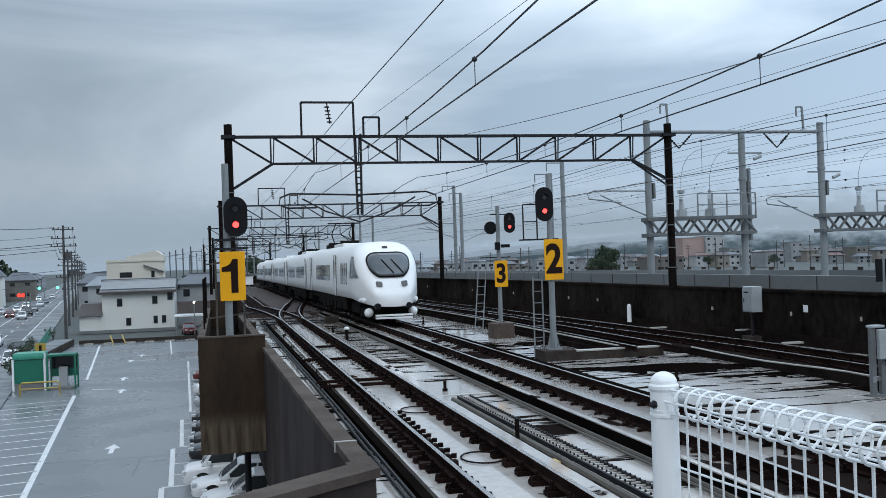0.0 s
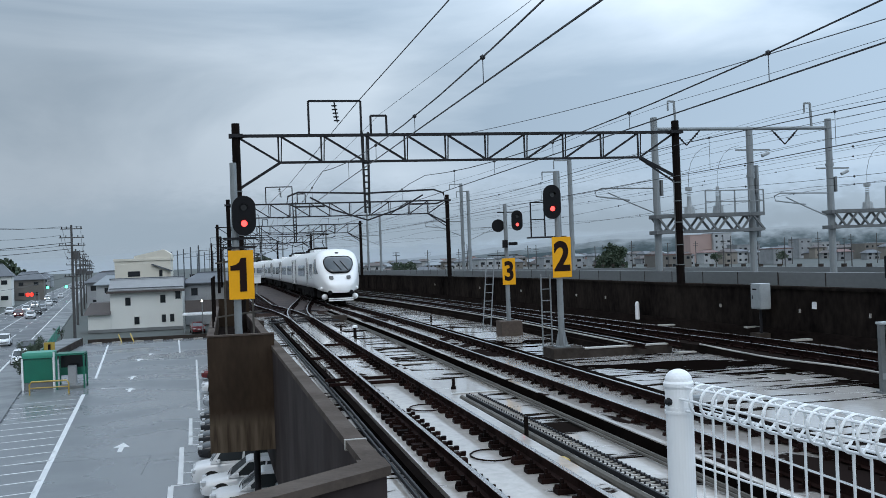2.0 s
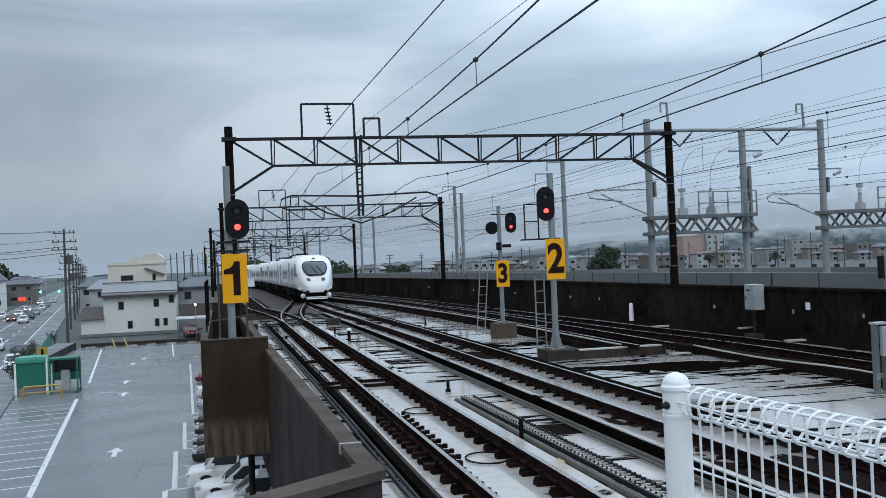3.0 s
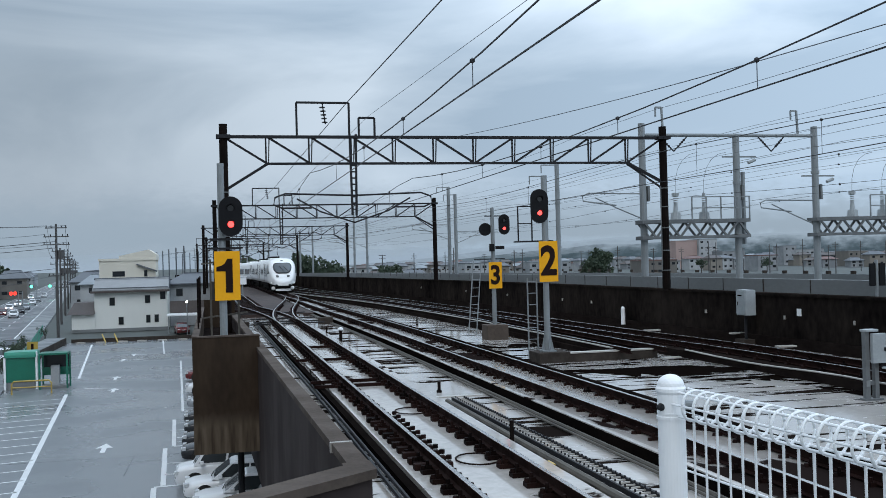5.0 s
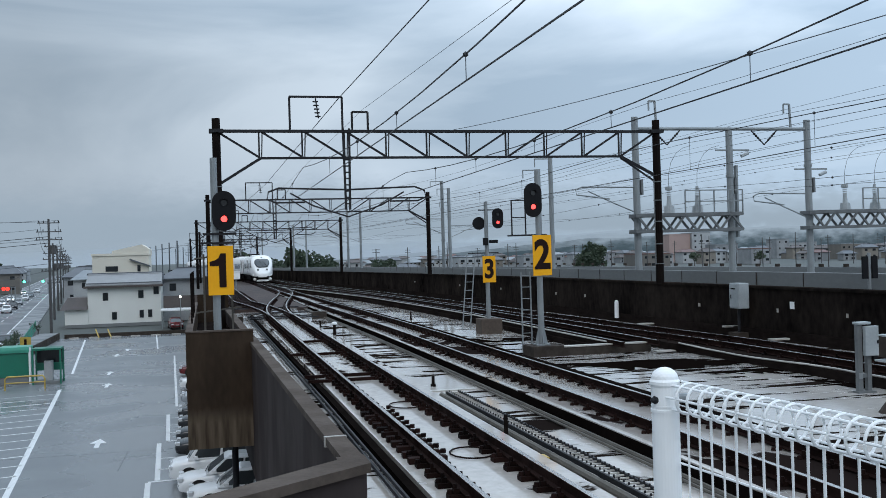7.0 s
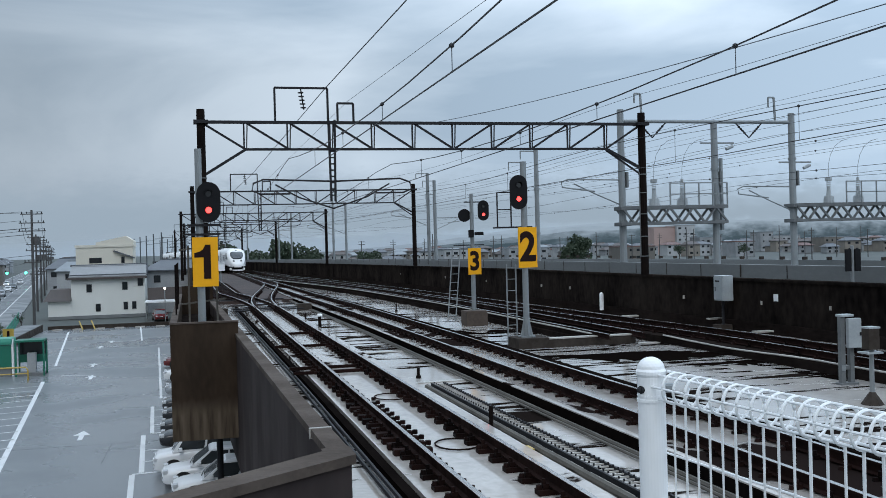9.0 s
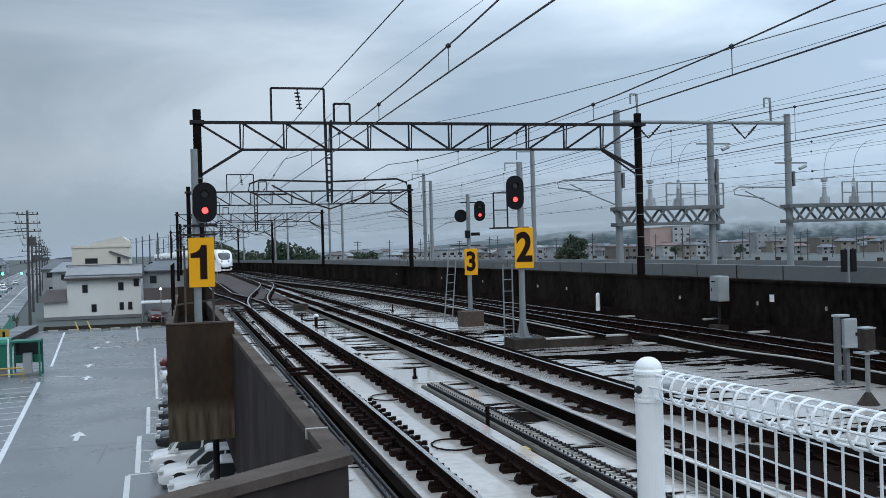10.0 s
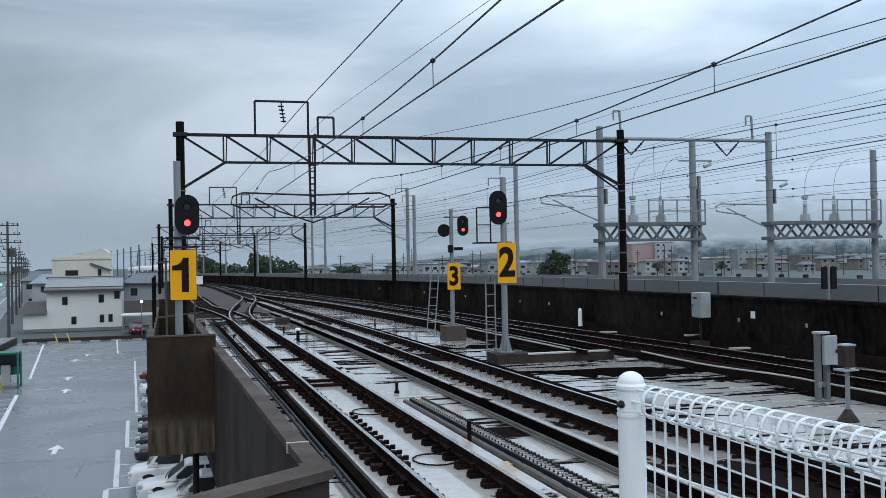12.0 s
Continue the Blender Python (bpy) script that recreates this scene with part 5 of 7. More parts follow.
for off, dash in ((-0.9, False), (-4.0, True), (2.3, True), (-6.8, False), (5.2, False)):
    bm = B_()
    for k in range(50):
        y = 40 + 12 * k
        ln = 5 if dash else 12
        q = [bm.verts.new((road_x(yy) + off + dx, yy, GROUND + 0.004)) for yy, dx in ((y, -0.1), (y, 0.1), (y + ln, 0.1), (y + ln, -0.1))]
        bm.faces.new(q)
    tagged(part("road_line", bm, LINE), "white painted lane line on the wet road", "road marking", "road lines", "structure")


def mark(pts, label="white painted line on the wet car park"):
    """Flat paint from an outline on the car park."""
    bm = B_()
    t_ = [bm.verts.new((x, y, GROUND + 0.005)) for x, y in pts]
    bm.faces.new(t_)
    bmesh.ops.recalc_face_normals(bm, faces=bm.faces)
    tagged(part("parking_line", bm, LINE), label, "road marking", "car park lines", "structure")


def stroke(a, b, w=0.16):
    a, b = Vector(a), Vector(b)
    d = (b - a).normalized()
    n = Vector((-d.y, d.x)) * w / 2
    mark([tuple(p) for p in (a - n, b - n, b + n, a + n)])


stroke((-7.2, 34), (-10.35, 75.2), 0.26)
for k in range(17):
    y = 36 + 2.3 * k
    x = -7.35 - 0.0765 * (y - 36)
    stroke((x, y), (x - 5.2, y - 1.4), 0.15)
stroke((-10.8, 85.6), (-14.0, 123.2), 0.2)
stroke((-6.1, 127), (-5.0, 106), 0.15)
stroke((-3.1, 97.4), (-1.95, 63.2), 0.16)
stroke((-2.35, 60), (-2.05, 51.1), 0.2)
stroke((-2.05, 51.1), (-1.2, 51.1), 0.2)
stroke((-2.45, 50.7), (-2.15, 42.1), 0.22)
stroke((-2.5, 41.8), (-2.2, 33), 0.22)
stroke((-2.5, 41.9), (-0.5, 42.1), 0.2)
for y in (44.3, 46.8, 53.6, 56.1, 58.6):
    stroke((-2.2, y), (2.5, y), 0.14)
stroke((-9.5, 78.2), (-7.4, 77.6), 0.16)
stroke((-8.6, 100.3), (-6.3, 101.0), 0.16)
stroke((-7.9, 106), (-5.6, 106.6), 0.16)
for x, y in ((-5.4, 50.6), (-7.2, 75.0), (-7.8, 83.4), (-8.6, 99.4), (-7.95, 105.2)):
    mark([(x - 0.12, y), (x + 0.12, y), (x + 0.10, y + 1.3), (x + 0.38, y + 1.3), (x - 0.05, y + 2.6), (x - 0.44, y + 1.3), (x - 0.14, y + 1.3)],
         "white painted direction arrow on the car park")
for x, y in ((-15.6, 126), (-13.3, 125.9), (-10.7, 125.8), (-8.5, 125.7), (-6.1, 125.6), (-3.7, 125.5)):
    tagged(part("wheel_stop", boxb(x - 0.55, x + 0.55, y - 0.1, y + 0.1, GROUND, GROUND + 0.14, bev=0.02), WHITEC), "pale concrete wheel stop on the car park", "wheel stop", "wheel stops")
for ya, yb, x in ((20, 127, 0),):
    bm = box(B_(), -16.8, -2.5, 127.0, 127.25, GROUND, GROUND + 0.45)
    tagged(part("wall_low", bm, BLOCK), "low dark wall at the end of the car park", "low wall", kind="structure")
# worn tar joints
for pts in (((-9.6, 49.2), (6, 49.0)), ((-3.9, 44.6), (-3.8, 49.1)), ((-10.5, 87), (3, 86.4)), ((-6.2, 84), (-3, 83))):
    bm = B_()
    a, b = pts
    beam(bm, (a[0], a[1], GROUND + 0.0), (b[0], b[1], GROUND + 0.0), 0.05, 0.008)
    tagged(part("tar_joint", bm, ROADM), "dark tar joint in the asphalt", "tar joint", kind="structure")

# ---- cars ----


def car(x, y, rz, paint, colour, tall=False, lights="", z=GROUND, lenght=4.2):
    e = thing("car", x, y, z, colour, "car", "cars", rz)
    h2, belt, top = lenght / 2, (0.98 if tall else 0.88), (1.72 if tall else 1.46)
    w = 0.78 if tall else 0.84
    rings = []
    hood = belt - (0.03 if tall else 0.08)
    for yy, ww, lo, hi in ((-h2, 0.70, 0.38, 0.56), (-h2 + 0.05, 0.82, 0.28, 0.66), (-h2 + 0.16, 0.91, 0.24, hood - 0.12), (-h2 + 0.36, 0.97, 0.22, hood - 0.06), (-h2 + 0.9, 1.0, 0.22, hood), (-0.3, 1.0, 0.22, belt),
                           (h2 - 0.7, 1.0, 0.22, belt + 0.02), (h2 - 0.12, 0.95, 0.26, belt - 0.02), (h2, 0.84, 0.38, 0.75)):
        a = w * ww
        rings.append([(-a * 0.95, yy, lo), (-a, yy, lo + 0.14), (-a, yy, hi - 0.16), (-a * 0.96, yy, hi - 0.07), (-a * 0.84, yy, hi - 0.01), (-a * 0.45, yy, hi + 0.025), (a * 0.45, yy, hi + 0.025), (a * 0.84, yy, hi - 0.01), (a * 0.96, yy, hi - 0.07), (a, yy, hi - 0.16), (a, yy, lo + 0.14), (a * 0.95, yy, lo)])
    part("body", loft(B_(), rings), paint, e, smooth=True).modifiers.new("edge", "EDGE_SPLIT").split_angle = radians(40)
    f0 = -h2 + (0.75 if tall else 1.05)
    f1 = f0 + (0.50 if tall else 0.75)
    r0, r1 = h2 - 0.12, h2 - (0.45 if tall else 0.75)
    lo4 = [(-w * 0.94, f0, belt - 0.05), (w * 0.94, f0, belt - 0.05), (w * 0.94, r0, belt - 0.05), (-w * 0.94, r0, belt - 0.05)]
    hi4 = [(-w * 0.78, f1, top - 0.07), (w * 0.78, f1, top - 0.07), (w * 0.78, r1, top - 0.07), (-w * 0.78, r1, top - 0.07)]
    cap = [(-w * 0.70, f1 + 0.12, top - 0.015), (w * 0.70, f1 + 0.12, top - 0.015), (w * 0.70, r1 - 0.10, top - 0.015), (-w * 0.70, r1 - 0.10, top - 0.015)]
    cap2 = [(-w * 0.45, f1 + 0.40, top + 0.02), (w * 0.45, f1 + 0.40, top + 0.02), (w * 0.45, r1 - 0.35, top + 0.02), (-w * 0.45, r1 - 0.35, top + 0.02)]
    cabin = part("cabin", loft(B_(), [lo4, hi4, cap, cap2]), paint, e)

    def glazing(name, p0, p1, p2, p3, a0, a1, label=""):
        """A pane on one side of the cabin, from a0 to a1 of its width."""
        p0, p1, p2, p3 = [Vector(p) for p in (p0, p1, p2, p3)]
        q = [p0.lerp(p1, a0).lerp(p3.lerp(p2, a0), 0.12), p0.lerp(p1, a1).lerp(p3.lerp(p2, a1), 0.12), p0.lerp(p1, a1).lerp(p3.lerp(p2, a1), 0.93), p0.lerp(p1, a0).lerp(p3.lerp(p2, a0), 0.93)]
        nrm = (q[1] - q[0]).cross(q[3] - q[0]).normalized()
        if nrm.dot(q[0] - Vector((0, (f0 + r0) / 2, 1.0))) < 0:
            nrm = -nrm
        part(name, loft(B_(), [[tuple(v - nrm * 0.02) for v in q], [tuple(v + nrm * 0.008) for v in q]]), CARGL, cabin, label)

    glazing("windscreen", lo4[0], lo4[1], hi4[1], hi4[0], 0.05, 0.95)
    glazing("rear_window", lo4[2], lo4[3], hi4[3], hi4[2], 0.08, 0.92)
    for i, j in ((1, 2), (0, 3)):
        glazing("side_window", lo4[i], lo4[j], hi4[j], hi4[i], 0.06, 0.47)
        glazing("side_window", lo4[i], lo4[j], hi4[j], hi4[i], 0.51, 0.92)
    for s in (-1, 1):
        part("wiper", beam(B_(), (s * 0.05 + 0.25, f0 - 0.01, belt + 0.005), (s * 0.05 - 0.25, f0 + 0.08, belt + 0.07), 0.02), TYRE, cabin)
        part("mirror", boxb(s * (w + 0.10) - 0.09, s * (w + 0.10) + 0.09, f0 + 0.25, f0 + 0.40, belt + 0.0, belt + 0.15, bev=0.03), paint, e)
        part("headlight", boxb(s * w * 0.70 - 0.16, s * w * 0.70 + 0.16, -h2 - 0.01 + 0.05, -h2 + 0.22, 0.60, 0.74, bev=0.03), HEADON if lights == "head" else HEADL, e)
        part("tail_light", boxb(s * w * 0.74 - 0.11, s * w * 0.74 + 0.11, h2 - 0.15, h2 - 0.005, 0.72, 0.92, bev=0.02), TAILR if lights == "tail" else CARR, e)
        for yy in (-h2 + 0.80, h2 - 0.78):
            part("wheel_arch", rod(B_(), (s * (w - 0.25), yy, 0.32), (s * (w + 0.004), yy, 0.32), 0.36, n=20), TYRE, e)
            wh = part("wheel", rod(B_(), (s * (w - 0.17), yy, 0.30), (s * (w + 0.02), yy, 0.30), 0.30, n=18), TYRE, e)
            part("rim", rod(B_(), (s * (w - 0.02), yy, 0.30), (s * (w + 0.03), yy, 0.30), 0.20, n=12), RIM, wh)
    part("grille", boxb(-w * 0.45, w * 0.45, -h2 - 0.012, -h2 + 0.1, 0.40, 0.52, bev=0.01), TYRE, e)
    part("plate", boxb(-0.17, 0.17, -h2 - 0.02, -h2 + 0.05, 0.54, 0.62), LINE, e)
    return e


NOSE_W = -90
car(0.10, 41.7, NOSE_W, CARW, "white tall wagon parked under the viaduct", True, lenght=3.5)
car(0.75, 39.3, NOSE_W, CARW, "white hatchback parked under the viaduct", lenght=4.0)
car(1.15, 36.9, NOSE_W, CARW, "white small car parked under the viaduct", lenght=4.0)
car(1.9, 34.5, NOSE_W, CARB, "dark car parked under the viaduct", lenght=4.1)
car(0.55, 47.0, NOSE_W, CARB, "black car parked under the viaduct")
car(0.50, 50.2, NOSE_W, CARB, "black car parked under the viaduct", lenght=4.2)
car(0.5, 54.0, NOSE_W, CARB, "black car parked under the viaduct")
car(0.4, 57.5, NOSE_W, CARB, "black car parked under the viaduct")
car(0.40, 64.0, NOSE_W, CARS, "silver car parked under the viaduct")
car(0.10, 71.5, NOSE_W, CARW, "white car parked under the viaduct")
car(-0.1, 80.0, NOSE_W, CARR, "dark red car parked under the viaduct")
car(-4.1, 137.0, 8, CARR, "dark red car under the carport beside the house")
car(-0.6, 147, 8, CARW, "white car parked beside the carport")
for k, (off, y, paint, lab, li) in enumerate(((2.6, 131, CARW, "white car waiting on the wet road", ""), (1.0, 205, CARW, "white car in the traffic queue", "tail"), (-1.8, 214, CARR, "red car in the traffic queue", "head"),
                             (1.2, 222, CARB, "dark car in the traffic queue", "tail"), (-2.2, 240, CARW, "white car in the traffic queue", "head"), (1.1, 244, CARS, "silver car in the traffic queue", "tail"),
                             (-2.0, 268, CARW, "white car in the traffic queue", "head"), (1.0, 276, CARW, "white car in the traffic queue", "tail"), (1.2, 300, CARG, "grey car in the traffic queue", "tail"),
                             (-2.0, 330, CARW, "white car in the traffic queue", "head"), (1.2, 350, CARW, "white car in the traffic queue", "tail"), (-5, 232, CARW, "white car by the roadside", ""))):
    car(road_x(y) + off, y, 7, paint, lab, False, "head" if li == "head" else "", GROUND)

# ---- car park furniture ----
k1 = thing("ticket_kiosk", -14.2, 80.7, GROUND, "green car park kiosk with a pale green roof", "kiosk")
part("body", boxb(-1.05, 1.05, -0.8, 0.9, 0.55, 2.35, bev=0.05), GREEN, k1)
part("base", boxb(-1.0, 1.0, -0.75, 0.85, 0.0, 0.55), PALE, k1)
part("roof", boxb(-1.15, 1.12, -0.95, 1.0, 2.35, 2.85, bev=0.22), GREENT, k1, "pale green rounded roof")
part("corner_post", boxb(1.05, 1.20, -0.85, -0.7, 0.0, 2.8), FENCE, k1)
part("corner_post", boxb(-1.2, -1.05, -0.85, -0.7, 0.0, 2.4), FENCE, k1)
k2 = thing("parking_shelter", -11.8, 79.9, GROUND, "green framed shelter with glazing and a ticket machine", "shelter")
part("roof", boxb(-1.0, 1.05, -0.8, 0.9, 2.55, 2.70, bev=0.03), GREEN, k2)
for x in (-0.95, 1.0):
    for y in (-0.75, 0.85):
        part("post", boxb(x - 0.06, x + 0.06, y - 0.06, y + 0.06, 0, 2.55), GREEN, k2)
part("panel", boxb(-0.9, 0.95, 0.80, 0.86, 0.9, 1.5), GREEN, k2)
part("glass_panel", boxb(-0.9, 0.95, 0.81, 0.84, 1.5, 2.5), WINDOW, k2)
part("ticket_machine", boxb(-0.25, 0.35, -0.2, 0.4, 0.2, 1.7, bev=0.03), OFFW, k2)
part("plinth", boxb(-0.9, 0.95, -0.7, 0.8, 0.0, 0.22), PALE, k2)
yb_ = thing("barrier", -12.9, 76.6, GROUND, "yellow tubular barrier hoop", "barrier")
part("hoop", tube(B_(), [(-1.35, 0, 0), (-1.35, 0, 0.75), (-1.2, 0, 0.95), (1.2, 0, 0.95), (1.35, 0, 0.75), (1.35, 0, 0)], 0.06, 8), YELB, yb_)
part("rail", rod(B_(), (-1.35, 0, 0.5), (1.35, 0, 0.5), 0.045, n=8), YELB, yb_)
yb2 = thing("barrier_sign", -17.2, 103, GROUND, "small yellow sign at the car park entrance", "sign")
part("board", boxb(-0.5, 0.5, -0.05, 0.05, 0.8, 2.0), YELB, yb2)
part("bars", boxb(-0.12, 0.12, -0.07, -0.05, 1.0, 1.8), INK, yb2)
part("post", boxb(-0.06, 0.06, -0.04, 0.04, 0, 0.8), GALV, yb2)
gf = thing("mesh_fence", 0, 0, GROUND, "green mesh fence along the pavement", "fence")
for k in range(16):
    y = 84 + 4 * k
    part("post", rod(B_(), (road_x(y) + 8.6, y, 0), (road_x(y) + 8.6, y, 1.5), 0.05, n=6), GALV, gf)
    if k < 15:
        bm = B_()
        for z in (0.15, 0.6, 1.05, 1.45):
            rod(bm, (road_x(y) + 8.6, y, z), (road_x(y + 4) + 8.6, y + 4, z), 0.02, n=4)
        for j in range(26):
            yy = y + 4 * j / 26
            rod(bm, (road_x(yy) + 8.6, yy, 0.1), (road_x(yy) + 8.6, yy, 1.45), 0.016, n=3)
        part("panel", bm, GREENT, gf)
bed_ = thing("raised_bed", -18.35, 113, GROUND, "low concrete raised bed beside the pavement", "raised bed")
part("wall", boxb(-1.15, 1.15, -13, 13, 0, 0.75, bev=0.03), BLOCK, bed_)
part("paving", boxb(-1.05, 1.05, -12.9, 12.9, 0.75, 0.80), PAVE, bed_)


car(road_x(103) + 6.6, 103, 7, CARW, "white car stopped at the road edge")
car(road_x(116) + 6.4, 116, 7, CARB, "dark car stopped at the road edge")

# ---- trees ----
def tree(x, y, z, h, r, label, seed, n=420):
    rnd = random.Random(seed)
    e = thing("tree", x, y, z, label, "tree", "trees")
    bm = rod(B_(), (0, 0, 0), (0.1, 0, h * 0.5), h * 0.035, h * 0.018, 8)
    for k in range(6):
        a = k * 1.05
        rod(bm, (0.05, 0, h * (0.25 + 0.04 * k)), (r * 0.6 * math.cos(a), r * 0.6 * math.sin(a), h * (0.5 + 0.06 * k)), h * 0.012, h * 0.004, 5)
    part("trunk", bm, BARK, e)
    bm = B_()
    lobes = [(rnd.uniform(-0.6, 0.6) * r, rnd.uniform(-0.6, 0.6) * r, h * rnd.uniform(0.45, 0.85), r * rnd.uniform(0.35, 0.6)) for _ in range(9)]
    for _ in range(n):
        lx, ly, lz, lr = rnd.choice(lobes)
        v = Vector((rnd.gauss(0, 1), rnd.gauss(0, 1), rnd.gauss(0, 1))).normalized() * lr * rnd.uniform(0.6, 1.05)
        c = Vector((lx, ly, lz)) + v * 0.9
        s = rnd.uniform(0.16, 0.34) * (r / 3.2)
        m = Matrix.Translation(c) @ Euler((rnd.uniform(0, 6), rnd.uniform(0, 6), 0)).to_matrix().to_4x4()
        for q in range(2):
            vs_ = [bm.verts.new(m @ Vector(p)) for p in ((-s, 0, -s * 0.6), (0, s * 0.4 * (q * 2 - 1), -s), (s, 0, s * 0.2), (0, s * 0.3, s))]
            bm.faces.new(vs_)
    part("crown", bm, LEAF, e)
    return e


for k in range(7):
    y = 84 + 3.4 * k
    tree(road_x(y) + 8.0, y, GROUND, 2.3, 0.75, "small dark clipped shrub beside the road", 300 + k, 260)


tree(0.044 * 230, 230, GROUND, 11.0, 4.6, "dark green tree behind the viaduct", 1, 900)
tree(0.062 * 235, 235, GROUND, 10.0, 4.4, "dark green tree behind the viaduct", 2, 600)
tree(0.090 * 225, 225, GROUND, 11.2, 4.5, "rounded dark green tree behind the viaduct", 3, 900)
tree(0.114 * 228, 228, GROUND, 10.6, 3.9, "dark green tree behind the viaduct", 4, 700)
tree(0.180 * 260, 260, GROUND, 8.5, 4.0, "dark tree among the houses", 6, 500)
tree(0.408 * 250, 250, GROUND, 10.6, 4.4, "broad dark green tree beyond the second viaduct", 5, 1000)
tree(0.396 * 252, 252, GROUND, 9.6, 3.2, "dark green tree beyond the second viaduct", 7, 600)
tree(-88, 420, GROUND, 15, 12, "low dark trees beyond the road", 8, 900)
tree(-108, 440, GROUND, 14, 11, "low dark trees beyond the road", 9, 900)


for k in range(7):
    tree(-20.2 - 0.3 * k + 1.5 * (k % 2), 92 + 7.5 * k, GROUND, 1.7 + 0.3 * (k % 3), 0.55, "dark conical shrub beside the pavement", 90 + k, 160)


# ---- houses ----
def house(x, y, w, d, h, wallm, roofm, label, rz=0.0, pitch=0.42, flat=False, storeys=2, seed=0, group="houses of the town", rows=None):
    rnd = random.Random(seed + 17)
    e = thing("house", x, y, GROUND, label, "house", group, rz)
    part("wall", boxb(-w / 2, w / 2, -d / 2, d / 2, 0, h), wallm, e)
    if flat:
        part("roof", boxb(-w / 2 - 0.15, w / 2 + 0.15, -d / 2 - 0.15, d / 2 + 0.15, h, h + 0.45), roofm, e)
    else:
        o = 0.55
        rh = (d / 2 + o) * pitch
        bm = B_()
        hip = w * 0.22
        b = [bm.verts.new(c) for c in ((-w / 2 - o, -d / 2 - o, h), (w / 2 + o, -d / 2 - o, h), (w / 2 + o, d / 2 + o, h), (-w / 2 - o, d / 2 + o, h))]
        b2 = [bm.verts.new((v.co.x, v.co.y, h - 0.18)) for v in b]
        t0, t1 = bm.verts.new((-w / 2 + hip, 0, h + rh)), bm.verts.new((w / 2 - hip, 0, h + rh))
        for q in ((b[0], b[1], t1, t0), (b[1], b[2], t1), (b[2], b[3], t0, t1), (b[3], b[0], t0), tuple(b2[::-1])):
            bm.faces.new(q)
        for i in range(4):
            bm.faces.new((b2[i], b2[(i + 1) % 4], b[(i + 1) % 4], b[i]))
        rf = part("roof", bm, roofm, e)
        part("ridge", beam(B_(), (-w / 2 + hip, 0, h + rh), (w / 2 - hip, 0, h + rh), 0.3, 0.22), roofm, rf)
    n = max(2, int(w / 3.2))
    if rows is None:
        rows = [(-w / 2 + (i + 0.5) * w / n, (k + 0.58) * h / storeys, rnd.choice((1.0, 1.5, 1.8)), 1.15) for k in range(storeys) for i in range(n) if rnd.random() < 0.85]
    for wx, wz, ww, wh in rows:
        wi = part("window", boxb(wx - ww / 2, wx + ww / 2, -d / 2 - 0.05, -d / 2 + 0.02, wz - wh / 2, wz + wh / 2), FRAMEM, e)
        part("pane", boxb(wx - ww / 2 + 0.06, wx + ww / 2 - 0.06, -d / 2 - 0.06, -d / 2 - 0.052, wz - wh / 2 + 0.06, wz + wh / 2 - 0.06), WINDOW, wi)
    return e


# white house at the end of the car park
wh = house(-11.3, 151.5, 9.9, 9.0, 5.75, PLASTER, ROOFG, "white rendered two-storey house with a grey tiled roof", pitch=0.001, flat=True, group="", rows=[
    (-2.55, 4.25, 0.75, 1.15), (2.25, 4.45, 0.75, 1.15), (4.35, 4.95, 0.75, 1.2), (-1.4, 1.5, 0.7, 1.1), (2.3, 1.65, 0.6, 1.1), (3.45, 1.68, 0.6, 1.1)])
sl = [(-5.2, -4.9, 5.75), (5.2, -4.9, 5.75), (5.1, -1.2, 7.35), (-5.1, -1.2, 7.35)]
part("roof_slope", loft(B_(), [[(x, y, z) for x, y, z in sl], [(x, y, z + 0.18) for x, y, z in sl]]), ROOFD, wh, "grey tiled roof slope")
for k in range(2):
    f = 0.06 + 0.8 * k
    part("roof_batten", beam(B_(), (-5.18 + 0.1 * f, -4.9 + 3.7 * f, 5.95 + 1.6 * f), (5.18 - 0.1 * f, -4.9 + 3.7 * f, 5.95 + 1.6 * f), 0.10, 0.05), ROOFD, wh)
part("roof_back", boxb(-5.1, 5.1, -1.2, 4.6, 6.2, 7.3), ROOFG, wh)
part("ridge", boxb(-5.3, 5.2, -1.4, -0.8, 7.3, 7.58, bev=0.05), ROOFG, wh)
part("gutter", boxb(-5.4, 5.3, -5.15, -4.6, 5.48, 5.78), ROOFB, wh, "dark eaves gutter")
wing = part("side_wing", boxb(-8.0, -4.9, -4.7, 2, 0, 2.55), PLASTER, wh)
part("wing_roof", loft(B_(), [[(-8.6, -5.2, 2.55), (-4.9, -5.2, 2.55), (-4.9, 2, 2.55), (-8.6, 2, 2.55)], [(-7.8, -3.0, 4.2), (-4.9, -3.0, 4.2), (-4.9, 2, 4.2), (-7.8, 2, 4.2)]]), ROOFB, wing, "brown lean-to roof")
part("foundation", boxb(-8.05, 5.0, -4.75, -4.55, 0, 0.45), PALE, wh)
nb = house(-1.4, 160, 10.5, 9, 6.4, OFFW, ROOFG, "house with a dark hipped roof beside the viaduct", pitch=0.3, seed=3, group="")
cp = thing("carport", -3.6, 139.5, GROUND, "flat white-roofed carport beside the house", "carport")
part("roof", boxb(-2.4, 2.6, -2.6, 2.6, 2.35, 2.52), FENCE, cp)
for x in (-2.2, 2.4):
    for y in (-2.4, 2.4):
        part("post", boxb(x - 0.06, x + 0.06, y - 0.06, y + 0.06, 0, 2.35), GALV, cp)
part("balcony", boxb(-2.2, 2.4, 2.6, 3.0, 2.5, 4.2), ROOFB, cp, "dark balcony panel")
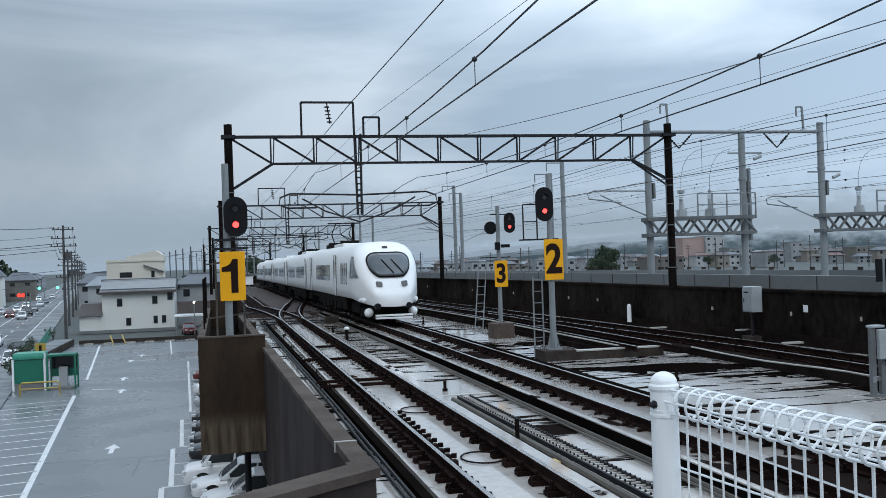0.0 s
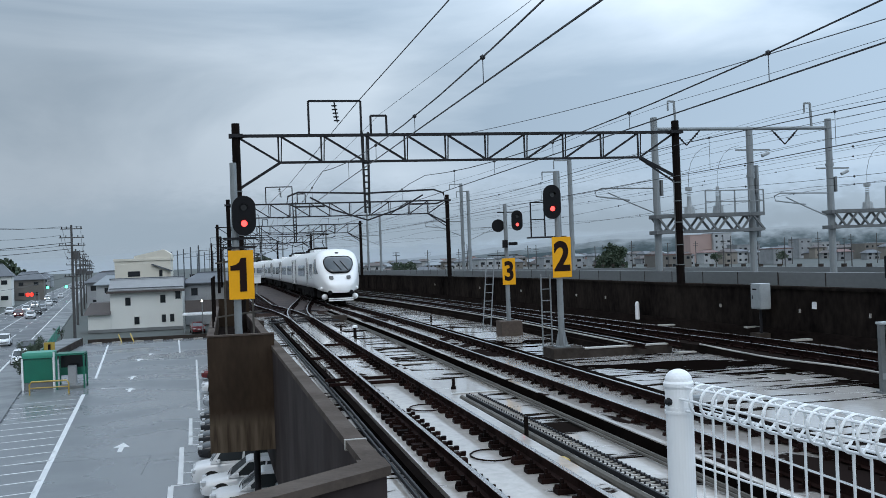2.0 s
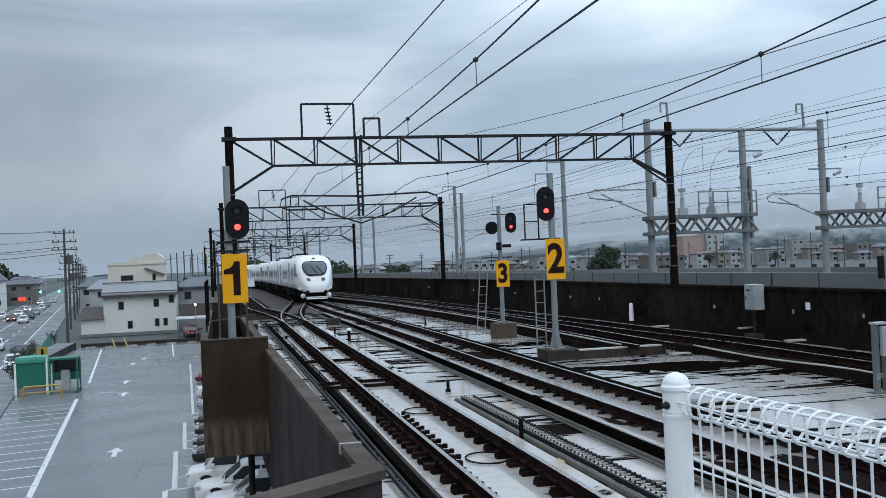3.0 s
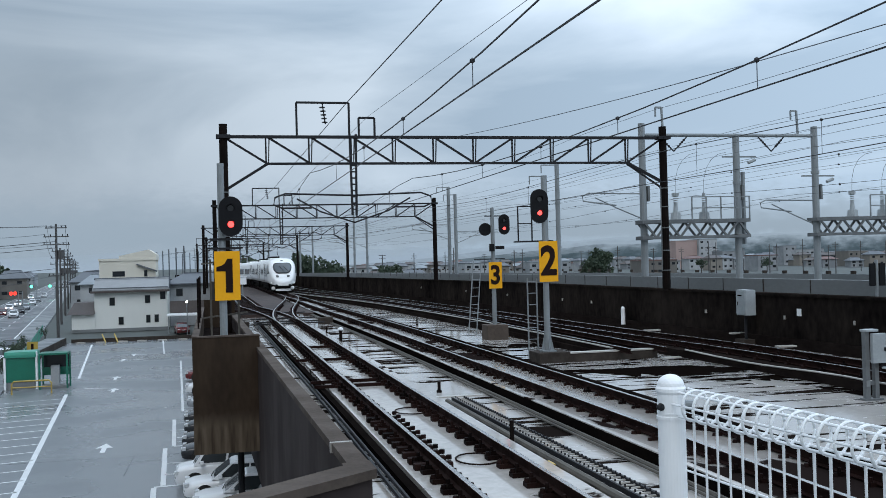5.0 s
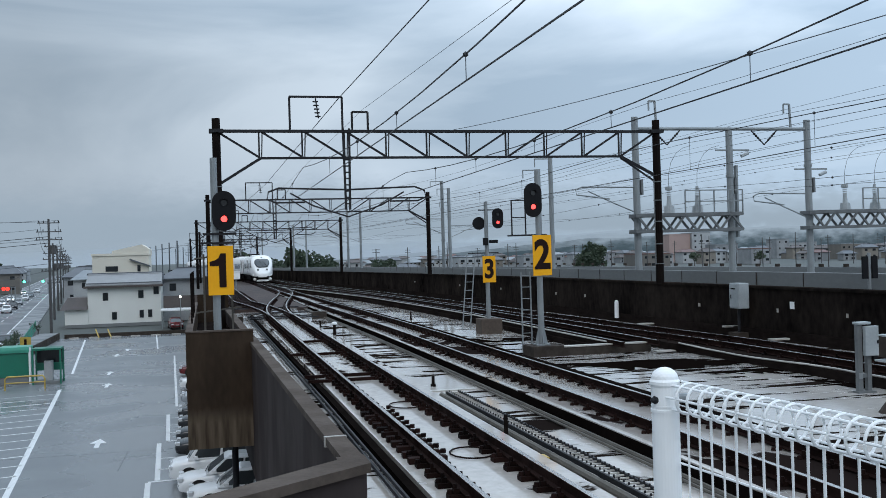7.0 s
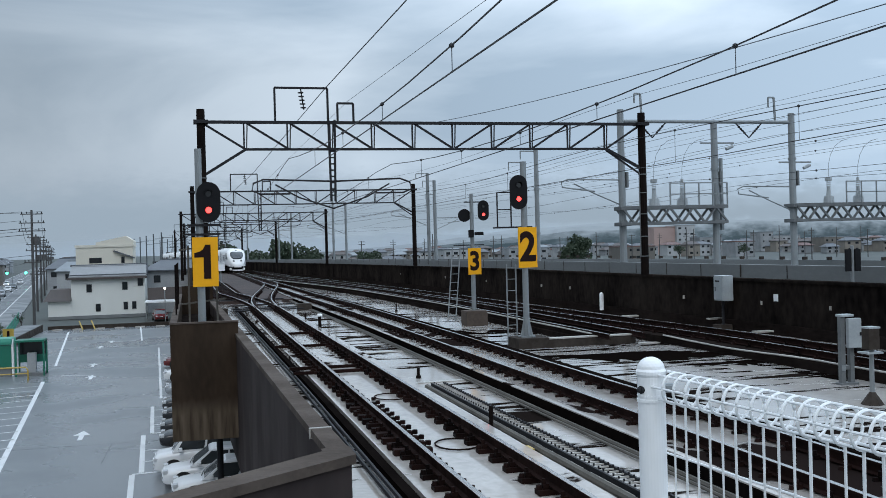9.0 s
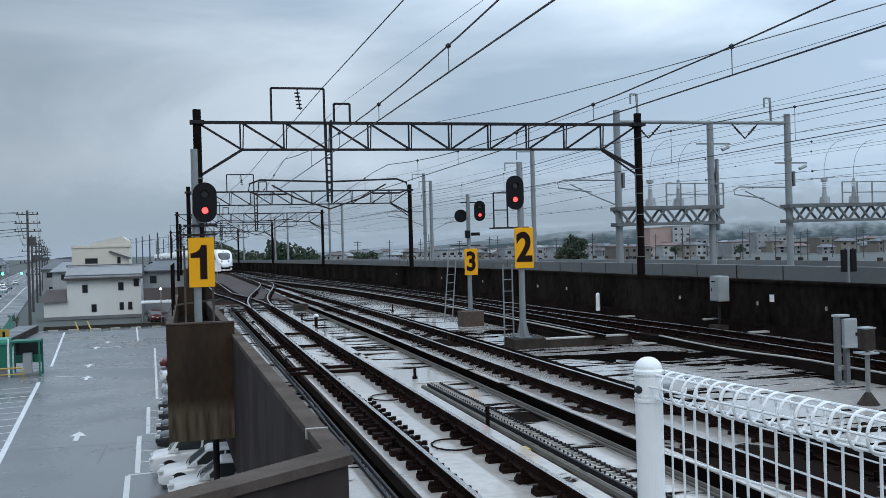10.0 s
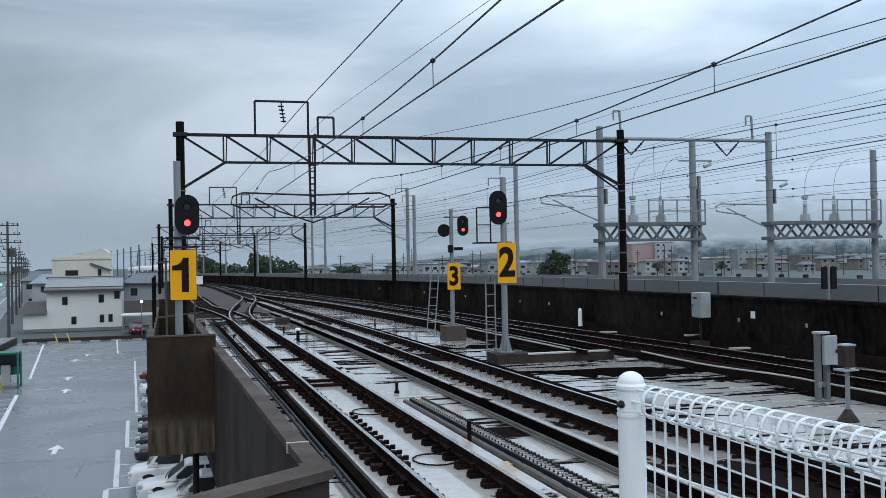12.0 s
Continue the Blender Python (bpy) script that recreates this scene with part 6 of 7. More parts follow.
# trestle at the low wall
ts = thing("trestle", -11.8, 126.2, GROUND, "yellow wooden trestle leaning at the low wall", "trestle")
for x in (-0.9, 0.5):
    part("leg", beam(B_(), (x, -0.5, 0), (x - 0.5, 0.7, 0.95), 0.12), YELB, ts)
# beige building behind
bb = house(-15.2, 196, 10.0, 9, 10.3, BEIGE, BEIGE, "beige clad commercial building with a stepped roof", flat=True, group="", rows=[(-1.6, 7.9, 2.2, 1.0), (3.2, 7.9, 0.6, 1.2)])
part("roof_step", prism(B_(), [(-1.5, 10.7), (5.1, 10.7), (5.1, 11.4), (3.8, 12.3), (-1.5, 11.2)], -4.5, 4.5), BEIGE, bb)
part("stair_canopy", beam(B_(), (1.6, -4.8, 9.6), (5.3, -4.8, 8.2), 0.5, 0.25), ROOFG, bb)

# utility poles along the road
UP = []
for k, (y, h) in enumerate(((131.5, 14.7), (172, 12.5), (205, 12.5), (240, 12.5), (280, 12.0), (325, 12), (375, 12), (430, 12), (70, 13.5))):
    x = road_x(y) + 10.4 if k else -18.9
    if k == 8:
        x = -26
    e = thing("utility_pole", x, y, GROUND, "concrete utility pole with crossarms and cables", "utility pole", "utility poles")
    part("pole", rod(B_(), (0, 0, 0), (0, 0, h), 0.20, 0.13, 10), WOODP, e)
    for z, w in ((h - 0.5, 2.6), (h - 1.6, 3.0), (h - 2.6, 3.2), (h - 6.5, 2.0)):
        part("crossarm", beam(B_(), (-w / 2, 0, z), (w / 2, 0, z), 0.12), WOODP, e)
        for s in (-0.9, -0.45, 0.5, 0.9):
            part("insulator", rod(B_(), (s * w / 2, 0, z + 0.06), (s * w / 2, 0, z + 0.30), 0.06, n=6), STEELD, e)
    part("transformer", rod(B_(), (0.5, -0.1, h - 4.4), (0.5, -0.1, h - 3.3), 0.36, n=12), WOODP, e)
    UP.append((x, y, GROUND + h))
order = [UP[8]] + UP[:8]
for a, b in zip(order, order[1:]):
    for dz, dx in ((-0.2, -1.1), (-0.2, 1.1), (-1.3, -1.3), (-2.3, 1.4), (-6.3, 0.2)):
        wire("power_cable", sag((a[0] + dx, a[1], a[2] + dz), (b[0] + dx, b[1], b[2] + dz), 0.7, 8), 0.022, "sagging power cable between the poles")
for dz, r in ((-1.4, 0.04), (-2.2, 0.035), (-4.8, 0.025)):
    wire("power_cable", sag((-18.9, 131.5, 7.6 + dz), (-62, 118, 6.6 + dz), 0.8, 8), r, "power cable crossing the road")
for x, y, m in ((-42.6, 235, TAILR), (-43.4, 235, TAILR), (-55, 330, GREENON), (-49.5, 330, GREENON)):
    e = thing("traffic_light", x, y, GROUND, "lit traffic light over the wet road", "traffic light", "traffic lights")
    part("post", rod(B_(), (1.5, 0, 0), (1.5, 0, 4.4), 0.1, n=8), GALV, e)
    part("arm", beam(B_(), (1.5, 0, 4.2), (0, 0, 4.2), 0.08), GALV, e)
    part("case", boxb(-0.6, 0.6, -0.12, 0.12, 3.75, 4.2, bev=0.03), BLACK, e)
    part("lens", rod(B_(), (0, -0.2, 3.97), (0, -0.12, 3.97), 0.42, n=12), m, e)
e = thing("street_lamp", -3.3, 133.5, GROUND, "small lit lamp beside the carport", "lamp")
part("post", rod(B_(), (0, 0, 0), (0, 0, 4.2), 0.06, n=8), GALV, e)
part("lens", ball(B_(), (0, -0.1, 4.35), 0.17, 1, 1), HEADON, e)

# the town: rows of houses on both sides
rnd = random.Random(11)
WALLS, ROOFS = (OFFW, TAN, OFFW, OFFW), (ROOFG, ROOFB, ROOFG, ROOFP)
COL = {"white_house_render": "white", "off_white_wall": "off-white", "tan_wall": "tan", "beige_cladding": "beige"}
RCOL = {"grey_roof_tiles": "grey tiled", "brown_roof_tiles": "brown tiled", "pale_roof_sheet": "pale sheet-metal", "rust_red_roof_sheet": "rust-red sheet"}
for k in range(190):
    y = rnd.uniform(430, 900)
    ratio = 0.135 + 0.70 * (k + rnd.random()) / 190
    x = ratio * y
    wm, rm = rnd.choice(WALLS), rnd.choice(ROOFS)
    if k % 9 == 4:
        rm = ROOFR
    house(x, y, rnd.uniform(5.5, 10), rnd.uniform(6, 8), rnd.choice((3.4, 4.4, 5.6, 6.2, 6.6)), wm, rm,
          COL[wm.name] + " town house with a " + RCOL[rm.name] + " roof", rnd.uniform(-25, 25), rnd.uniform(0.3, 0.5), seed=k)
for k in range(34):
    y = 170 + 13 * k + rnd.uniform(-4, 4)
    for side in (-1, 1):
        x = road_x(y) + (side * rnd.uniform(14, 19) + (2 if side > 0 else -2))
        if side > 0 and y < 215:
            continue
        wm, rm = rnd.choice(WALLS), rnd.choice(ROOFS)
        house(x, y, rnd.uniform(8, 11), rnd.uniform(8, 11), rnd.choice((3.6, 5.4, 5.8, 6.2)), wm, rm,
              COL[wm.name] + " roadside house with a " + RCOL[rm.name] + " roof", rnd.uniform(-6, 14), rnd.uniform(0.3, 0.45), seed=200 + k)
house(-58, 226, 13, 12, 7.0, OFFW, ROOFP, "pale two-storey shop beside the road", flat=True, seed=401)
house(-61.5, 285, 10, 12, 8.2, PLASTER, ROOFG, "white two-storey house with a grey gabled roof beside the road", 8, 0.5, seed=402)
house(-71, 322, 12, 10, 8.0, PLASTER, ROOFB, "white house with a brown roof beside the road", 10, 0.45, seed=403)
house(-63, 345, 9, 10, 6.6, TAN, ROOFG, "tan house with a grey roof beside the road", 6, 0.45, seed=404)
# larger blocks
pk = house(0.500 * 540 + 1.5, 540, 13.6, 14, 16.2, PINK, PINK, "pink windowless apartment block", flat=True, group="", rows=[])
house(0.500 * 540 + 14.3, 538, 11.6, 14, 16.9, OFFW, OFFW, "white apartment block with rows of windows", flat=True, storeys=5, seed=50, group="")
for r_, y, w, h, wm, rm in ((0.56, 520, 14, 9.5, OFFW, ROOFP), (0.60, 420, 10, 7.0, OFFW, ROOFR), (0.655, 560, 20, 9.6, OFFW, ROOFP), (0.72, 470, 16, 8.0, TAN, ROOFP),
                            (0.47, 400, 16, 6.2, TAN, ROOFR), (0.345, 420, 18, 6.8, OFFW, ROOFP), (0.27, 420, 14, 7, OFFW, ROOFG), (0.63, 560, 9, 12.0, OFFW, ROOFP)):
    house(r_ * y, y, w, 12, h, wm, rm, "low " + COL[wm.name] + " works building beyond the second viaduct", flat=True, storeys=max(2, int(h / 3.2)), seed=int(y), group="")
for k in range(9):
    y = rnd.uniform(380, 620)
    tree((0.15 + 0.66 * (k + rnd.random()) / 9) * y, y, GROUND, rnd.uniform(5, 7.0), rnd.uniform(2.5, 4.0), "small dark tree among the town houses", 60 + k, 420)
tw = thing("pylon", 0.815 * 420, 420, GROUND, "steel lattice transmission pylon in the town", "pylon")
bm = B_()
for k in range(8):
    a, b = 3.2 - 0.33 * k, 3.2 - 0.33 * (k + 1)
    z0, z1 = 3.4 * k, 3.4 * (k + 1)
    for sx, sy in ((-1, -1), (1, -1), (1, 1), (-1, 1)):
        beam(bm, (sx * a, sy * a, z0), (sx * b, sy * b, z1), 0.22)
    beam(bm, (-a, -a, z0), (b, -b, z1), 0.14)
    beam(bm, (a, -a, z0), (-b, -b, z1), 0.14)
    beam(bm, (-b, -b, z1), (b, -b, z1), 0.14)
part("frame", bm, GALV, tw)
for z in (18, 22, 26):
    part("arm", beam(B_(), (-3.2, 0, z), (3.2, 0, z), 0.3), GALV, tw)
for k in range(26):
    y = 290 + 23 * ((k * 3) % 7)
    e = thing("utility_pole", (0.17 + 0.025 * k + 0.008 * (k % 3)) * y, y, GROUND, "concrete utility pole among the houses", "utility pole", "town utility poles")
    part("pole", rod(B_(), (0, 0, 0), (0, 0, 11.0 + 0.7 * (k % 4)), 0.2, 0.14, 6), WOODP, e)
    for z in (10.7, 9.9):
        part("crossarm", beam(B_(), (-1.1, 0, z), (1.1, 0, z), 0.14), WOODP, e)

# ---- hills ----
def ridge(name, y, x0, x1, base, amp, seed, material, label, n=90):
    bm = B_()
    lo, mid_, hi = [], [], []
    for i in range(n + 1):
        x = x0 + (x1 - x0) * i / n
        hgt = base + amp * (0.55 * noise.noise((x * 0.0011 + seed, 0.3, 0)) + 0.30 * noise.noise((x * 0.004 + seed, 1.7, 0)) + 0.12 * noise.noise((x * 0.013, seed, 0)))
        hgt *= smooth(x0, x0 + 0.35 * (x1 - x0), x)
        lo.append(bm.verts.new((x, y, GROUND - 2)))
        mid_.append(bm.verts.new((x, y + 150 + 40 * noise.noise((x * 0.006, seed, 5)), GROUND + hgt * 0.62)))
        hi.append(bm.verts.new((x, y + 420, GROUND + hgt)))
    for r0, r1 in ((lo, mid_), (mid_, hi)):
        for i in range(n):
            bm.faces.new((r0[i], r0[i + 1], r1[i + 1], r1[i]))
    tagged(part(name, bm, material, smooth=True), label, "hills", kind="structure")


# farther ridges take paler colours, which stand in for the haze
ridge("backdrop_hills_near", 1500, 330, 2600, 30, 36, 4.2, HILL, "dark wooded foothills under low cloud, tinted blue for haze")
ridge("backdrop_hills_middle", 2050, 380, 3000, 46, 44, 6.3, HILL2, "hills behind the town with mist painted into their grey")
ridge("backdrop_hills_high", 2700, 300, 3600, 72, 50, 2.7, HILL3, "hills coloured faint as if fading into the cloud")
ridge("backdrop_hills_far", 3600, -2600, 4200, 70, 50, 9.1, HILLF, "far hills coloured pale to stand for mist")

# low cloud that hides the tops of the hills: a see-through sheet glowing in sky colour
cloud = bpy.data.materials.new("glowing_cloud_sheet")
cloud.use_nodes = True
cn, cl = cloud.node_tree.nodes, cloud.node_tree.links.new
cn.remove(cn["Principled BSDF"])
c_em, c_tr, c_mx, c_co, c_sep = [cn.new("ShaderNode" + k) for k in ("Emission", "BsdfTransparent", "MixShader", "TexCoord", "SeparateXYZ")]
c_em.inputs["Color"].default_value = (0.325, 0.410, 0.495, 1)
c_nz, c_map = cn.new("ShaderNodeTexNoise"), cn.new("ShaderNodeMapping")
c_map.inputs["Scale"].default_value = (0.008, 0.008, 0.02)
c_nz.inputs["Detail"].default_value = 5
c_ad, c_up, c_dn, c_mu = cn.new("ShaderNodeMath"), cn.new("ShaderNodeMapRange"), cn.new("ShaderNodeMapRange"), cn.new("ShaderNodeMath")
c_ad.operation = "MULTIPLY_ADD"
c_ad.inputs[1].default_value = 46.0
c_mu.operation = "MULTIPLY"
c_up.interpolation_type = c_dn.interpolation_type = "SMOOTHSTEP"
for r_, a_, b_ in ((c_up, 22.0, 62.0), (c_dn, 150.0, 66.0)):
    r_.inputs["From Min"].default_value, r_.inputs["From Max"].default_value = a_, b_
cl(c_co.outputs["Object"], c_map.inputs["Vector"])
cl(c_map.outputs["Vector"], c_nz.inputs["Vector"])
cl(c_co.outputs["Object"], c_sep.inputs["Vector"])
cl(c_nz.outputs["Fac"], c_ad.inputs[0])
cl(c_sep.outputs["Z"], c_ad.inputs[2])
cl(c_ad.outputs[0], c_up.inputs["Value"])
cl(c_ad.outputs[0], c_dn.inputs["Value"])
cl(c_up.outputs["Result"], c_mu.inputs[0])
cl(c_dn.outputs["Result"], c_mu.inputs[1])
cl(c_mu.outputs[0], c_mx.inputs["Fac"])
cl(c_tr.outputs["BSDF"], c_mx.inputs[1])
cl(c_em.outputs["Emission"], c_mx.inputs[2])
cl(c_mx.outputs["Shader"], cn["Material Output"].inputs["Surface"])
bm = B_()
vs = [bm.verts.new(c) for c in ((-700, 1440, GROUND), (2900, 1440, GROUND), (2900, 1440, 190), (-700, 1440, 190))]
bm.faces.new(vs)
tagged(part("backdrop_low_cloud", bm, cloud), "glowing sheet for the low grey cloud hanging on the hills", "cloud", kind="structure")

# ---- the second viaduct with its grey masts ----
def high_x(y):
    return wall_x(y) + 2.0


strip("wall_second", lambda y: high_x(y), lambda y: high_x(y) + 0.25, -6, 345, -3.0, 1.66, PALE, "pale grey parapet of the second viaduct", "parapet wall", 5.0)
strip("floor_second", lambda y: high_x(y) + 0.25, lambda y: high_x(y) + 12, -6, 345, -1.5, 0.3, PALE, "grey concrete deck of the second viaduct", "viaduct deck", 5.0)
strip("wall_second_far", lambda y: high_x(y) + 12, lambda y: high_x(y) + 12.25, -6, 345, -3.0, 1.40, PALE, "pale far parapet of the second viaduct", "parapet wall", 5.0)
bm = B_()
for k in range(60):
    y = 18 + 1.9 * k
    box(bm, high_x(y) + 12.0, high_x(y) + 12.2, y - 0.09, y + 0.09, 1.40, 1.56)
tagged(part("parapet_fittings", bm, BLOCK), "row of small dark fittings on the far parapet", "fittings", kind="stuff")
for k in range(40):
    y = 16 + 2.6 * k
    tagged(part("panel_joint", boxb(high_x(y) - 0.012, high_x(y) + 0.01, y - 0.02, y + 0.02, 1.2, 1.655), BLOCK), "dark joint between the parapet panels", "panel joint", "parapet joints", "structure")


def grey_mast(e, x, y, z0, z1, r=0.20):
    p = part("mast", rod(B_(), (x, y, z0), (x, y, z1), r, r * 0.92, 14), GALV, e)
    for z in (z1 - 2.2, z1 - 4.6):
        part("band", rod(B_(), (x, y, z), (x, y, z + 0.12), r * 1.15, n=14), GALV, p)
    return p


def bracket_arm(e, x, y, z, d):
    bm = B_()
    tube(bm, [(x, y, z), (x + d * 2.6, y, z + 0.05), (x + d * 2.9, y, z - 0.08), (x + d * 2.85, y, z - 0.3), (x + d * 2.4, y, z - 0.36), (x + d * 1.3, y, z - 0.5)], 0.035, 6)
    tube(bm, [(x, y, z - 1.15), (x + d * 1.2, y, z - 0.65), (x + d * 2.3, y, z - 0.15)], 0.03, 6)
    part("cantilever", bm, GALV, e)


def lattice_walk(e, x0, x1, y, z, h=0.7, depth=0.7):
    bm = B_()
    n = max(4, int((x1 - x0) / 0.55))
    for yy in (y - depth / 2, y + depth / 2):
        beam(bm, (x0, yy, z), (x1, yy, z), 0.12)
        beam(bm, (x0, yy, z + h), (x1, yy, z + h), 0.12)
        for i in range(n):
            a, b = x0 + (x1 - x0) * i / n, x0 + (x1 - x0) * (i + 1) / n
            beam(bm, (a, yy, z if i % 2 else z + h), (b, yy, z + h if i % 2 else z), 0.085)
    for i in range(n + 1):
        a = x0 + (x1 - x0) * i / n
        beam(bm, (a, y - depth / 2, z + h), (a, y + depth / 2, z + h), 0.05)
    part("walkway_deck", boxb(x0 + 0.2, x1, y - depth / 2, y + depth / 2, z + h + 0.06, z + h + 0.10), GALVD, e)
    lw = part("lattice_beam", bm, GALVD, e)
    bm = B_()
    for i in range(5):
        a = x0 + (x1 - x0) * (0.45 + 0.55 * i / 4)
        beam(bm, (a, y - depth / 2, z + h), (a, y - depth / 2, z + h + 1.1), 0.05)
    for zz in (0.6, 1.1):
        beam(bm, (x0 + (x1 - x0) * 0.45, y - depth / 2, z + h + zz), (x1, y - depth / 2, z + h + zz), 0.05)
    part("guard_rail", bm, GALV, lw)
    for f in (0.33, 0.60):
        a = x0 + (x1 - x0) * f
        bm = rod(B_(), (a, y, z + h), (a, y, z + h + 0.42), 0.26, 0.22, 12)
        rod(bm, (a, y, z + h + 0.42), (a, y, z + h + 0.85), 0.12, 0.08, 10)
        for k in range(4):
            rod(bm, (a, y, z + h + 0.85 + 0.09 * k), (a, y, z + h + 0.89 + 0.09 * k), 0.10, n=10)
        rod(bm, (a, y, z + h + 1.15), (a, y, z + h + 1.3), 0.16 if f < 0.5 else 0.07, n=10)
        part("switch_bushing", bm, GREYBOX, lw)
        part("jumper", tube(B_(), [(a, y, z + h + 1.3), (a + 0.02, y, z + h + 1.9), (a + 0.15, y, z + h + 2.4), (a + 0.40, y, z + h + 2.8), (a + 0.75, y, z + h + 3.05), (a + 1.15, y, z + h + 3.15)], 0.010, 5), WIREG, lw)


e = thing("portal_mast", 0, 0, 0, "grey steel portal with lattice walkway over the second viaduct", "portal", "grey portals")
for x, zt in ((18.85, 8.5), (23.5, 7.95), (27.55, 8.4), (33.4, 7.6)):
    grey_mast(e, x, 41, 0.3, zt, 0.165)
part("portal_beam", rod(B_(), (18.85, 41, 7.98), (27.55, 41, 7.98), 0.085, n=10), GALV, e)
lattice_walk(e, 18.7, 23.9, 41, 3.36)
lattice_walk(e, 27.5, 33.5, 41, 3.36)
for x in (18.85, 23.5, 27.55):
    for z in (3.36, 4.06):
        part("clamp_plate", boxb(x - 0.24, x + 0.24, 40.6, 41.4, z - 0.085, z + 0.085, bev=0.02), GALVD, e)
    part("fuse_box", boxb(x + 0.17, x + 0.27, 40.85, 41.1, 5.0, 5.7, bev=0.01), GALVD, e)
bracket_arm(e, 18.85, 41, 5.35, -1)
bracket_arm(e, 27.55, 41, 4.95, -1)
for x in (20.4, 25.3):
    bm = B_()
    for s in (-1, 1):
        rod(bm, (x + s * 0.7, 41, 7.95), (x, 41, 7.25), 0.03, n=6)
        for k in range(4):
            q = 0.25 + 0.13 * k
            rod(bm, (x + s * (0.7 - 0.7 * q), 41, 7.95 - 0.7 * q), (x + s * (0.7 - 0.7 * q - 0.04), 41, 7.91 - 0.7 * q), 0.055, n=8)
    part("v_insulator", bm, STEELD, e)
for x, h in ((19.9, 1.25), (26.7, 1.15)):
    bm = beam(B_(), (x, 41, 7.98), (x - 0.05, 41, 7.98 + h), 0.08)
    beam(bm, (x - 0.05, 41, 7.98 + h), (x - 0.35, 41, 7.98 + h), 0.07)
    beam(bm, (x - 0.35, 41, 7.98 + h), (x - 0.35, 41, 7.55 + h), 0.06)
    part("bracket", bm, GALV, e)
for x, z in ((23.5, 7.0), (27.55, 6.1)):
    part("switch_arm", beam(B_(), (x - 0.7, 41, z), (x + 1.0, 41, z), 0.07), GALV, e)
    part("switch_cap", rod(B_(), (x + 0.6, 41, z - 0.28), (x + 0.95, 41, z - 0.14), 0.075, n=10), GREYBOX, e)
part("side_channel", boxb(23.75, 23.85, 40.9, 41.1, 3.0, 6.3), GALV, e)

for x, y, zt, arm in ((high_x(51) + 0.2, 51.2, 7.7, 0), (high_x(49.5) - 0.1, 52.5, 7.2, 0), (high_x(72) + 0.1, 73.5, 8.2, -1), (high_x(72) + 0.5, 73, 7.6, 0), (high_x(112) + 0.2, 111, 8.0, -1), (high_x(108) + 0.9, 108, 7.7, -1),
                      (high_x(92) + 6, 92, 7.6, 1), (high_x(140) + 0.4, 140, 7.9, -1), (high_x(152) + 0.4, 150, 7.6, -1), (high_x(180) + 0.4, 180, 7.9, -1),
                      (high_x(205) + 0.4, 205, 7.9, -1), (high_x(240), 240, 7.9, -1), (high_x(270), 270, 7.9, 0), (high_x(300), 300, 7.9, 0), (high_x(330), 330, 7.9, 0)):
    e = thing("grey_catenary_mast", 0, 0, 0, "slender grey steel catenary mast on the second viaduct", "catenary mast", "grey masts")
    grey_mast(e, x, y, 0.3, zt, 0.135)
    if arm:
        bracket_arm(e, x, y, 5.3, arm)
    part("top_bracket", beam(beam(B_(), (x, y, zt - 0.05), (x - 0.9, y, zt - 0.05), 0.06), (x - 0.9, y, zt - 0.05), (x - 0.9, y, zt - 0.5), 0.05), GALV, e)
# far masts on the curve, their steel lightened for haze
for y in (195, 212, 230, 248, 268, 290, 312, 335):
    for off in (-6.5, 4.0):
        e = thing("dark_catenary_mast", main_x(y) + off, y, 0, "catenary mast far along the viaduct, coloured paler for haze", "catenary mast", "far masts")
        part("mast", rod(B_(), (0, 0, -1.6), (0, 0, 6.6), 0.13, n=6), FARM, e)
        part("arm", beam(B_(), (0, 0, 5.6), (2.0 if off < 0 else -2.0, 0, 5.6), 0.08), FARM, e)
# wires over the second viaduct
rw = random.Random(4)
for x, z, r in ((18.6, 8.9, 0.018), (20.4, 7.2, 0.018), (20.4, 5.9, 0.015), (20.4, 5.2, 0.017), (23.6, 8.2, 0.018), (25.3, 7.2, 0.018), (25.3, 6.2, 0.015), (25.3, 5.2, 0.017),
                (27.4, 9.1, 0.016), (27.9, 7.6, 0.02), (29.5, 6.6, 0.015), (30.5, 5.6, 0.017), (31.5, 7.4, 0.016), (19.0, 6.4, 0.014), (28.2, 8.4, 0.012)):
    pts = []
    for y in steps(4, 200, 7):
        f = ((y - 41) % 50) / 50
        pts.append((x - 19.0 + high_x(y) + 0.15 if y > 45 else x, y, z - (0.55 if r > 0.0165 else 0.15) * 4 * f * (1 - f)))
    wire("catenary_wire", pts, r * 0.48, "overhead wire above the second viaduct", WIREG if r < 0.0155 else WIRE)
    if r in (0.015, 0.017):
        for y in (22, 29, 36, 48, 56, 64):
            f = ((y - 41) % 50) / 50
            xx = x - 19.0 + high_x(y) + 0.15 if y > 45 else x
            tagged(part("wire_clamp", ball(B_(), (xx, y, z - (0.55 if r > 0.0165 else 0.15) * 4 * f * (1 - f)), 0.045, 1, 1), WIRE), "small dark clamp on an overhead wire", "clamp", "wire clamps")
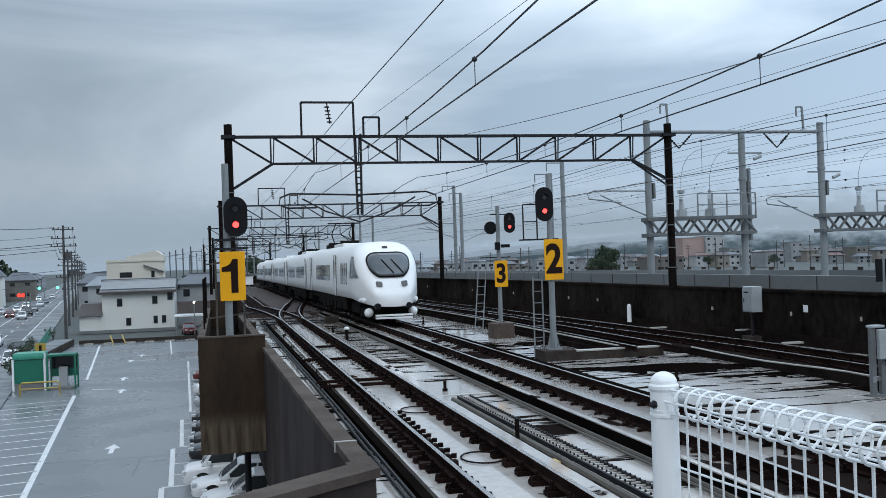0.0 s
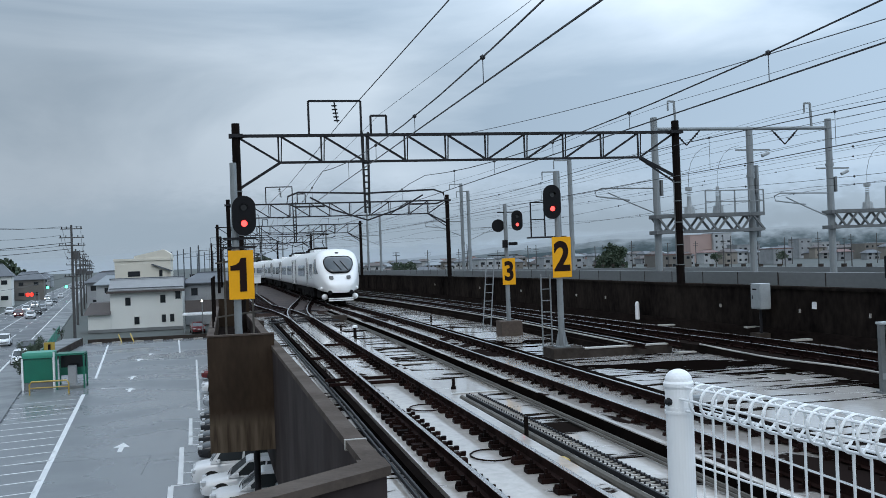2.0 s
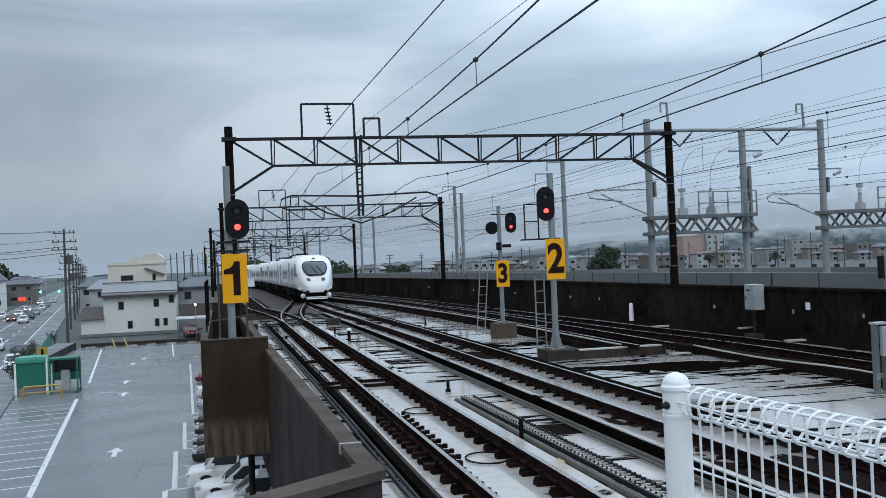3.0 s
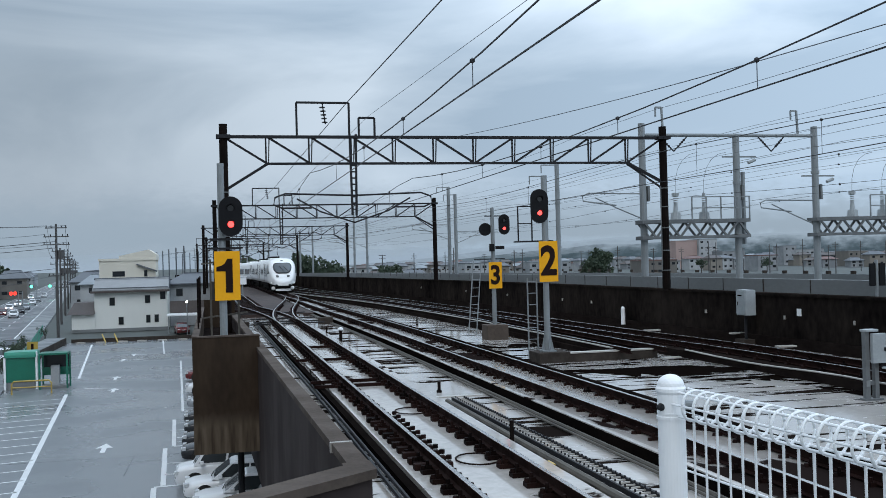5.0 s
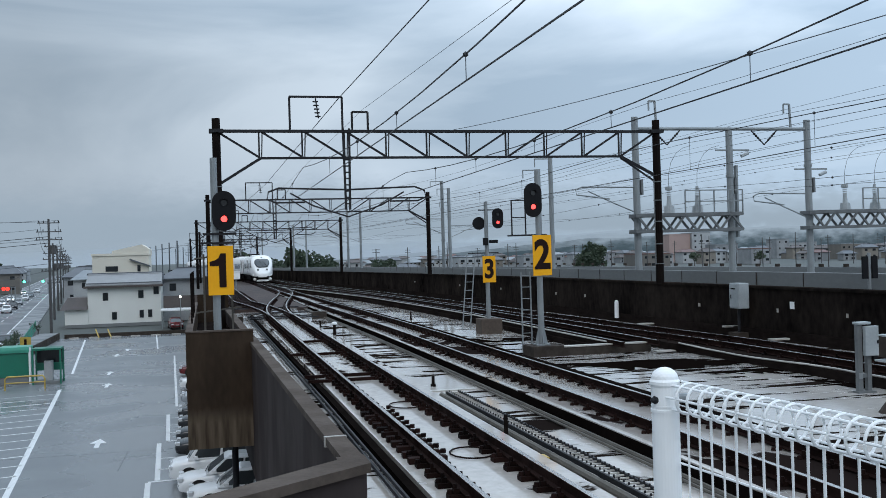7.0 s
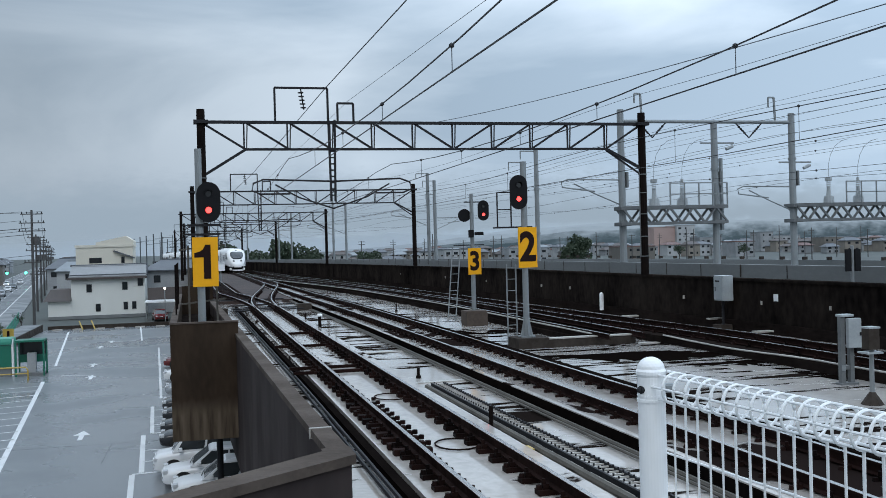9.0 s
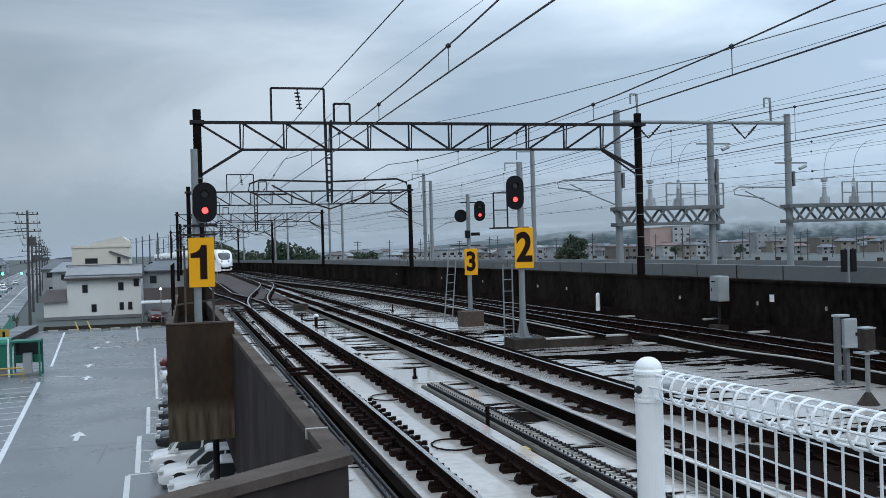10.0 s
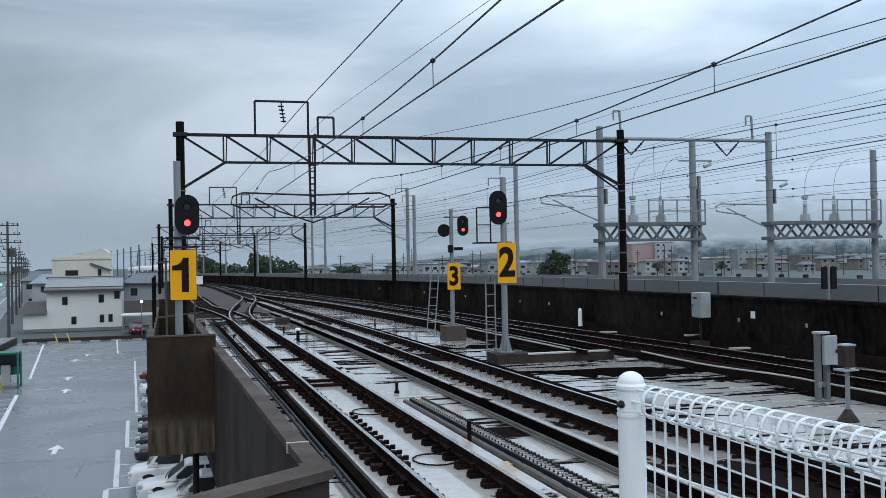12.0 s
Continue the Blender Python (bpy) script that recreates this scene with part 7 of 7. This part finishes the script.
# black twin signal boards behind the wall
e = thing("signal_board", 18.7, 25.0, 1.1, "pair of narrow black boards on a grey post", "signal board")
part("post", rod(B_(), (0, 0, -1.1), (0, 0, 1.2), 0.05, n=8), GALV, e)
for s in (-1, 1):
    part("board", boxb(s * 0.16 - 0.09, s * 0.16 + 0.09, -0.06, 0.0, 0.45, 1.10), BLACK, e)

# ---- switch boxes on the deck ----
cb = thing("switch_cabinet", 12.86, 17.2, FLOOR, "grey steel switch box on two channel legs", "cabinet")
part("leg", boxb(-0.34, -0.24, -0.05, 0.05, 0, 1.36), GALVD, cb)
part("leg", boxb(-0.13, -0.04, -0.05, 0.05, 0, 1.30), GALVD, cb)
part("crosspiece", boxb(-0.24, -0.13, -0.03, 0.03, 0.30, 0.38), GALVD, cb)
part("bolt_plate", boxb(-0.33, -0.25, -0.06, -0.05, 0.28, 0.40), GALV, cb)
part("box", boxb(-0.23, 0.07, -0.15, -0.052, 0.74, 1.33, bev=0.02), GREYBOX, cb)
part("hood", boxb(-0.35, -0.06, -0.10, 0.10, 1.36, 1.41, bev=0.02), GREYBOX, cb)
part("latch", boxb(0.02, 0.08, -0.165, -0.15, 0.98, 1.05), BLACK, cb)
part("cable_gland", boxb(-0.04, 0.05, -0.13, -0.06, 0.66, 0.74), BLACK, cb)
part("base", boxb(-0.38, 0.02, -0.10, 0.10, 0, 0.04), GALVD, cb)
sb = thing("meter_box", 11.54, 15.0, FLOOR, "small grey box on a stand pipe", "cabinet")
part("box", boxb(-0.10, 0.12, -0.10, 0.10, 0.97, 1.34, bev=0.015), BLOCK, sb)
part("lid", boxb(-0.11, 0.13, -0.11, 0.11, 1.34, 1.37), GREYBOX, sb)
part("shelf", boxb(-0.16, 0.16, -0.14, 0.14, 0.90, 0.93), GREYBOX, sb)
part("pipe", rod(B_(), (0.02, 0, 0.12), (0.02, 0, 0.98), 0.042, n=10), GALV, sb)
part("foot", rod(B_(), (0.02, 0, 0), (0.02, 0, 0.22), 0.20, 0.05, 8), BLOCK, sb)


motions()
